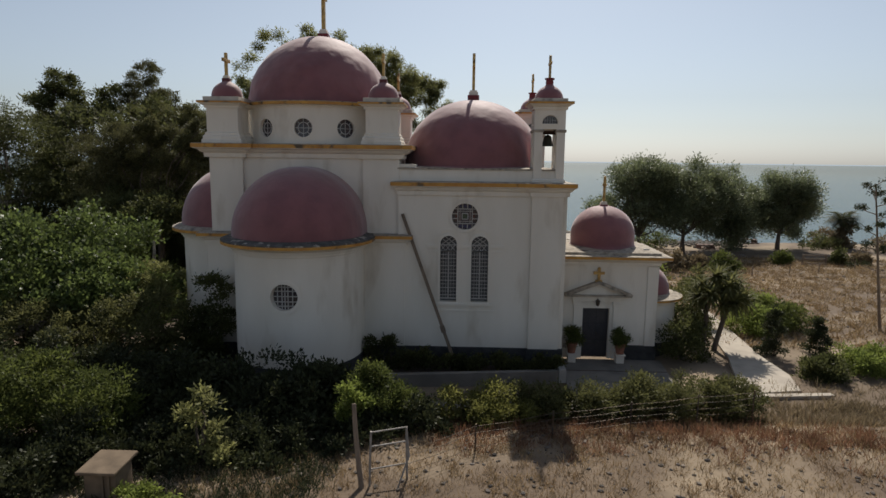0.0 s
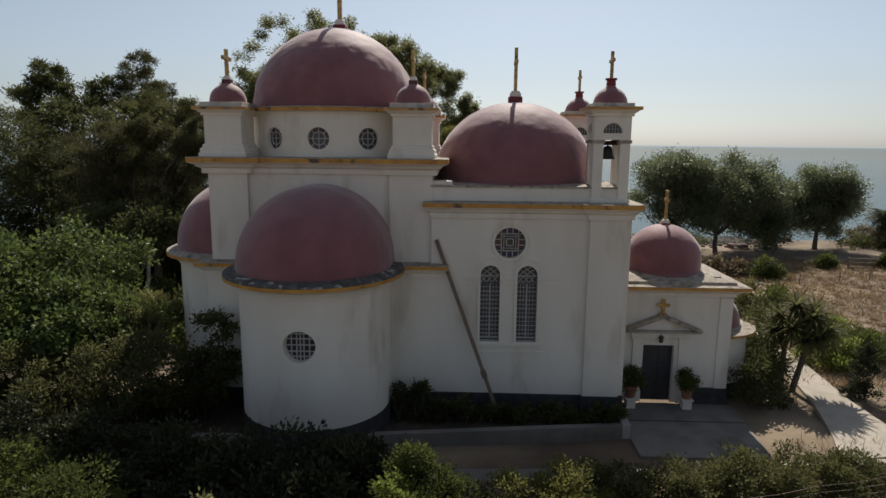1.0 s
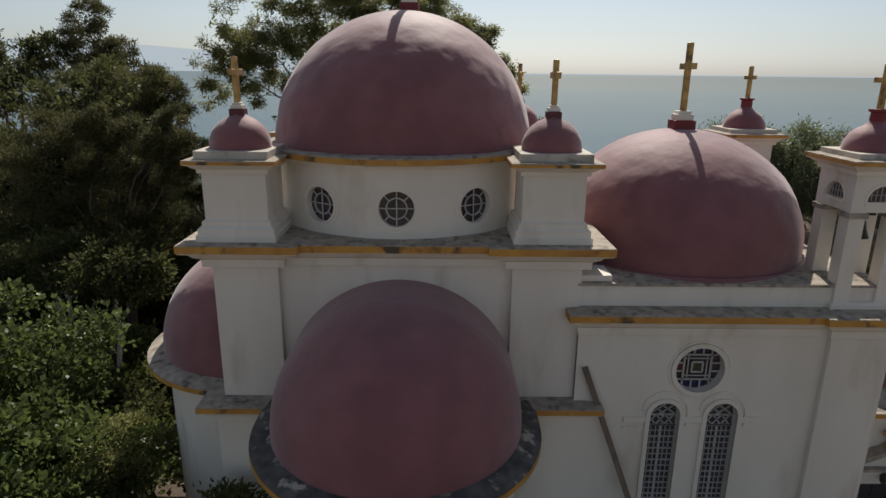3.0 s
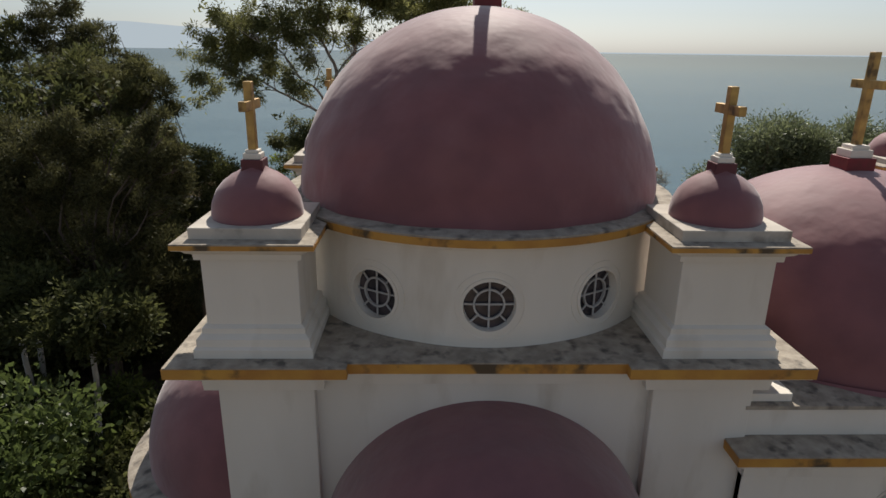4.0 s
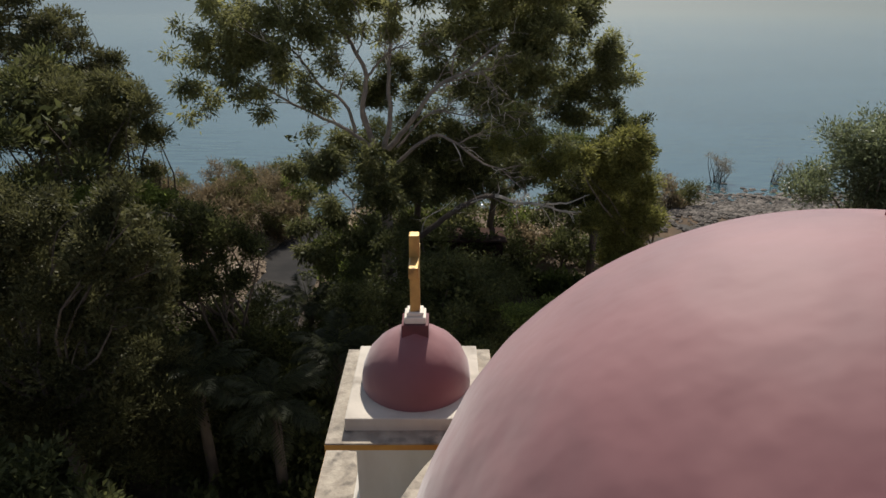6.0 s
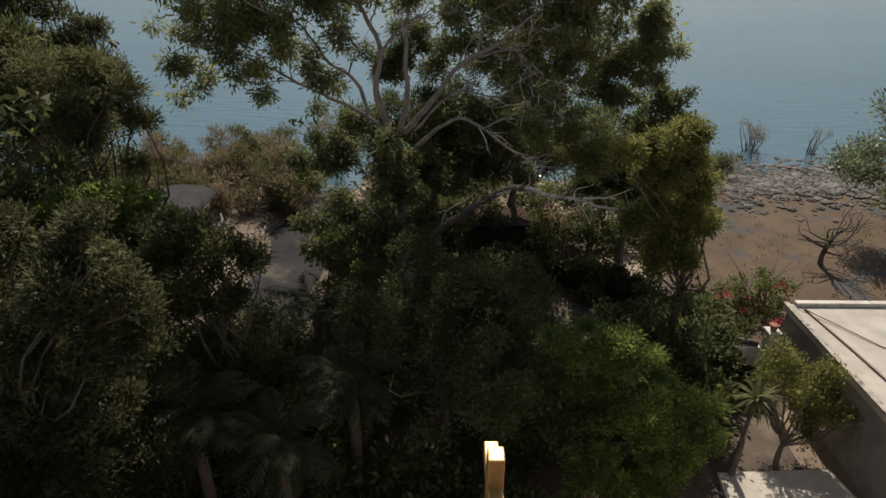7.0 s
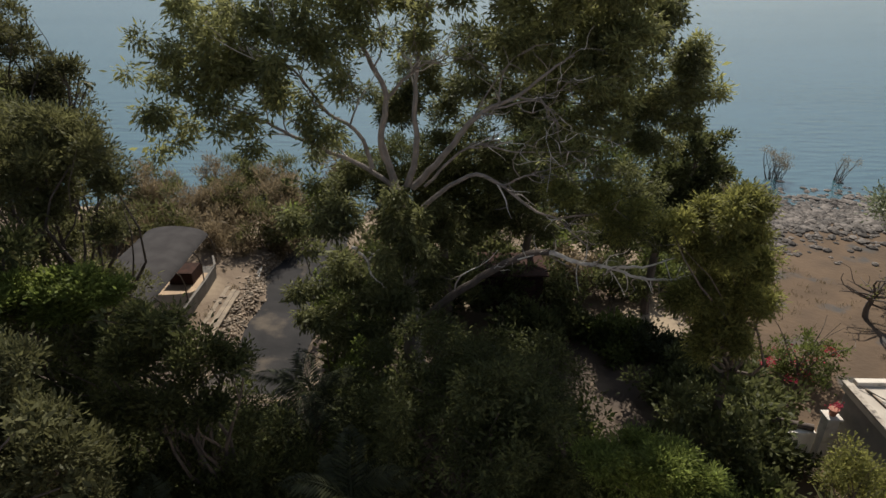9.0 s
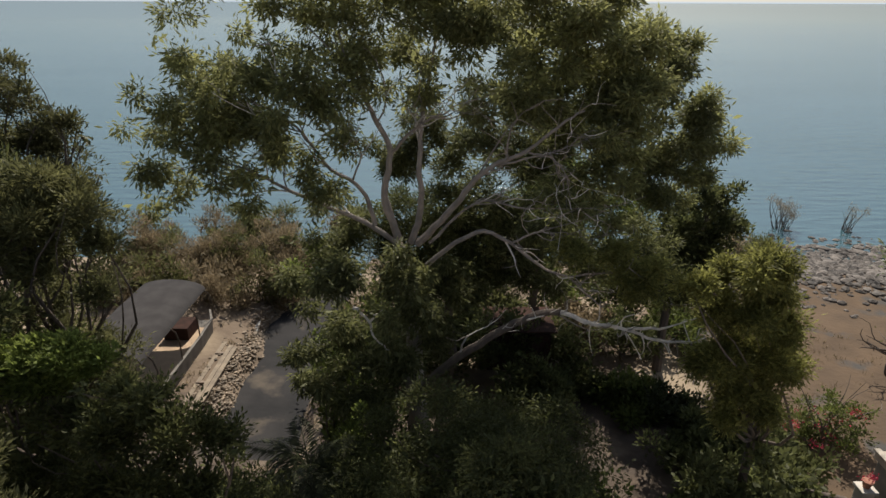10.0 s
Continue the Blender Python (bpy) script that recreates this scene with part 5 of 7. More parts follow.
tree("conifer", (-19.4, 40.8, 0), "tall dense dark pine with tufted needles", 0.22, 5.0, tufts(PINE) + [(-19.6, 41.4, 5.6, 2.4, 2.0, 2.2), (-17.6, 41.2, 4.4, 1.5, 1.6, 1.6), (-22.6, 42.0, 7.4, 2.2, 2.2, 2.8), (-17.4, 42.4, 2.8, 1.9, 1.8, 1.6), (-20.8, 42.6, 3.2, 2.2, 2.0, 1.8)], 7600, 24, 0.12, 0.125, LEAF_PINE, DARKBARK, 17, lump=20, aspect=0.3, up=0.6, twigs=1, core=7)
TALL = [(-27.7, 57.0, 15.8, 1.22), (-28.5, 56.9, 14.4, 1.51), (-26.7, 56.6, 13.9, 1.32), (-30.0, 57.4, 13.1, 1.53), (-27.2, 56.5, 12.1, 1.65), (-25.1, 56.6, 14.3, 0.44), (-25.7, 56.4, 13.5, 0.81), (-24.8, 56.6, 12.9, 0.52), (-24.1, 56.2, 12.8, 0.61), (-23.7, 56.8, 12.4, 0.52), (-24.3, 56.8, 11.5, 0.75), (-23.5, 56.7, 11.8, 0.53), (-23.7, 56.2, 10.6, 0.84), (-23.1, 56.5, 10.5, 0.38), (-23.3, 56.3, 9.6, 0.54), (-24.3, 56.2, 9.2, 0.86), (-25.5, 57.0, 10.6, 0.87), (-25.6, 57.0, 11.9, 0.85)]
tree("conifer", (-26.4, 57.2, 0), "tall dark conifer behind the boat inlet", 0.3, 5.0, tufts(TALL, 1.0) + [(-27.4, 57.4, 9.4, 2.2, 1.8, 2.4), (-25.4, 57.2, 7.0, 2.0, 1.7, 2.2), (-28.6, 57.4, 6.4, 2.2, 1.8, 2.4)], 2400, 24, 0.18, 0.15, LEAF_PINE, DARKBARK, 29, lump=22, aspect=0.3, up=0.5, twigs=1)
LEFT_PEAK = [(-34.2, 53.9, 14.6, 1.25), (-35.3, 54.1, 13.0, 1.72), (-33.8, 54.5, 12.8, 1.59), (-30.1, 54.0, 14.1, 1.25), (-31.2, 54.0, 12.4, 1.8), (-36.5, 54.1, 11.5, 1.27), (-33.0, 53.6, 10.6, 1.8), (-35.7, 54.0, 9.2, 1.6), (-34.1, 54.2, 7.4, 1.84)]
tree("tree", (-34.6, 54.4, 0), "dark round-topped tree behind the garden", 0.3, 5.0, tufts(LEFT_PEAK) + [(-35, 54, 6.0, 2.4, 2.0, 2.2), (-32, 54, 5.0, 2.2, 2.0, 2.0)], 2000, 22, 0.22, 0.2, LEAF_DARK, DARKBARK, 229, lump=18, aspect=0.4, twigs=1)
OLIVE = [(-25.5, 50.0, 12.1, 0.96), (-24.2, 50.2, 11.9, 1.21), (-22.6, 50.2, 11.4, 1.34), (-20.8, 49.6, 11.9, 0.95), (-20.1, 49.4, 11.3, 0.9), (-19.8, 49.8, 10.3, 0.64), (-21.6, 49.7, 10.3, 1.22), (-24.0, 50.4, 10.2, 1.25), (-25.8, 50.2, 10.4, 1.23), (-21.0, 49.8, 11.7, 0.68), (-20.9, 50.2, 10.9, 0.63), (-21.9, 50.2, 10.6, 0.72), (-20.7, 50.3, 10.2, 0.65), (-19.4, 49.7, 10.4, 0.34), (-21.2, 49.7, 9.9, 0.71), (-20.1, 49.6, 9.3, 0.67), (-19.7, 49.7, 8.7, 0.45), (-21.7, 50.2, 8.2, 0.76), (-20.1, 49.6, 7.6, 0.63), (-19.9, 50.0, 7.0, 0.37), (-21.2, 49.7, 7.0, 0.67)]
tree("conifer", (-22.4, 50.6, 0), "olive-green casuarina beside the boat inlet", 0.26, 4.0, tufts(OLIVE) + [(-22.6, 50.6, 6.6, 1.8, 1.5, 1.5), (-20.8, 50.4, 5.8, 1.3, 1.2, 1.3), (-24.6, 50.6, 6.0, 1.8, 1.5, 1.6), (-22.4, 50.4, 4.0, 2.0, 1.6, 1.6)], 3600, 24, 0.16, 0.14, LEAF_CASUARINA, DARKBARK, 129, lump=20, aspect=0.25, up=0.4, twigs=1)
tree("eucalyptus_tree", (-34, 46, 0), "grey-green eucalyptus behind the garden", 0.4, 5, [(-33.5, 46, 10.2, 2.6, 3, 2.0), (-36, 46, 8, 3, 3, 3), (-31.5, 46, 6.0, 2.4, 2.6, 2.4), (-34, 45, 4, 3, 3, 2)], 1500, 24, 0.24, 0.24, LEAF_DARK, BARK, 23, droop=0.5, aspect=0.24)

INNER = [(-23.0, 46.2, 11.9, 1.45), (-21.4, 46.4, 11.5, 1.25), (-25.0, 46.6, 11.0, 1.47), (-26.9, 46.2, 11.4, 1.25), (-28.5, 46.2, 11.8, 1.17), (-29.2, 46.3, 9.7, 1.47), (-26.9, 46.7, 8.9, 1.7), (-23.6, 46.2, 9.0, 1.68), (-21.3, 46.7, 8.6, 1.48), (-20.1, 46.6, 6.5, 1.27), (-22.9, 46.2, 6.1, 1.69), (-26.1, 46.5, 6.0, 1.71), (-28.7, 46.5, 6.4, 1.7), (-21.4, 46.4, 3.9, 1.71), (-25.2, 46.9, 3.0, 1.95), (-27.9, 46.2, 3.0, 1.71), (-30.1, 46.1, 7.7, 1.48), (-31.3, 46.9, 4.2, 1.73), (-25.6, 51.2, 12.2, 1.61), (-23.9, 51.4, 11.8, 1.39), (-27.8, 51.6, 11.3, 1.63), (-29.9, 51.2, 11.7, 1.39), (-31.7, 51.2, 12.1, 1.29), (-32.5, 51.3, 9.9, 1.63)]
tree("conifer", (-24.6, 49.0, 0), "dense dark conifer filling the grove", 0.24, 4.0, tufts(INNER, 0.9, 1.0), 1300, 20, 0.24, 0.2, LEAF_DARK, DARKBARK, 91, lump=18, aspect=0.32, twigs=1, core=10)

eu = thing("eucalyptus_tree", (-11.0, 54.9, -0.3), "huge old eucalyptus with pale bare limbs", "tree")
part("trunk", limb((-11.0, 54.9, -0.6), (-12.0, 53.4, 10.72), 0.5, 0.08, 0.03, 10, 2, 14)[2], BARK, eu, "pale peeling trunk", True)
DEAD = mat("dead_wood", (0.62, 0.56, 0.49), (0.44, 0.39, 0.33), 3, 0.9, bump=0.01, stretch=(1, 1, 0.4))
BRANCH = mat("limb_bark", (0.29, 0.24, 0.2), (0.17, 0.14, 0.118), 2.5, 0.9, bump=0.012)
# each limb: the way it takes, and its thickness at both ends
LIMBS_LEFT = [([(-11.41, 53.4, 8.85), (-12.38, 53.0, 9.76), (-13.56, 52.6, 10.51), (-15.0, 52.2, 11.32), (-15.92, 52.0, 11.9), (-16.58, 51.8, 12.19)], 0.15, 0.03),
    ([(-12.31, 53.0, 9.84), (-12.67, 52.8, 11.11), (-13.57, 52.6, 11.79), (-14.08, 52.4, 12.63), (-14.72, 52.2, 13.45), (-15.49, 52.0, 13.87)], 0.12, 0.03),
    ([(-11.6, 53.4, 9.26), (-12.02, 53.4, 10.74), (-11.81, 53.5, 12.09), (-12.28, 53.6, 13.28), (-12.74, 53.8, 14.03), (-13.15, 54.0, 14.95), (-13.31, 54.0, 15.69)], 0.19, 0.05),
    ([(-11.81, 53.5, 12.02), (-11.2, 53.2, 12.74), (-10.6, 53.0, 13.23), (-9.99, 52.8, 13.51)], 0.09, 0.03),
    ([(-12.9, 52.7, 11.45), (-12.57, 52.5, 12.32), (-12.84, 52.4, 12.76)], 0.05, 0.02)]
LIMBS_MIDDLE = [([(-11.16, 53.4, 9.06), (-10.82, 53.4, 10.26), (-10.86, 53.4, 11.7), (-10.76, 53.5, 13.13), (-10.57, 53.6, 14.24), (-10.36, 53.7, 15.4)], 0.18, 0.05),
    ([(-10.97, 53.4, 9.02), (-9.98, 53.0, 10.17), (-9.24, 52.6, 11.28), (-8.57, 52.4, 11.99), (-7.54, 52.2, 12.56), (-6.55, 52.0, 13.42), (-6.01, 52.0, 13.73)], 0.19, 0.035),
    ([(-8.44, 52.4, 12.02), (-7.14, 52.0, 12.41), (-6.29, 51.8, 12.76)], 0.06, 0.015),
    ([(-7.54, 52.2, 12.46), (-6.73, 51.9, 12.28), (-6.38, 51.8, 11.74)], 0.05, 0.012),
    ([(-10.54, 53.2, 9.14), (-9.09, 52.6, 10.73), (-7.71, 52.2, 10.72), (-6.35, 52.0, 10.76)], 0.08, 0.02)]
LIMBS_LOW = [([(-10.64, 53.2, 8.32), (-9.07, 52.6, 9.74), (-7.89, 52.4, 9.44), (-6.97, 52.2, 8.75), (-6.08, 52.0, 8.45), (-4.95, 51.8, 7.5)], 0.13, 0.03),
    ([(-7.89, 52.4, 9.48), (-6.96, 52.2, 9.91), (-5.56, 52.0, 9.66)], 0.06, 0.02),
    ([(-6.17, 52.0, 8.45), (-4.63, 51.8, 8.75), (-3.76, 51.6, 8.41)], 0.06, 0.015),
    ([(-11.1, 53.2, 3.05), (-9.75, 52.4, 5.04), (-8.26, 52.0, 6.41), (-7.02, 51.8, 7.25), (-6.3, 51.6, 7.42)], 0.24, 0.14)]
g = random.Random(31)
for i, (way, r0, r1) in enumerate(LIMBS_LEFT + LIMBS_MIDDLE + LIMBS_LOW):
    pts, rs, m = spline(way, r0 * 0.72, r1 * 0.72, 40 + i)
    # the thick low limb takes dark bark: its shade is put into the colour
    lm = part("limb", m, BRANCH if r0 < 0.22 else DARKBARK, eu, "pale bare limb" if r0 < 0.22 else "thick low limb with shade in its bark colour", True)
    n = len(pts) - 1
    for j in range(9 if r0 < 0.16 else 6):
        k = g.randint(n // 3, n)
        d = (pts[k] - pts[k - 2]).normalized()
        w = pts[k] + (d + Vector((g.uniform(-0.9, 0.9), g.uniform(-0.8, 0.4), g.uniform(-0.6, 0.9)))) * g.uniform(0.6, 1.7)
        tw = limb(pts[k], w, min(0.035, rs[k] * 0.6), 0.006, 0.16, 6, 500 + i * 11 + j, 5)
        part("branch", tw[2], DEAD if g.random() < 0.3 else BRANCH, lm, "", True)
        for e in range(2):
            v = tw[0][2 + e * 2] + Vector((g.uniform(-0.8, 0.8), g.uniform(-0.5, 0.3), g.uniform(-0.5, 0.7)))
            part("branch", limb(tw[0][2 + e * 2], v, 0.016, 0.004, 0.16, 5, 900 + i * 23 + j * 2 + e, 5)[2], DEAD if g.random() < 0.35 else BRANCH, lm, "", True)
dpts, rs, m = spline([(-6.3, 51.6, 7.42), (-5.33, 51.2, 7.24), (-4.37, 50.8, 7.26), (-3.43, 50.4, 7.09), (-2.5, 50.2, 7.22), (-1.94, 50.0, 7.63)], 0.085, 0.02, 91)
lm = part("limb", m, DEAD, eu, "long dead bleached limb", True)
part("branch", spline([(-4.37, 50.8, 7.26), (-3.25, 50.6, 7.46), (-2.38, 50.4, 7.97)], 0.06, 0.012, 92)[2], DEAD, lm, "bleached dead branch", True)
g = random.Random(77)
for j in range(30):
    k = g.randint(2, len(dpts) - 1)
    q = dpts[k] + Vector((g.uniform(-0.1, 1.2), g.uniform(-0.6, 0.6), g.uniform(-1.2, 0.6)))
    part("branch", limb(dpts[k], q, min(0.03, rs[k] * 0.6), 0.005, 0.22, 6, 700 + j, 5)[2], DEAD if j % 3 else BRANCH, lm, "bleached dead twig", True)
for way, r0 in (([(-12.8, 50.8, 7.93), (-12.3, 50.8, 7.45), (-12.2, 50.8, 6.85), (-11.72, 50.8, 6.45)], 0.055), ([(-12.3, 50.8, 7.45), (-11.85, 50.8, 7.94)], 0.045)):
    part("snag", spline(way, r0, 0.018, 5, 0.05)[2], DEAD, eu, "bleached dead snag", True)
GUM_LEFT_A = [(-18.2, 51.6, 13.8, 0.61), (-19.0, 52.4, 12.9, 0.51), (-17.7, 52.3, 13.3, 0.75), (-17.7, 51.7, 12.7, 0.63), (-16.6, 52.0, 13.5, 0.79), (-16.9, 51.9, 12.8, 0.63), (-15.7, 52.2, 13.2, 0.75), (-16.0, 52.3, 13.7, 0.67), (-16.1, 51.5, 14.5, 0.63), (-16.9, 51.4, 14.6, 0.47), (-17.7, 52.4, 14.9, 0.46), (-15.5, 51.9, 14.3, 0.56), (-15.2, 52.3, 14.8, 0.73), (-14.4, 51.4, 14.1, 0.55), (-14.3, 51.9, 14.6, 0.64), (-13.8, 52.3, 14.2, 0.74), (-14.7, 51.7, 13.4, 0.48), (-15.7, 52.5, 12.4, 0.6), (-14.7, 52.5, 12.1, 0.69), (-14.8, 51.4, 12.9, 0.48), (-13.0, 51.4, 13.5, 0.48), (-13.8, 52.0, 13.2, 0.41), (-13.1, 52.5, 12.7, 0.51), (-18.8, 51.9, 11.9, 0.42)]
GUM_LEFT_B = [(-18.6, 51.7, 11.1, 0.41), (-18.0, 51.9, 11.6, 0.51), (-16.9, 51.4, 12.0, 0.53), (-16.2, 51.7, 11.8, 0.47), (-19.3, 51.9, 10.9, 0.31), (-18.7, 52.0, 10.5, 0.35), (-15.4, 51.7, 11.5, 0.44), (-15.9, 51.7, 11.1, 0.37), (-13.8, 51.7, 11.5, 0.42), (-13.4, 52.0, 11.3, 0.43)]
GUM_LEFT = GUM_LEFT_A + GUM_LEFT_B
GUM_TOP = [(-16.2, 54.5, 16.4, 0.49), (-16.4, 54.5, 15.8, 0.39), (-14.8, 53.5, 16.5, 0.58), (-15.3, 53.5, 15.7, 0.37), (-14.4, 54.4, 16.0, 0.53), (-13.7, 54.3, 16.3, 0.69), (-12.6, 54.2, 16.3, 0.78), (-11.5, 53.8, 16.3, 0.68), (-14.1, 54.1, 15.2, 0.39), (-12.7, 54.1, 15.2, 0.62), (-12.0, 54.1, 14.9, 0.71), (-13.0, 53.6, 14.6, 0.61), (-12.1, 53.9, 14.2, 0.71), (-11.6, 53.9, 13.7, 0.54), (-12.8, 54.3, 13.6, 0.55), (-11.3, 54.6, 15.4, 0.45), (-15.1, 54.5, 17.1, 0.61), (-13.6, 54.1, 17.3, 0.67), (-12.2, 53.9, 17.3, 0.75)]
GUM_CROWN_A = [(-10.3, 53.1, 16.2, 0.74), (-10.5, 53.6, 15.1, 0.77), (-10.5, 53.3, 14.1, 0.69), (-9.5, 53.7, 15.9, 0.85), (-9.3, 53.7, 14.7, 0.78), (-8.5, 52.8, 15.8, 0.81), (-8.2, 52.7, 14.8, 0.82), (-7.1, 54.0, 15.6, 0.95), (-7.1, 53.1, 14.5, 0.85), (-5.9, 53.1, 15.9, 0.9), (-5.7, 54.3, 14.7, 0.89), (-4.8, 53.5, 15.8, 0.84), (-4.7, 54.0, 14.6, 0.88), (-3.9, 53.5, 15.1, 0.68), (-4.5, 53.7, 13.9, 0.79), (-4.2, 52.9, 13.5, 0.68), (-3.7, 53.7, 14.1, 0.7), (-9.5, 54.1, 13.7, 0.72), (-8.2, 53.5, 13.7, 0.79), (-6.9, 53.9, 13.3, 0.81), (-5.6, 53.8, 13.5, 0.8), (-5.0, 52.8, 12.9, 0.77), (-3.9, 53.9, 12.1, 0.64), (-5.2, 53.6, 11.8, 0.73)]
GUM_CROWN_B = [(-4.4, 53.2, 11.1, 0.72), (-5.9, 52.7, 10.9, 0.8), (-4.3, 54.1, 9.5, 0.78), (-6.2, 53.5, 11.6, 0.73), (-10.9, 53.9, 17.1, 0.75), (-9.3, 54.1, 17.1, 0.85), (-7.9, 53.8, 17.0, 0.83), (-6.3, 54.2, 17.0, 0.85), (-5.3, 53.3, 16.7, 0.65)]
GUM_CROWN = GUM_CROWN_A + GUM_CROWN_B
GUM_RIGHT = [(-2.4, 56.7, 15.6, 0.68), (-1.8, 56.5, 15.2, 0.55), (-1.8, 56.9, 14.7, 0.7), (-2.0, 56.6, 13.7, 0.7), (-2.1, 56.5, 12.7, 0.71), (-0.8, 56.9, 12.9, 0.62), (0.1, 57.5, 13.2, 0.53), (0.3, 57.4, 12.4, 0.53), (0.2, 57.3, 11.5, 0.6), (-0.9, 56.7, 11.7, 0.62), (-1.3, 57.0, 11.4, 0.74), (-0.7, 56.7, 10.6, 0.53), (-2.0, 56.6, 10.8, 0.74), (-1.5, 56.5, 10.0, 0.64), (-2.3, 56.7, 10.2, 0.64), (-3.0, 57.5, 15.8, 0.71)]
GUM_FILL = [(-10.2, 56.1, 14.5, 0.97), (-8.6, 56.6, 13.9, 1.0), (-7.0, 56.5, 13.9, 1.0), (-5.4, 56.4, 13.5, 1.1), (-3.9, 56.1, 13.4, 1.09), (-2.6, 56.7, 14.3, 0.9), (-2.5, 56.7, 11.9, 1.04), (-4.0, 56.4, 11.3, 1.04), (-5.7, 56.4, 12.3, 1.02), (-7.4, 56.1, 12.6, 1.01), (-9.0, 55.9, 12.4, 1.0), (-2.0, 56.3, 13.2, 0.9), (-2.6, 56.5, 10.0, 0.96), (-4.3, 56.0, 9.7, 0.94), (-6.4, 56.7, 10.1, 1.07), (-8.1, 56.1, 10.5, 1.04), (-6.0, 56.1, 15.6, 1.05), (-4.3, 55.9, 15.5, 1.04), (-7.9, 56.9, 15.6, 1.09), (-9.9, 56.6, 16.1, 0.97), (-0.9, 56.8, 12.3, 0.66)]
GUM_IVY = [(-11.2, 51.6, 9.0, 0.46), (-10.9, 51.4, 8.4, 0.49), (-11.3, 51.4, 7.6, 0.54)]
GUM_BACK = [(-10.7, 57.7, 11.4, 1.09), (-9.4, 57.8, 10.5, 1.12), (-8.1, 57.9, 11.6, 0.99), (-6.9, 58.1, 10.9, 1.12), (-5.6, 57.8, 11.4, 1.1), (-8.4, 58.1, 8.5, 1.28), (-6.9, 56.8, 8.5, 1.22), (-5.2, 57.5, 7.5, 1.15), (-10.7, 58.1, 7.5, 0.95), (-9.8, 57.7, 6.6, 1.06), (-14.0, 58.1, 7.5, 1.06), (-14.8, 57.0, 7.4, 0.91), (-15.3, 57.5, 8.4, 0.64), (-13.4, 57.1, 9.0, 0.78), (-12.0, 57.6, 10.5, 0.66), (-7.9, 57.6, 6.7, 1.17), (-6.1, 56.8, 6.5, 1.03), (-3.8, 57.1, 6.9, 1.03), (-2.3, 57.2, 7.4, 1.02), (-0.7, 58.1, 6.3, 0.84), (-11.1, 57.9, 12.2, 0.76), (-13.2, 57.0, 11.3, 0.6)]
GUM_LOW = [(-14.6, 51.3, 9.9, 0.38), (-14.5, 51.3, 8.7, 0.38), (-14.6, 51.0, 7.9, 0.35), (-13.9, 50.8, 7.6, 0.49), (-13.1, 50.5, 8.9, 0.63), (-12.5, 51.2, 9.2, 0.55), (-14.4, 51.0, 6.3, 0.36), (-13.4, 51.3, 6.6, 0.69), (-12.2, 50.9, 8.0, 0.52), (-13.1, 51.3, 4.8, 0.71), (-14.1, 50.8, 5.0, 0.48), (-14.6, 51.3, 4.8, 0.34), (-12.5, 51.2, 5.7, 0.55), (-11.6, 51.8, 8.2, 0.61), (-10.9, 52.0, 7.4, 0.59), (-11.4, 51.8, 6.5, 0.71), (-11.1, 52.0, 5.3, 0.61), (-11.9, 51.8, 8.7, 0.46), (-11.9, 51.8, 4.9, 0.69), (-11.5, 54.7, 6.5, 0.8), (-10.4, 54.6, 4.7, 0.78), (-10.2, 54.9, 6.9, 0.84), (-9.1, 54.5, 6.1, 0.59), (-8.8, 54.8, 0.8, 1.04)]
GUM_CAP = [(-16.0, 53.6, 18.2, 1.04), (-14.7, 54.2, 18.8, 1.19), (-12.8, 54.2, 19.0, 1.04), (-10.4, 54.0, 18.7, 0.95), (-16.8, 53.7, 17.1, 0.85), (-18.3, 54.4, 15.6, 1.21), (-17.6, 54.4, 14.4, 1.06), (-19.1, 54.0, 15.3, 0.72), (-13.7, 53.7, 16.7, 1.42), (-11.3, 53.7, 17.1, 1.42), (-8.4, 53.5, 16.7, 1.41), (-7.1, 54.6, 15.5, 1.25), (-14.8, 54.3, 14.9, 1.35)]
# darker copy for back, inner and low leaves: crown shade in the colour
LEAF_GUM_DARK = leafmat("shaded_gum_leaf", (0.165, 0.168, 0.066), (0.105, 0.11, 0.046), transl=0.5)
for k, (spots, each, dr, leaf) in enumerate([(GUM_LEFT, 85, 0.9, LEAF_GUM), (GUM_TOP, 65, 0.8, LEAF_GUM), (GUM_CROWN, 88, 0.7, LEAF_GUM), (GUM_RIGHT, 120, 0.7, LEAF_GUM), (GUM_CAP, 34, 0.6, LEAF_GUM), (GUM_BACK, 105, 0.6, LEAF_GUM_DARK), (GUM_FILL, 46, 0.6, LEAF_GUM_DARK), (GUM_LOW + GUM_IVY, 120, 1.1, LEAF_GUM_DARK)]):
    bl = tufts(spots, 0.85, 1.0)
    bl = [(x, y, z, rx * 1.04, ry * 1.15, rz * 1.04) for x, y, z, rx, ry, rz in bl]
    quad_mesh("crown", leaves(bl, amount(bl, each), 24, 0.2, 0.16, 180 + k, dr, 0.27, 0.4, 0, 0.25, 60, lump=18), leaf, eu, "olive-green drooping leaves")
quad_mesh("crown", leaves([(-4.0, 51.0, 8.9, 0.75, 0.8, 0.6), (-6.1, 51.4, 9.6, 0.4, 0.5, 0.35), (-4.9, 51.4, 9.6, 0.4, 0.5, 0.35)], 330, 24, 0.13, 0.14, 69, 0.5, 0.28), LEAF_YELLOW, eu, "yellow-green young leaves")
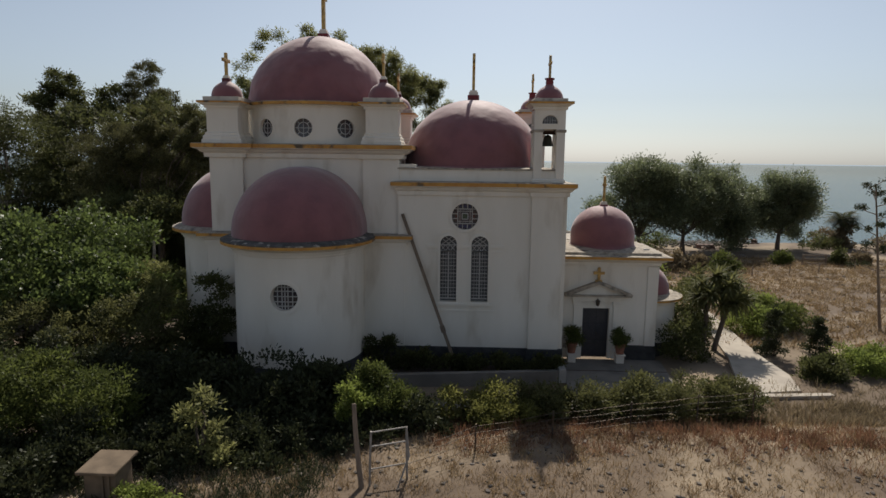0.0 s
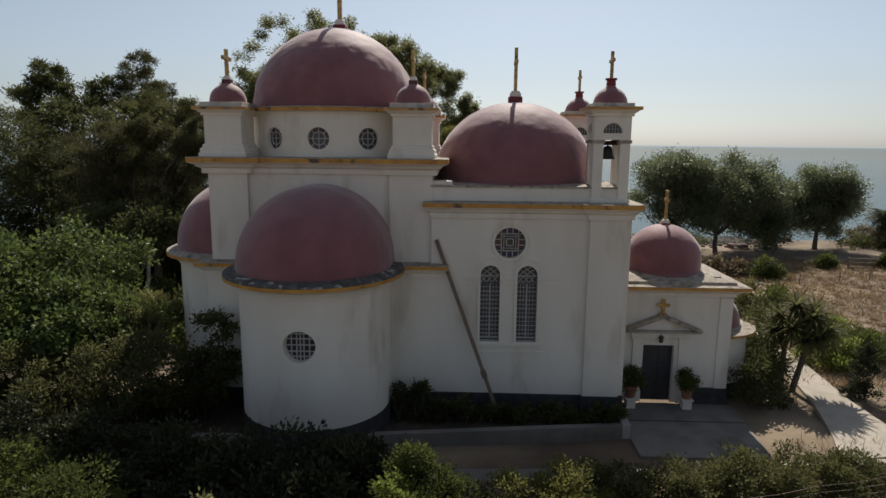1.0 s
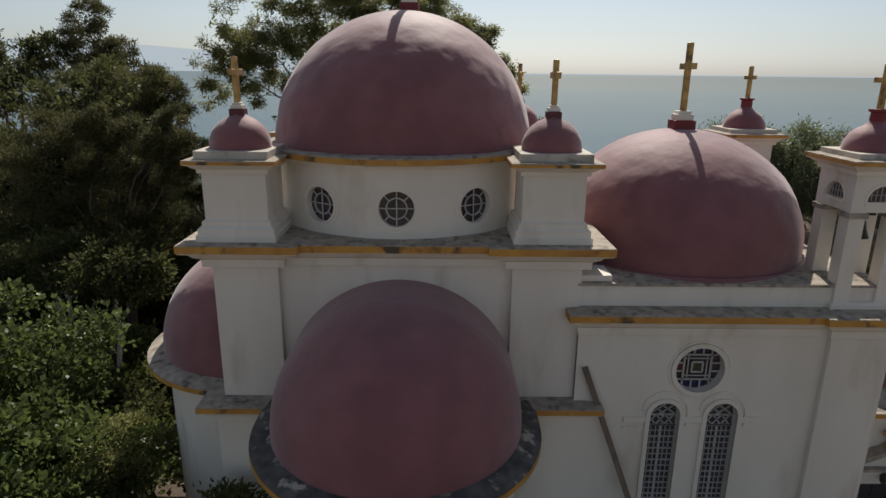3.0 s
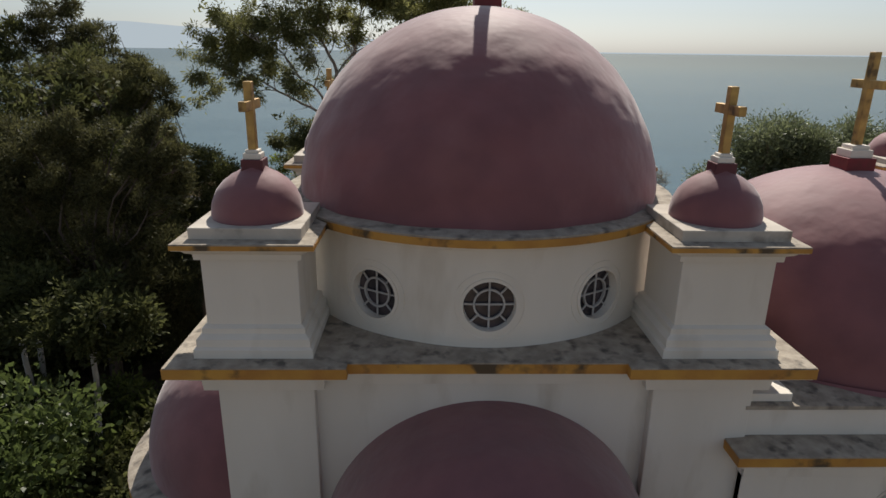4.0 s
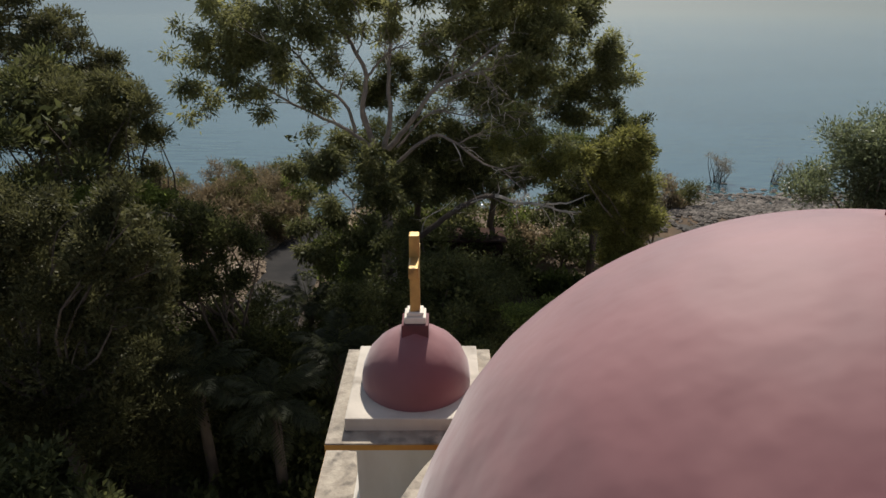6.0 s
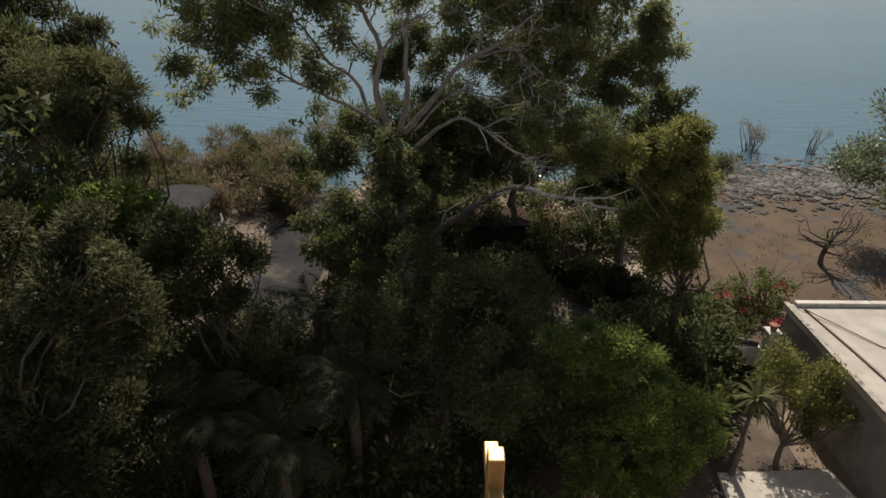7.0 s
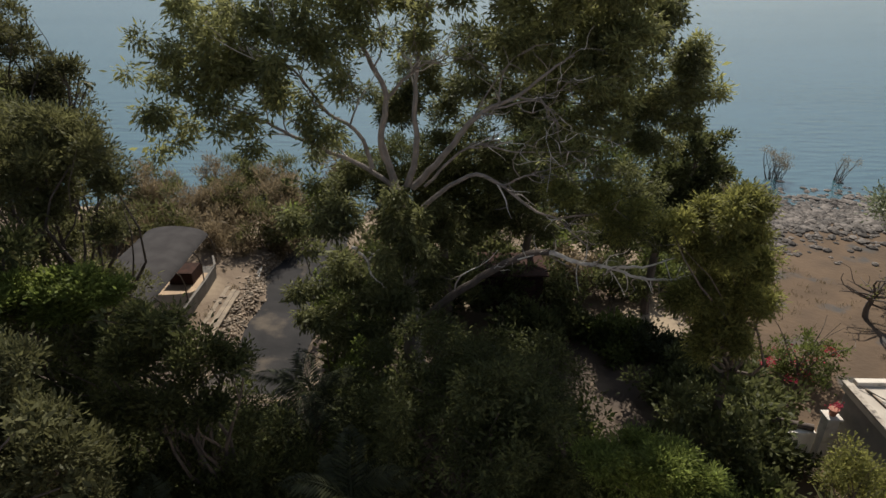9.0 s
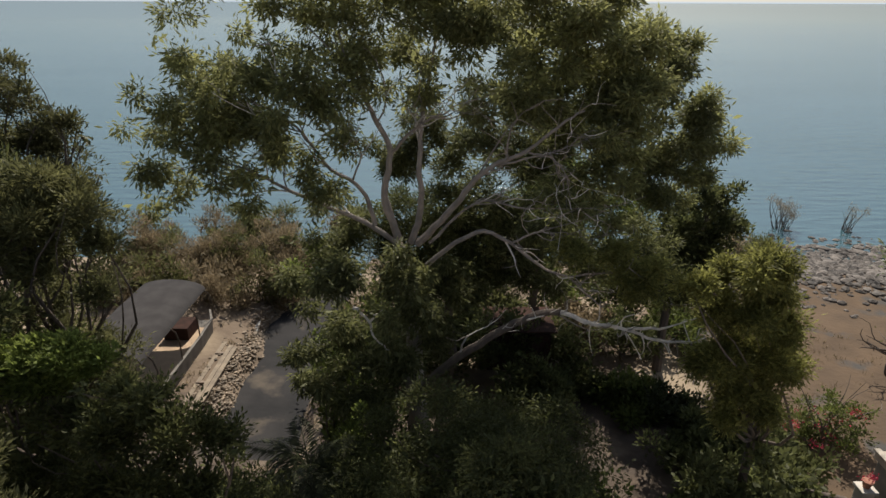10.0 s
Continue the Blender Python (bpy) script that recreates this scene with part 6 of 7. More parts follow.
YELLOW_TREE = [(-1.9, 48.5, 10.3, 0.65), (-2.1, 49.3, 10.0, 0.53), (-1.5, 48.4, 9.5, 0.66), (-2.3, 49.0, 8.9, 0.61), (-1.8, 48.4, 9.1, 0.66), (-1.0, 48.5, 8.8, 0.57), (-2.6, 49.3, 8.9, 0.5), (-3.3, 48.5, 10.0, 0.32), (-1.8, 48.9, 7.7, 0.7), (-0.9, 48.8, 7.5, 0.59), (-0.4, 48.8, 7.3, 0.41), (-2.6, 48.8, 7.4, 0.63), (-1.5, 48.5, 6.7, 0.66), (-1.8, 49.1, 6.5, 0.57), (-1.8, 48.4, 5.8, 0.51), (-1.0, 48.5, 6.1, 0.44), (-0.9, 48.3, 8.4, 0.42), (-3.6, 48.6, 9.8, 0.29)]
tree("tree", (-0.6, 49.4, -0.2), "yellow-green tree with drooping foliage", 0.15, 4.4, tufts(YELLOW_TREE, 0.75, 0.76), 2300, 24, 0.14, 0.14, LEAF_YELLOW, DARKBARK, 19, lump=24, droop=0.5, aspect=0.28, twigs=1)
DARK_TREE = [(1.0, 59.8, 8.8, 0.73), (1.9, 59.7, 8.8, 0.68), (1.8, 60.2, 7.3, 1.01), (0.1, 59.6, 7.5, 0.86), (2.5, 60.0, 7.4, 0.75), (-0.1, 59.9, 6.1, 1.02), (1.3, 59.6, 6.2, 1.13), (-0.9, 60.0, 5.2, 1.04), (-2.3, 59.5, 4.8, 0.9), (0.7, 59.9, 4.6, 1.17)]
tree("tree", (0.4, 60.2, -0.3), "dark dense tree behind the eucalyptus", 0.2, 4.6, tufts(DARK_TREE), 1500, 22, 0.18, 0.16, LEAF_DARK, DARKBARK, 61, twigs=1)
tree("tree", (-9.8, 58.8, -0.3), "dark dense tree behind the trunk", 0.2, 5.2, [(-12.6, 58.6, 8.2, 1.2, 1.2, 1.2), (-10.2, 58.6, 8.6, 1.5, 1.3, 1.2), (-11.4, 58.8, 6.2, 1.6, 1.4, 1.3), (-8.6, 58.6, 6.6, 1.7, 1.4, 1.3), (-6.4, 58.6, 7.4, 1.6, 1.4, 1.1)], 1900, 24, 0.15, 0.15, LEAF_DARK, DARKBARK, 161, aspect=0.3)
tree("tree", (-5.2, 63.4, -0.3), "dark leafy tree shading the shed", 0.2, 4.6, [(-7.4, 63.2, 5.6, 1.7, 1.5, 1.3), (-5.2, 63.4, 6.8, 1.8, 1.6, 1.4), (-3.0, 63.2, 6.2, 1.7, 1.5, 1.3), (-4.2, 63.4, 8.6, 1.6, 1.5, 1.2), (-9.2, 63.4, 5.2, 1.5, 1.4, 1.3), (-1.2, 63.4, 6.6, 1.3, 1.3, 1.2)], 1900, 24, 0.16, 0.16, LEAF_MID, DARKBARK, 162, aspect=0.3)
BRIGHT = [(-5.4, 44.1, 5.5, 0.61), (-4.6, 44.2, 5.7, 0.65), (-4.7, 44.0, 4.9, 0.66), (-4.0, 44.0, 5.2, 0.62), (-6.1, 43.9, 5.8, 0.41), (-3.0, 44.4, 3.8, 0.61), (-5.0, 43.8, 4.2, 0.48), (-2.6, 42.8, 4.4, 0.6), (-3.0, 42.6, 3.9, 0.6), (-4.2, 42.7, 3.9, 0.68), (-3.0, 42.8, 2.7, 0.7), (-2.4, 42.3, 3.8, 0.55), (-4.9, 42.6, 2.4, 0.66), (-3.1, 42.8, 1.7, 0.72), (-1.9, 42.8, 3.7, 0.45), (-4.2, 42.6, 1.7, 0.71), (-5.5, 42.2, 2.1, 0.58)]
tree("tree", (-3.6, 43.6, 0), "bright feathery garden tree", 0.14, 2.4, tufts(BRIGHT, 0.6), 2500, 24, 0.12, 0.15, LEAF_BRIGHT, DARKBARK, 20, lump=20, aspect=0.3, flat=0.5, shell=0.8, up=0.1, twigs=1)
tree("tree", (-9.2, 46, 0), "dark ivy-grown tree under the eucalyptus", 0.2, 2.4, [(-8.4, 45.0, 6.2, 1.5, 1.4, 1.0), (-10.2, 47, 5.6, 1.6, 1.5, 1.2), (-7.4, 46.2, 4.8, 1.6, 1.5, 1.2), (-11.6, 47.5, 4.2, 1.5, 1.5, 1.3), (-9.8, 44.2, 4.4, 1.7, 1.5, 1.3), (-7.6, 48.5, 4.4, 1.6, 1.6, 1.3), (-6.6, 44, 3.6, 1.4, 1.4, 1.2), (-9.6, 50, 3.4, 1.7, 1.5, 1.3), (-8.2, 43.0, 5.0, 1.1, 1.1, 0.8)], 3000, 24, 0.13, 0.13, LEAF_DARK, DARKBARK, 21, droop=0.5, aspect=0.32, lump=18)
FEATHERY = [(-17.4, 44.6, 9.1, 0.41), (-16.6, 44.7, 9.0, 0.51), (-15.9, 44.6, 8.8, 0.54), (-16.9, 44.7, 8.2, 0.59), (-15.7, 44.6, 8.2, 0.66), (-15.0, 44.8, 7.7, 0.51), (-14.4, 44.5, 7.9, 0.29), (-17.5, 44.8, 7.5, 0.47), (-16.2, 44.3, 7.5, 0.59), (-15.2, 44.5, 7.2, 0.47), (-16.9, 44.6, 6.5, 0.62), (-15.6, 44.4, 6.5, 0.54), (-18.0, 44.9, 6.3, 0.49), (-19.1, 45.5, 8.1, 0.51), (-18.3, 45.7, 7.6, 0.52), (-19.9, 45.9, 6.8, 0.6)]
tree("tree", (-15.6, 45.2, 0), "dark feathery tree before the boat inlet", 0.18, 3.6, tufts(FEATHERY) + [(-15.6, 45.6, 4.2, 1.4, 1.2, 1.2), (-17.8, 45.6, 4.2, 1.5, 1.2, 1.2), (-19.6, 46.2, 4.6, 1.5, 1.3, 1.3), (-14.4, 45.4, 3.0, 1.2, 1.1, 1.0), (-16.6, 45.2, 2.6, 1.5, 1.2, 1.1)], 2600, 22, 0.14, 0.14, LEAF_DARK, DARKBARK, 22, aspect=0.35, twigs=1)
LACY = [(-20.3, 45.9, 9.0, 0.5), (-19.7, 46.3, 8.9, 0.57), (-18.8, 46.1, 9.1, 0.47), (-18.1, 46.0, 9.0, 0.34), (-19.2, 46.2, 8.4, 0.48), (-20.2, 46.2, 8.3, 0.48), (-21.1, 46.2, 8.5, 0.48)]
tree("tree", (-21.2, 48.2, 0), "light green lacy tree before the inlet", 0.14, 3.6, tufts(LACY, 0.6), 900, 22, 0.14, 0.14, LEAF_BRIGHT, DARKBARK, 68, flat=0.5, aspect=0.35, twigs=1)
BED_WEST = [(-30.5, 47.5, 2.8, 7.0, LEAF_DARK), (-27.5, 45.0, 2.4, 6.0, LEAF_DARK), (-25.0, 45.6, 2.2, 5.4, LEAF_HEDGE), (-34.5, 52.5, 3.0, 6.6, LEAF_HEDGE), (-26, 46, 2.4, 3.4, LEAF_DARK), (-29, 48.4, 2.6, 3.6, LEAF_DARK), (-32.4, 50, 2.8, 3.6, LEAF_DARK), (-23.6, 44.4, 2.2, 3.0, LEAF_DARK), (-35.5, 48, 2.8, 3.4, LEAF_DARK), (-27, 52, 2.4, 3.4, LEAF_DARK), (-29.4, 55, 2.6, 3.6, LEAF_DARK), (-22.4, 42, 2.2, 2.6, LEAF_DARK), (-17.2, 47.5, 1.9, 2.0, LEAF_DARK), (-17.5, 37, 2.2, 1.6, LEAF_MID), (-16.8, 33.4, 2.0, 1.6, LEAF_DARK), (-19.6, 36.5, 2.0, 1.6, LEAF_DARK), (-23.5, 37.5, 2.2, 2.2, LEAF_DARK), (-19.5, 33, 2.2, 1.8, LEAF_MID), (-24.5, 40.5, 2.2, 2.6, LEAF_DARK), (-28.5, 40, 2.8, 3.0, LEAF_DARK), (-20.5, 46.5, 2.0, 2.6, LEAF_DARK), (-23.5, 48, 2.2, 2.6, LEAF_DARK), (-18.5, 48.6, 1.8, 2.0, LEAF_DARK), (-31, 42, 3.0, 3.0, LEAF_DARK), (-21.5, 35, 2.5, 1.8, LEAF_DARK), (-26, 34, 3.0, 2.4, LEAF_DARK), (-24, 29, 2.4, 2.2, LEAF_MID), (-26, 24, 3.0, 2.2, LEAF_MID), (-21, 22, 2.4, 1.6, LEAF_OLIVE)]
BED_MIDDLE = [(-18.4, 44.8, 1.7, 2.4, LEAF_DARK), (-16.4, 44.2, 1.7, 2.0, LEAF_DARK), (-14.2, 44.0, 1.6, 2.2, LEAF_DARK), (-17.0, 49.4, 1.5, 2.0, LEAF_DARK), (-15.2, 48.8, 1.4, 1.6, LEAF_DARK), (-20.2, 44.2, 1.7, 2.4, LEAF_DARK), (-12.0, 49.0, 1.3, 2.2, LEAF_DARK), (-13.4, 46, 1.8, 2.0, LEAF_DARK), (-15.5, 45.4, 1.9, 1.8, LEAF_DARK), (-12.6, 42.5, 1.9, 1.7, LEAF_DARK), (-9.4, 42.6, 1.9, 1.7, LEAF_DARK), (-15.5, 41, 1.9, 1.4, LEAF_DARK), (-11, 39.6, 2.0, 1.4, LEAF_DARK), (-14, 37.6, 2.0, 1.4, LEAF_DARK), (-15.2, 35.8, 1.8, 1.5, LEAF_DARK), (-13.4, 33.4, 1.4, 1.4, LEAF_MID)]
BED_EAST = [(-0.6, 49.0, 1.3, 3.0, LEAF_DARK), (-2.2, 48.4, 1.4, 2.6, LEAF_DARK), (-3.4, 47.0, 1.5, 2.4, LEAF_DARK), (-1.6, 46.4, 1.3, 2.0, LEAF_MID), (-6.6, 46.0, 1.6, 2.4, LEAF_DARK), (-6.0, 48.4, 1.8, 2.2, LEAF_MID), (-7.4, 40.4, 2.0, 1.6, LEAF_DARK), (-5, 38, 1.8, 1.6, LEAF_MID), (-0.4, 47.6, 0.9, 1.8, LEAF_DARK)]
BED_SHORE = [(-13.2, 50.2, 1.7, 2.6, LEAF_MID), (-8.4, 52, 2.0, 2.2, LEAF_DARK), (-13.6, 54.6, 1.6, 3.2, LEAF_MID), (-6.4, 57.6, 1.6, 1.2, LEAF_DARK), (-4.0, 58.6, 1.3, 0.7, LEAF_DARK), (-8.4, 60.5, 1.8, 2.4, LEAF_DARK), (-11.4, 60.5, 2.0, 2.6, LEAF_DARK), (-2.0, 57.2, 1.2, 0.6, LEAF_MID), (2.4, 53.2, 1.5, 1.2, LEAF_DARK), (1.6, 50.2, 1.2, 1.8, LEAF_DARK), (-9.5, 64, 2.0, 2.0, LEAF_OLIVE), (-12.5, 65, 2.0, 2.4, LEAF_MID), (-14.0, 59, 1.6, 2.6, LEAF_DARK)]
for k, (x, y, r, h, m) in enumerate(BED_WEST + BED_MIDDLE + BED_EAST + BED_SHORE):
    shrub("shrub", (x, y, -0.2), "shaded garden bush among the trees", [(x, y, 0.5 * h, r, r, 0.75 * h), (x + 0.5, y - 0.6, 0.4 * h, r * 0.8, r * 0.8, 0.6 * h)], 210, 14, 0.23, 0.19, m, 200 + k, "shrub", "garden undergrowth")
# the first dark bushes are added where only tree shade lies on soil
BED_LAKE = [(-7.6, 51.2, 1.4, 1.4, LEAF_HEDGE), (-0.4, 56.5, 1.2, 0.6, LEAF_HEDGE), (-0.6, 52.6, 1.5, 1.0, LEAF_DARK), (0.6, 54.6, 1.2, 0.8, LEAF_DARK), (-7.0, 66.0, 2.0, 2.6, LEAF_DARK), (-3.6, 66.2, 2.0, 2.4, LEAF_MID), (-0.6, 65.6, 1.8, 2.4, LEAF_DARK), (-9.6, 66.2, 1.8, 2.4, LEAF_MID), (-4.6, 60.8, 1.4, 1.7, LEAF_DARK), (-1.0, 61.4, 1.5, 1.6, LEAF_DARK), (1.8, 62.4, 1.4, 1.5, LEAF_MID), (-7.4, 63.8, 1.5, 1.5, LEAF_DARK), (2.4, 66.4, 1.6, 2.0, LEAF_OLIVE), (-3.0, 63.0, 1.3, 1.2, LEAF_DRY), (-9.8, 61.4, 1.6, 2.4, LEAF_DARK)]
for k, (x, y, r, h, m) in enumerate(BED_LAKE):
    shrub("shrub", (x, y, -0.4), "lake-side garden bush, a few added to stand for shade", [(x, y, 0.5 * h, r, r * 0.8, 0.75 * h), (x + 0.6, y - 0.4, 0.5 * h, r * 0.7, r * 0.7, 0.6 * h)], 200, 14, 0.2, 0.18, m, 800 + k, "shrub", "bushes on the lake side")
shrub("creeper", (-14.4, 53.2, 0), "bright creeper hanging in the shade", [(-13.9, 52.6, 4.2, 0.6, 0.6, 1.6), (-12.7, 49.6, 3.4, 0.6, 0.5, 1.2), (-15.4, 56.5, 6.6, 1.0, 0.8, 0.7)], 300, 20, 0.13, 0.12, LEAF_BRIGHT, 62, "creeper")
for k, (x, y, h) in enumerate([(-13.9, 48.2, 3.9), (-13.6, 41.6, 4.1), (-12.0, 43.8, 4.3), (-15.9, 42.0, 4.6)]):
    palm((x, y, 0), h, "shaded palm with long arching fronds", 24, 1.0, 10 + k, "garden palms")
g = random.Random(9)
for k in range(46):
    x, y = g.uniform(-33, -19), g.uniform(71, 80)
    if k > 25:
        x, y = g.uniform(-33, -22.2) if k % 4 else g.uniform(-22, -19.5), g.uniform(66.5, 73)
    shrub("tamarisk", (x, y, -0.9), "brownish wispy shore tamarisk", [(x, y, 0.6, 1.1, 1.0, 1.4 + g.random()), (x + 0.6, y, 0.2, 0.8, 0.8, 1.0)], 130, 16, 0.25, 0.2, LEAF_DRY if k % 3 else LEAF_OLIVE, 240 + k, "shrub", "shore tamarisks", aspect=0.16, up=0.9)
for k, (x, y, r, h, m) in enumerate([(9.4, 73.5, 1.6, 2.2, LEAF_DRY), (11.4, 75, 1.5, 1.8, LEAF_OLIVE), (7.0, 72, 1.8, 2.4, LEAF_OLIVE), (4.5, 70, 2.0, 2.2, LEAF_MID), (1.5, 71, 2.2, 1.8, LEAF_DRY), (-4, 72, 2.2, 1.6, LEAF_DRY), (-9, 71, 2.2, 1.8, LEAF_OLIVE), (-13.5, 71, 1.8, 2.4, LEAF_DRY), (20.5, 66.5, 2.0, 2.2, LEAF_MID), (-14.6, 62, 1.3, 1.6, LEAF_OLIVE), (-14.8, 66, 1.2, 1.4, LEAF_DRY)]):
    shrub("shrub", (x, y, -1.0), "wispy bush at the water's edge", [(x, y, h * 0.5 - 0.8, r, r * 0.8, h * 0.8), (x + r * 0.4, y, h * 0.4 - 0.8, r * 0.6, r * 0.6, h * 0.7)], 180, 16, 0.24, 0.18, m, 280 + k, "shrub", "bushes at the water's edge", aspect=0.16, up=0.9, stems=9)

for k, (x, y, h) in enumerate([(17.6, 83.0, 2.6), (18.3, 83.4, 1.9), (23.1, 82.8, 2.2)]):
    bt2 = thing("drowned_bush", (x, y, -1.6), "half-bare bush standing in the lake", "shrub", "bushes in the lake")
    g = random.Random(k + 50)
    ms, tips = [], []
    for i in range(14):
        q = (x + g.gauss(0, 0.45), y + g.gauss(0, 0.4), -1.0 + h * g.uniform(0.5, 1.0))
        tips.append((*q, 0.28, 0.28, 0.34))
        ms.append(limb((x + g.gauss(0, 0.1), y, -1.6), q, 0.035, 0.008, 0.12, 6, 600 + k * 20 + i, 5)[2])
    part("stem", merge(*ms), DARKBARK, bt2, "", True)
    quad_mesh("foliage", leaves(tips, 70 if k < 2 else 36, 16, 0.12, 0.12, 620 + k, 0, 0.2, 0.2, 0, 0.6, 400), LEAF_DRY, bt2)


# ---- small things in front of the church ----
pole = thing("leaning_pole", (0.62, 25.35, 0.15), "long grey plank leaning on the nave wall", "plank")
part("shaft", bar((0.62, 25.4, 0.14), (-1.72, 25.93, 6.5), 0.13, 0.05), WOOD, pole)
part("cleat", bar((0.06, 25.48, 1.66), (-0.04, 25.5, 1.93), 0.2, 0.03), WOOD, pole)
for x in (5.62, 7.72):
    p = thing("potted_plant", (x, 27.1, 0), "leafy plant in a clay pot on a white stand", "potted plant", "pots beside the doorway")
    part("stand", join(box(x - 0.17, x + 0.17, 26.93, 27.27, 0, 0.36, 0.02), box(x - 0.22, x + 0.22, 26.88, 27.32, 0.34, 0.4, 0.015)), PLASTER, p, "white stand")
    part("pot", lathe([(0.13, 0.4), (0.16, 0.42), (0.22, 0.78), (0.25, 0.8), (0.25, 0.86), (0.21, 0.86)], x, 27.1, 24), CLAY, p, "terracotta pot", True)
    quad_mesh("foliage", leaves([(x, 27.1, 1.12, 0.36, 0.34, 0.3)], 110, 16, 0.12, 0.07, 400 + int(x * 10), 0.3, 0.3), LEAF_MID, p)

gate = thing("metal_gate", (-0.9, 14.7, 0.9), "old grey tubular gate in the dry grass", "gate")
for x0, y0, lean in ((-1.36, 14.55, 0.04), (-0.48, 14.85, -0.02)):
    part("upright", tube([(x0, y0, 0.75), (x0 + lean * 0.5, y0 + 0.02, 1.7), (x0 + lean, y0 + 0.04, 2.3)], 0.028, 8), GALVANISED, gate, "", True)
for z in (1.35, 1.92, 2.28):
    part("rail", tube([(-1.34, 14.57, z), (-0.5, 14.87, z + 0.03)], 0.019, 8), GALVANISED, gate, "", True)
part("brace", tube([(-0.5, 14.87, 2.3), (-0.43, 14.8, 1.6), (-0.68, 14.5, 0.9)], 0.022, 8), GALVANISED, gate, "", True)
tagged(part("gate_post", limb((-1.5, 14.4, 0.7), (-1.78, 14.9, 2.85), 0.07, 0.055, 0.02, 6, 3, 9)[2], WOOD, None, "", True), "weathered leaning wooden gate post", "post")
cb = thing("concrete_box", (-7.4, 13.9, 0.85), "weathered brownish concrete meter box", "utility box")
part("body", box(-7.75, -7.0, 13.6, 14.3, 0.6, 1.62, 0.03), BOXSTONE, cb)
part("top", moved(box(-0.46, 0.46, -0.52, 0.52, 0, 0.08, 0.03), Matrix.Translation((-7.38, 13.95, 1.62)) @ Matrix.Rotation(0.05, 4, "X")), BOXSTONE, cb, "worn slab top")
for x in (-7.3, -7.15):
    part("rib", box(x - 0.025, x + 0.025, 13.55, 13.61, 0.65, 1.6, 0.01), BOXSTONE, cb)

fence = thing("wire_fence", (4.5, 17.5, 0.9), "rusty wire fence along the garden edge", "fence")
FP = [(-0.6, 14.9), (1.2, 16.4), (3.4, 17.4), (5.8, 18.2), (8.0, 18.9), (9.9, 19.4)]
for x, y in FP[1:]:
    part("post", tube([(x, y, 0.6), (x + 0.02, y, 1.75)], 0.022, 6), IRON, fence, "", True)
for (x0, y0), (x1, y1) in zip(FP, FP[1:]):
    for z in (1.1, 1.3, 1.5, 1.68):
        part("wire", tube([(x0, y0, z), ((x0 + x1) / 2, (y0 + y1) / 2, z - 0.04), (x1, y1, z)], 0.007, 4), IRON, fence)
for k, (x, y, h) in enumerate([(14.9, 24.6, 0.5), (30.2, 52, 1.0), (27, 50.5, 1.0), (34, 53.5, 1.0), (38, 55, 1.0), (23.6, 49.5, 1.0)]):
    tagged(part("fence_post", limb((x, y, -0.6), (x + 0.05, y, -0.3 + h), 0.05, 0.04, 0.02, 4, k, 7)[2], WOOD, None, "", True), "weathered wooden fence post in dry grass", "post", "posts on the field")

# ---- the field and shore on the right ----
bench = thing("wooden_frame", (32.2, 56.4, -0.5), "grey wooden frame on the dry field", "frame")
for x in (31.2, 33.2):
    part("upright", box(x - 0.06, x + 0.06, 56.3, 56.45, -0.7, 0.75, 0.01), WOOD, bench)
for z in (-0.1, 0.3, 0.65):
    part("rail", box(31.1, 33.3, 56.26, 56.34, z - 0.06, z + 0.06, 0.01), WOOD, bench)
for k, (x, y) in enumerate([(26.4, 66.4), (33.2, 71.6), (43, 74)]):
    pt = thing("picnic_table", (x, y, -0.6), "dark picnic table under the shore trees", "table", "picnic tables")
    part("tabletop", box(x - 0.9, x + 0.9, y - 0.4, y + 0.4, 0.1, 0.17, 0.01), RUST, pt)
    for s in (-1, 1):
        part("seat", box(x - 0.9, x + 0.9, y + s * 0.75 - 0.14, y + s * 0.75 + 0.14, -0.2, -0.14, 0.01), RUST, pt)
        part("leg", box(x + s * 0.7 - 0.05, x + s * 0.7 + 0.05, y - 0.7, y + 0.7, -0.7, 0.1, 0.01), RUST, pt)

# ---- behind the church ----
hs = thing("house", (8.5, 45.5, -0.3), "flat-roofed concrete house beside the garden", "house")
# wall takes the darker paving tone: shade of the tree put into its colour
part("wall", box(4.25, 13.0, 40.6, 50.4, -0.5, 2.75, 0.02), DARK_PAVING, hs, "plastered wall with tree shade in its dark colour")
part("roof", box(4.15, 13.1, 40.5, 50.5, 2.75, 3.0, 0.02), PAVING, hs, "pale worn concrete roof")
part("parapet", box(4.5, 13.1, 50.3, 50.55, 3.0, 3.16, 0.02), STAINED, hs)
part("roof_edge", box(4.1, 4.32, 40.5, 50.55, 3.0, 3.08, 0.015), LEDGE, hs)
part("pipe", tube([(4.7, 50.1, 3.04), (5.0, 47.5, 3.05), (5.3, 44.0, 3.05), (5.4, 41, 3.05)], 0.04, 8), IRON, hs, "", True)
part("cable", tube([(4.5, 50.2, 3.1), (6.2, 47.6, 3.03), (7.8, 47.0, 3.03), (9, 45, 3.03)], 0.02, 6), IRON, hs, "", True)
part("window", box(4.2, 4.27, 46.2, 47.3, 1.0, 2.1, 0.01), GLASS, hs, "dark window")
tagged(part("gate_pillar", join(box(3.1, 3.5, 49.2, 49.6, -0.4, 2.4, 0.02), box(3.04, 3.56, 49.14, 49.66, 2.4, 2.5, 0.02)), STAINED), "weathered white garden gate pillar", "pillar")
tagged(part("garden_wall", box(1.6, 3.08, 49.5, 49.75, -0.4, 1.6, 0.02), PLASTER), "low white garden wall", "wall")
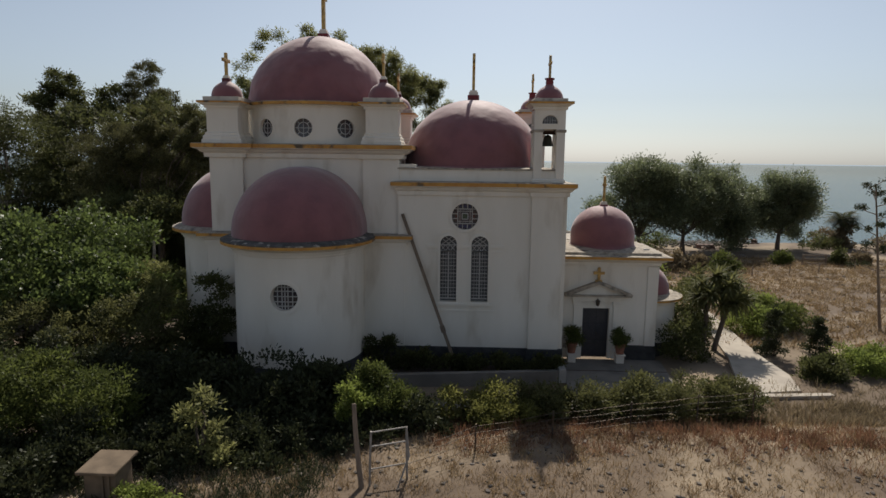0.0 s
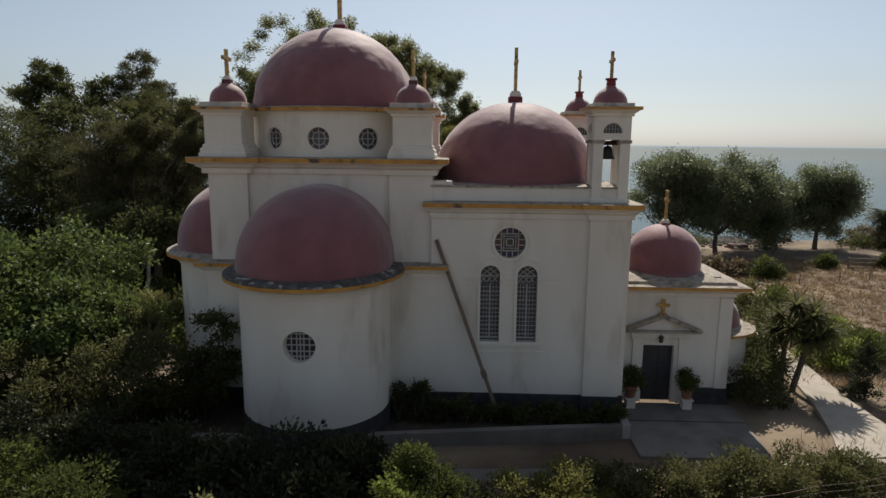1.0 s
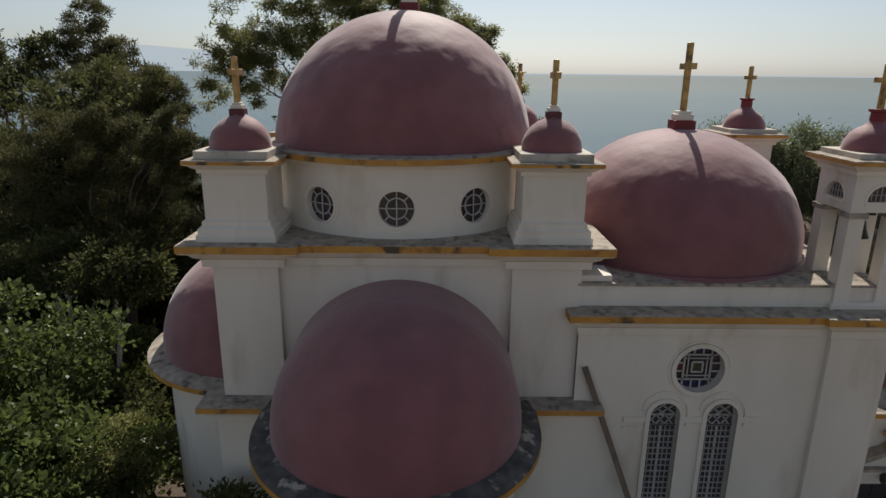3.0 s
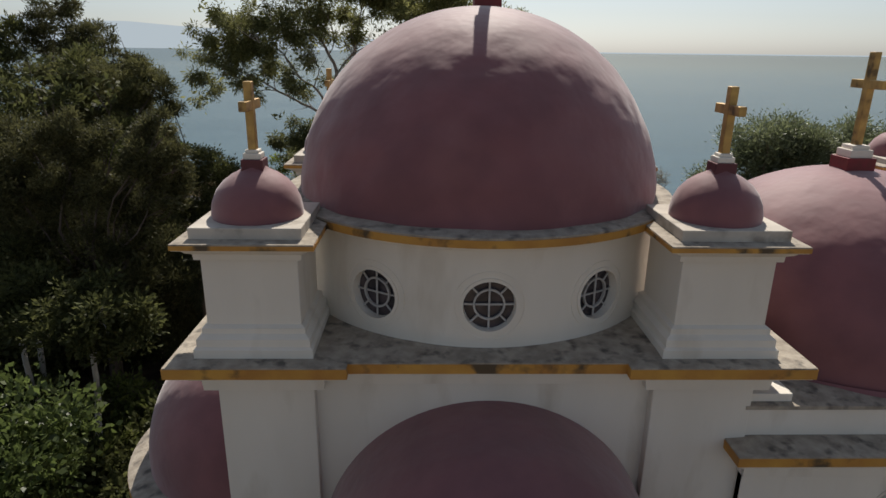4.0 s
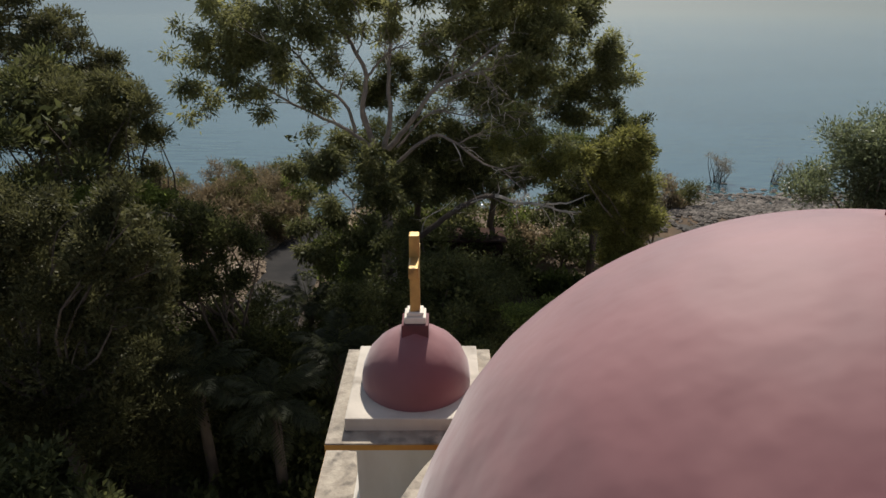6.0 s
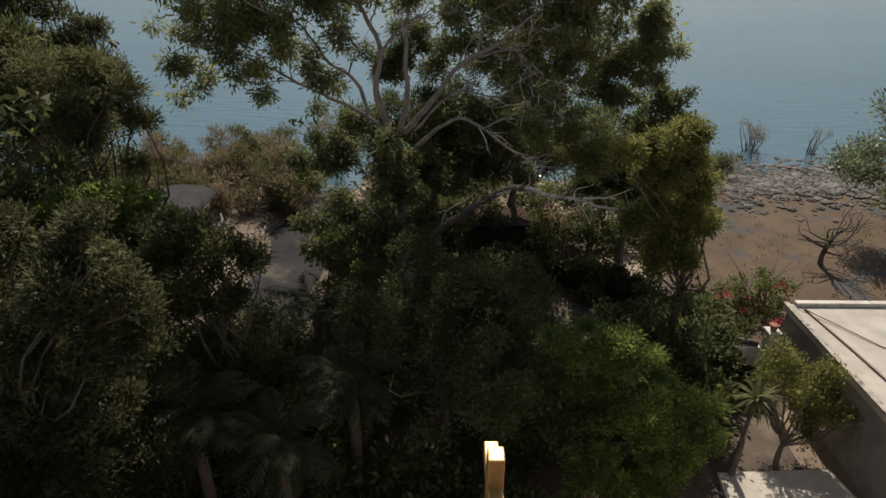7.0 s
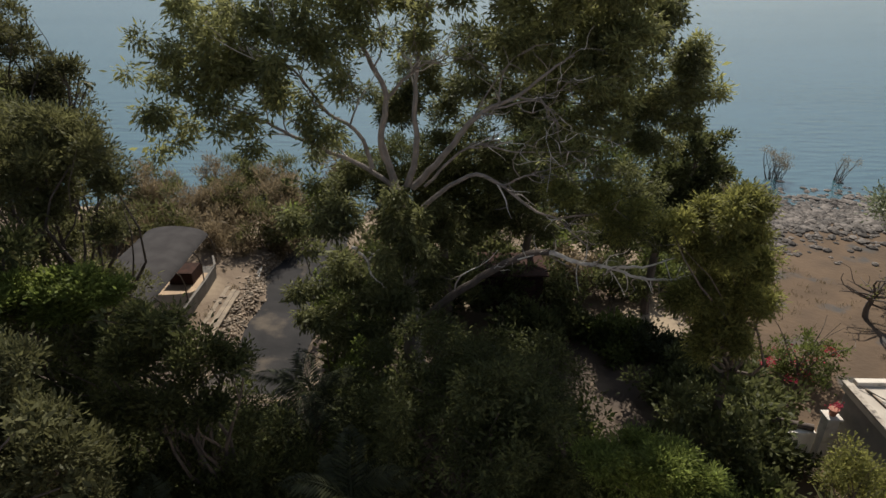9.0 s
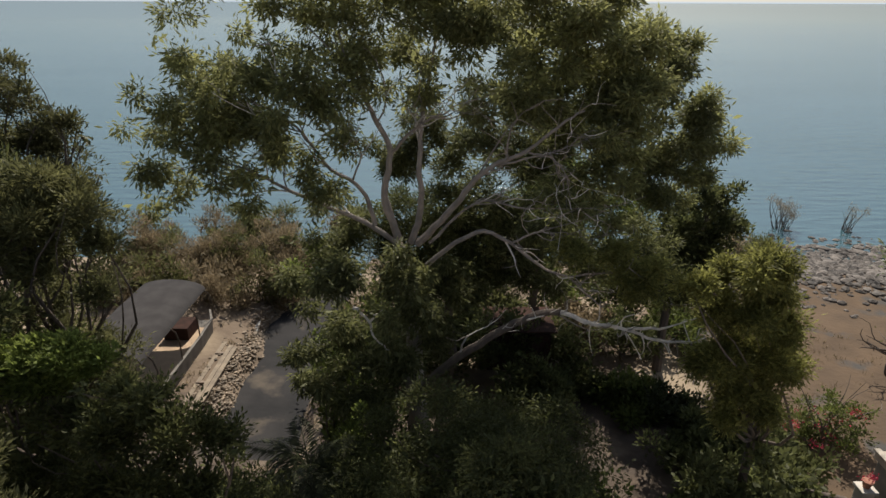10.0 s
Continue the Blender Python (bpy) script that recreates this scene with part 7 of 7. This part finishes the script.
tagged(part("log", tube([(1.6, 50.1, 1.72), (3.0, 49.62, 1.72)], [0.11, 0.13], 10), DARKBARK, None, "", True), "dark log lying on the garden wall", "log")
pot = thing("potted_plant", (3.3, 49.4, 2.5), "red flowers in a pot on the gate pillar", "potted plant")
part("pot", lathe([(0.1, 2.5), (0.16, 2.72), (0.17, 2.76), (0.13, 2.76)], 3.3, 49.4, 18), CLAY, pot, "terracotta pot", True)
quad_mesh("flowers", leaves([(3.3, 49.4, 2.9, 0.2, 0.2, 0.14)], 14, 8, 0.06, 0.05, 410), PETAL, pot)
slab("paving", [(-0.4, 42.6), (3.9, 43.4), (3.6, 44.8), (-0.2, 44.6)], -0.4, 0.05, PAVING, "pale paving beside the house", "paving")
bg = shrub("bougainvillea", (5.3, 54.6, -0.4), "straggling bougainvillea with red flowers", [(5.2, 54.8, 0.7, 1.3, 1.0, 0.9), (6.4, 55, 1.2, 0.8, 0.8, 0.7), (4.2, 54.4, 0.5, 0.7, 0.7, 0.5)], 240, 16, 0.13, 0.14, LEAF_MID, 63, "shrub")
quad_mesh("flowers", leaves([(5.2, 54.6, 1.0, 1.3, 1.0, 0.7), (3.7, 54.3, 0.9, 0.4, 0.4, 0.4)], 90, 6, 0.08, 0.06, 64), PETAL, bg)
for i in range(7):
    g = random.Random(i)
    q = Vector((5.6 + g.uniform(-2.2, 2.6), 55 + g.uniform(-1, 1), 1.4 + g.uniform(0, 1.6)))
    part("cane", limb((5.3, 54.6, 0), q, 0.03, 0.01, 0.2, 6, 60 + i, 5)[2], DARKBARK, bg, "", True)
dt = thing("bare_tree", (11.6, 59.9, -0.4), "small leafless crooked tree", "tree")
ms = [limb((11.6, 59.9, -0.5), (11.5, 59.8, 1.2), 0.16, 0.11, 0.08, 5, 1)[2]]
g = random.Random(12)
for i in range(16):
    a = g.uniform(0, 6.28)
    p0 = Vector((11.5, 59.8, g.uniform(0.5, 1.3)))
    q = p0 + Vector((math.cos(a) * g.uniform(0.8, 2.2), math.sin(a) * g.uniform(0.8, 2.0), g.uniform(0.2, 2.6)))
    ms.append(limb(p0, q, 0.06, 0.012, 0.18, 6, 80 + i, 6)[2])
    ms.append(limb(p0.lerp(q, 0.6), q + Vector((g.uniform(-0.7, 0.7), g.uniform(-0.7, 0.7), g.uniform(-0.4, 0.6))), 0.025, 0.008, 0.2, 5, 120 + i, 5)[2])
part("trunk", merge(*ms), DARKBARK, dt, "", True)
quad_mesh("last_leaves", leaves([(12, 60, 1.8, 1.8, 1.6, 1.0)], 40, 8, 0.1, 0.2, 65), LEAF_YELLOW, dt)
THIN = [(2.2, 46.2, 3.3, 0.64), (3.3, 46.0, 2.1, 0.72), (4.2, 45.7, 1.6, 0.72), (2.2, 46.4, 2.1, 0.62), (3.0, 45.9, 1.2, 0.69), (5.5, 46.0, 1.1, 0.7), (3.5, 46.1, 3.0, 0.52), (1.6, 46.3, 3.7, 0.45), (5.5, 46.7, 1.6, 0.55)]
tree("tree", (1.95, 45.0, 0), "small thin-leaved tree beside the house", 0.09, 1.0, tufts(THIN, 0.9), 620, 20, 0.11, 0.16, LEAF_YELLOW, DARKBARK, 66, shell=0.3, twigs=3)
yucca((0.3, 44.6, 0), [(0.1, 0.0, 3.2)], "slender yucca with one spiky head", 44)
for k, (x, y, h) in enumerate([(-17.3, 35.9, 5.6), (-22.0, 40.0, 5.8), (-20.2, 37.0, 5.4)]):
    tree("tree", (x, y, -0.1), "slender pale-trunked tree in the shade", 0.1, h - 1.4, [(x, y, h, 1.3, 1.3, 0.9), (x + 0.8, y, h - 0.4, 1.0, 1.0, 0.7)], 260, 20, 0.18, 0.17, LEAF_DARK, CONCRETE, 430 + k, group="pale-trunked trees")

shed = thing("shed", (-6.4, 61.5, -0.4), "small rust-brown wooden shed under the trees", "shed")
for i in range(9):
    x = -8.0 + i * 0.34
    part("board", box(x, x + 0.325, 60.0, 60.06, -0.5, 1.75 + 0.03 * (i % 3), 0.006), SHED, shed)
part("wall", box(-8.0, -4.95, 60.07, 62.6, -0.5, 1.7, 0.02), SHED, shed)
part("roof", moved(box(-1.75, 1.75, -1.6, 1.6, -0.04, 0.05, 0.01), Matrix.Translation((-6.5, 61.2, 1.95)) @ Matrix.Rotation(-0.1, 4, "X")), SHED, shed, "roof darkened with tree shade in its colour")
pb = thing("upturned_boat", (-4.2, 59.2, -0.3), "small upturned boat in the shade", "boat")
part("hull", moved((lambda d: (lambda bm: (bmesh.ops.create_uvsphere(bm, u_segments=20, v_segments=12, radius=1.0), bm.transform(d), bm)[2])(bmesh.new()))(Matrix.Diagonal((0.7, 1.7, 0.55, 1))), Matrix.Translation((-4.2, 59.2, -0.15)) @ Matrix.Rotation(0.5, 4, "Z")), WOOD, pb, "", True)
part("keel", tube([(-3.5, 57.9, 0.2), (-4.2, 59.2, 0.42), (-4.9, 60.5, 0.2)], 0.04, 6), DEAD, pb)

HULL = mat("weathered_hull", (0.2, 0.18, 0.155), (0.13, 0.118, 0.105), 1.6, 0.9, bump=0.01, spec=0.1)
boat = thing("boat", (-24.7, 60.2, -1.0), "moored wooden boat with a grey arched canopy", "boat")
hv, hf = [], []
ST = [(55.8, 0.75), (56.4, 1.0), (58.4, 1.0), (61.6, 1.0), (63.4, 0.95), (64.5, 0.7)]
for y, k in ST:
    for u, z in ((-2.0, 0.35), (-1.9, -0.6), (-1.2, -1.25), (1.2, -1.25), (1.9, -0.6), (2.0, 0.35), (1.86, 0.35), (1.75, -0.35), (-1.75, -0.35), (-1.86, 0.35)):
        hv.append((-24.6 + u * k, y, z + 0.25))
for i in range(len(ST) - 1):
    for j in range(10):
        hf.append((i * 10 + j, i * 10 + (j + 1) % 10, i * 10 + 10 + (j + 1) % 10, i * 10 + 10 + j))
hf += [(0, 1, 2, 3, 4, 5, 6, 7, 8, 9), tuple(range(59, 49, -1))]
part("hull", (hv, hf), HULL, boat, "weathered grey hull")
part("deck", box(-26.0, -23.0, 56.6, 63.6, -0.11, -0.05, 0.0), mat("tan_deck", (0.4, 0.28, 0.17), (0.32, 0.22, 0.14), 2, 0.8, bump=0.003), boat, "tan wooden deck")
part("engine_box", box(-24.9, -23.6, 62.2, 63.5, -0.05, 0.65, 0.02), SHED, boat, "dark engine box")
n, cv, cf = 12, [], []
for y in (56.4, 58.8, 61.4, 63.8):
    for r in (0, 0.05):
        for i in range(n + 1):
            a = math.pi * i / n
            cv.append((-24.75 - math.cos(a) * (1.75 - r), y, 2.2 + math.sin(a) * (0.55 - r)))
k = 2 * (n + 1)
for j in range(3):
    for i in range(n):
        cf.append((j * k + i, j * k + i + 1, (j + 1) * k + i + 1, (j + 1) * k + i))
        cf.append((j * k + n + 1 + i, (j + 1) * k + n + 1 + i, (j + 1) * k + n + 2 + i, j * k + n + 2 + i))
for j in (0, 3):
    for i in range(n):
        cf.append((j * k + i, j * k + n + 1 + i, j * k + n + 2 + i, j * k + i + 1))
part("canopy", (cv, cf), CANOPY, boat, "grey canvas canopy", True)
for y in (57.0, 59.4, 61.6, 63.6):
    for s in (-1, 1):
        x = -24.6 + s * 1.9
        part("canopy_frame", tube([(x, y, 0.55), (x, y, 1.5), (x - s * 0.12, y, 2.0), (x - s * 0.4, y, 2.32)], 0.035, 7), IRON, boat, "", True)
TAN = mat("tan_planks", (0.27, 0.21, 0.145), (0.18, 0.14, 0.1), 2.5, 0.9, bump=0.006)
jetty = thing("jetty", (-21.1, 58.6, -0.3), "narrow pale plank jetty beside the boat", "jetty")
for k, x in enumerate((-21.36, -21.1)):
    part("plank", box(x, x + 0.24, 55.5, 61.8 - 0.15 * k, -0.14, -0.06, 0.01), TAN, jetty)
part("side_beam", box(-21.9, -21.66, 55.5, 62.4, -0.4, -0.2, 0.02), TAN, jetty)
for y in (56.2, 58.6, 61.2):
    part("bearer", box(-21.85, -20.9, y - 0.08, y + 0.08, -0.5, -0.145, 0.01), WOOD, jetty)
tagged(part("jetty_wall", moved(box(-0.1, 0.1, -2.2, 2.2, -0.35, 0.18, 0.02), Matrix.Translation((-20.95, 66.3, -0.7)) @ Matrix.Rotation(0.1, 4, "Z")), CONCRETE), "low broken concrete edge of the inlet", "wall")


WEED = leafmat("red_weed", (0.24, 0.12, 0.07), (0.16, 0.09, 0.055))


# ---- loose stones, straw, litter ----
GRAVEL = mat("brown_gravel", (0.27, 0.205, 0.145), (0.15, 0.12, 0.09), 2.0, 0.95, bump=0.02, random_amount=0.4)


def stone_mesh(seed):
    g = np.random.default_rng(seed)
    bm = bmesh.new()
    bmesh.ops.create_icosphere(bm, subdivisions=1, radius=1)
    for v in bm.verts:
        v.co *= float(0.75 + 0.45 * g.random())
        v.co.z *= 0.8
    me = bpy.data.meshes.new("stone")
    bm.to_mesh(me)
    bm.free()
    me.materials.append(ROCK)
    return me


STONES = [stone_mesh(i) for i in range(6)]


def stones(name, label, n, spot, r0, r1, seed, material=None):
    """Many stones in one mesh; spot(g) gives x, y."""
    g = random.Random(seed)
    vs, fs = [], []
    for _ in range(n):
        x, y = spot(g)
        me = STONES[g.randrange(6)]
        r = g.uniform(r0, r1)
        m = Matrix.Translation((x, y, max(ground_z(x, y), -1.15) + r * 0.15)) @ Matrix.Rotation(g.uniform(0, 6.28), 4, "Z") @ Matrix.Diagonal((r * g.uniform(0.8, 1.6), r, r, 1))
        o = len(vs)
        vs += [tuple(m @ v.co) for v in me.vertices]
        fs += [tuple(o + i for i in p.vertices) for p in me.polygons]
    return tagged(part(name, (vs, fs), material or ROCK), label, "stones", kind="stuff")


bank = thing("stone_bank", (16.5, 75.5, -0.9), "bank of grey-brown boulders along the waterline", "stone bank")
g = random.Random(21)
for k in range(280):
    x, y = g.uniform(10.5, 24), g.uniform(70.5, 79.0)
    r = g.uniform(0.16, 0.42)
    share("stone", STONES[k % 6], bank, Matrix.Translation((x, y, max(ground_z(x, y), -1.15) + r * 0.2)) @ Matrix.Rotation(g.uniform(0, 6.28), 4, "Z") @ Matrix.Diagonal((r * g.uniform(0.8, 1.7), r, r * 0.9, 1)))
stones("shore_stones", "small grey stones along the lake shore", 5600, lambda g: (g.uniform(6, 32), g.gauss(74.2, 2.7)), 0.1, 0.3, 22)
stones("inlet_stones", "loose stones beside the boat inlet", 1600, lambda g: (g.gauss(-20.25, 0.32) if g.random() < 0.8 else g.gauss(-21.0, 0.7), g.uniform(55, 72)), 0.03, 0.11, 23, GRAVEL)
stones("field_stones", "small pale stones in the dry stubble", 1300, lambda g: (g.uniform(-4, 20), g.uniform(9, 19)), 0.015, 0.07, 24)
stones("field_stones", "scattered clods on the brown field", 260, lambda g: (g.uniform(16, 46), g.uniform(32, 58)), 0.05, 0.16, 25)


def grass(name, label, n, spot, h0, h1, seed, material=STRAW, w=0.02, lie=0.5):
    g = np.random.default_rng(seed)
    gr = random.Random(seed)
    tuft = [spot(gr) for _ in range(n // 16)]
    base = np.array([(x, y, ground_z(x, y) - 0.02) for x, y in tuft])
    p = np.repeat(base, 16, axis=0) + g.normal(size=(len(base) * 16, 3)) * np.array((0.12, 0.12, 0.0))
    N = len(p)
    d = g.normal(size=(N, 3)) * lie
    d[:, 2] = np.abs(d[:, 2]) * 0.4 + 0.55
    d /= np.linalg.norm(d, axis=1)[:, None]
    h = (h0 + (h1 - h0) * g.random(N) ** 2)[:, None]
    s = g.normal(size=(N, 3))
    s[:, 2] = 0
    s *= w / np.linalg.norm(s, axis=1)[:, None]
    v = np.stack((p - s, p + s, p + d * h + s * 0.25, p + d * h - s * 0.25), axis=1)
    return tagged(quad_mesh(name, v.reshape(-1, 3), material), label, "dry grass", kind="stuff")


grass("dry_grass", "trampled straw and dry grass", 80000, lambda g: (g.uniform(-6, 24), 19.5 - 10 * g.random() ** 1.1), 0.06, 0.28, 31, w=0.01)
grass("dry_grass", "reddish dry weeds beside the shrubs", 9000, lambda g: (g.uniform(0, 13), g.gauss(17.8, 0.8)), 0.12, 0.4, 32, WEED, 0.012)
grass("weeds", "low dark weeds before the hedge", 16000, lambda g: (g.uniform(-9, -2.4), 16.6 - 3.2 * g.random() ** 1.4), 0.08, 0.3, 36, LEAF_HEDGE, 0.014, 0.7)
grass("dry_grass", "tangled dry weeds beside the kerb", 14000, lambda g: (g.uniform(9.0, 21), g.uniform(19.6, 24.2) if g.random() < 0.3 else g.uniform(19.6, 22.3)), 0.15, 0.5, 37, LEAF_DRY, 0.014)
grass("field_grass", "straw-coloured stubble on the field", 100000, lambda g: (g.uniform(13, 52), g.uniform(29, 60)), 0.15, 0.5, 33, w=0.025, lie=1.1)
grass("lakeside_weeds", "dry weeds in the lakeside yard", 12000, lambda g: (g.uniform(-24, 12), g.uniform(56, 77)), 0.08, 0.35, 34, LEAF_DRY, 0.02)
grass("fallen_leaves", "dry fallen leaves on the ground", 9000, lambda g: (g.uniform(-22, 4), g.uniform(36, 62)), 0.05, 0.12, 35, LEAF_DRY, 0.03, 2.5)
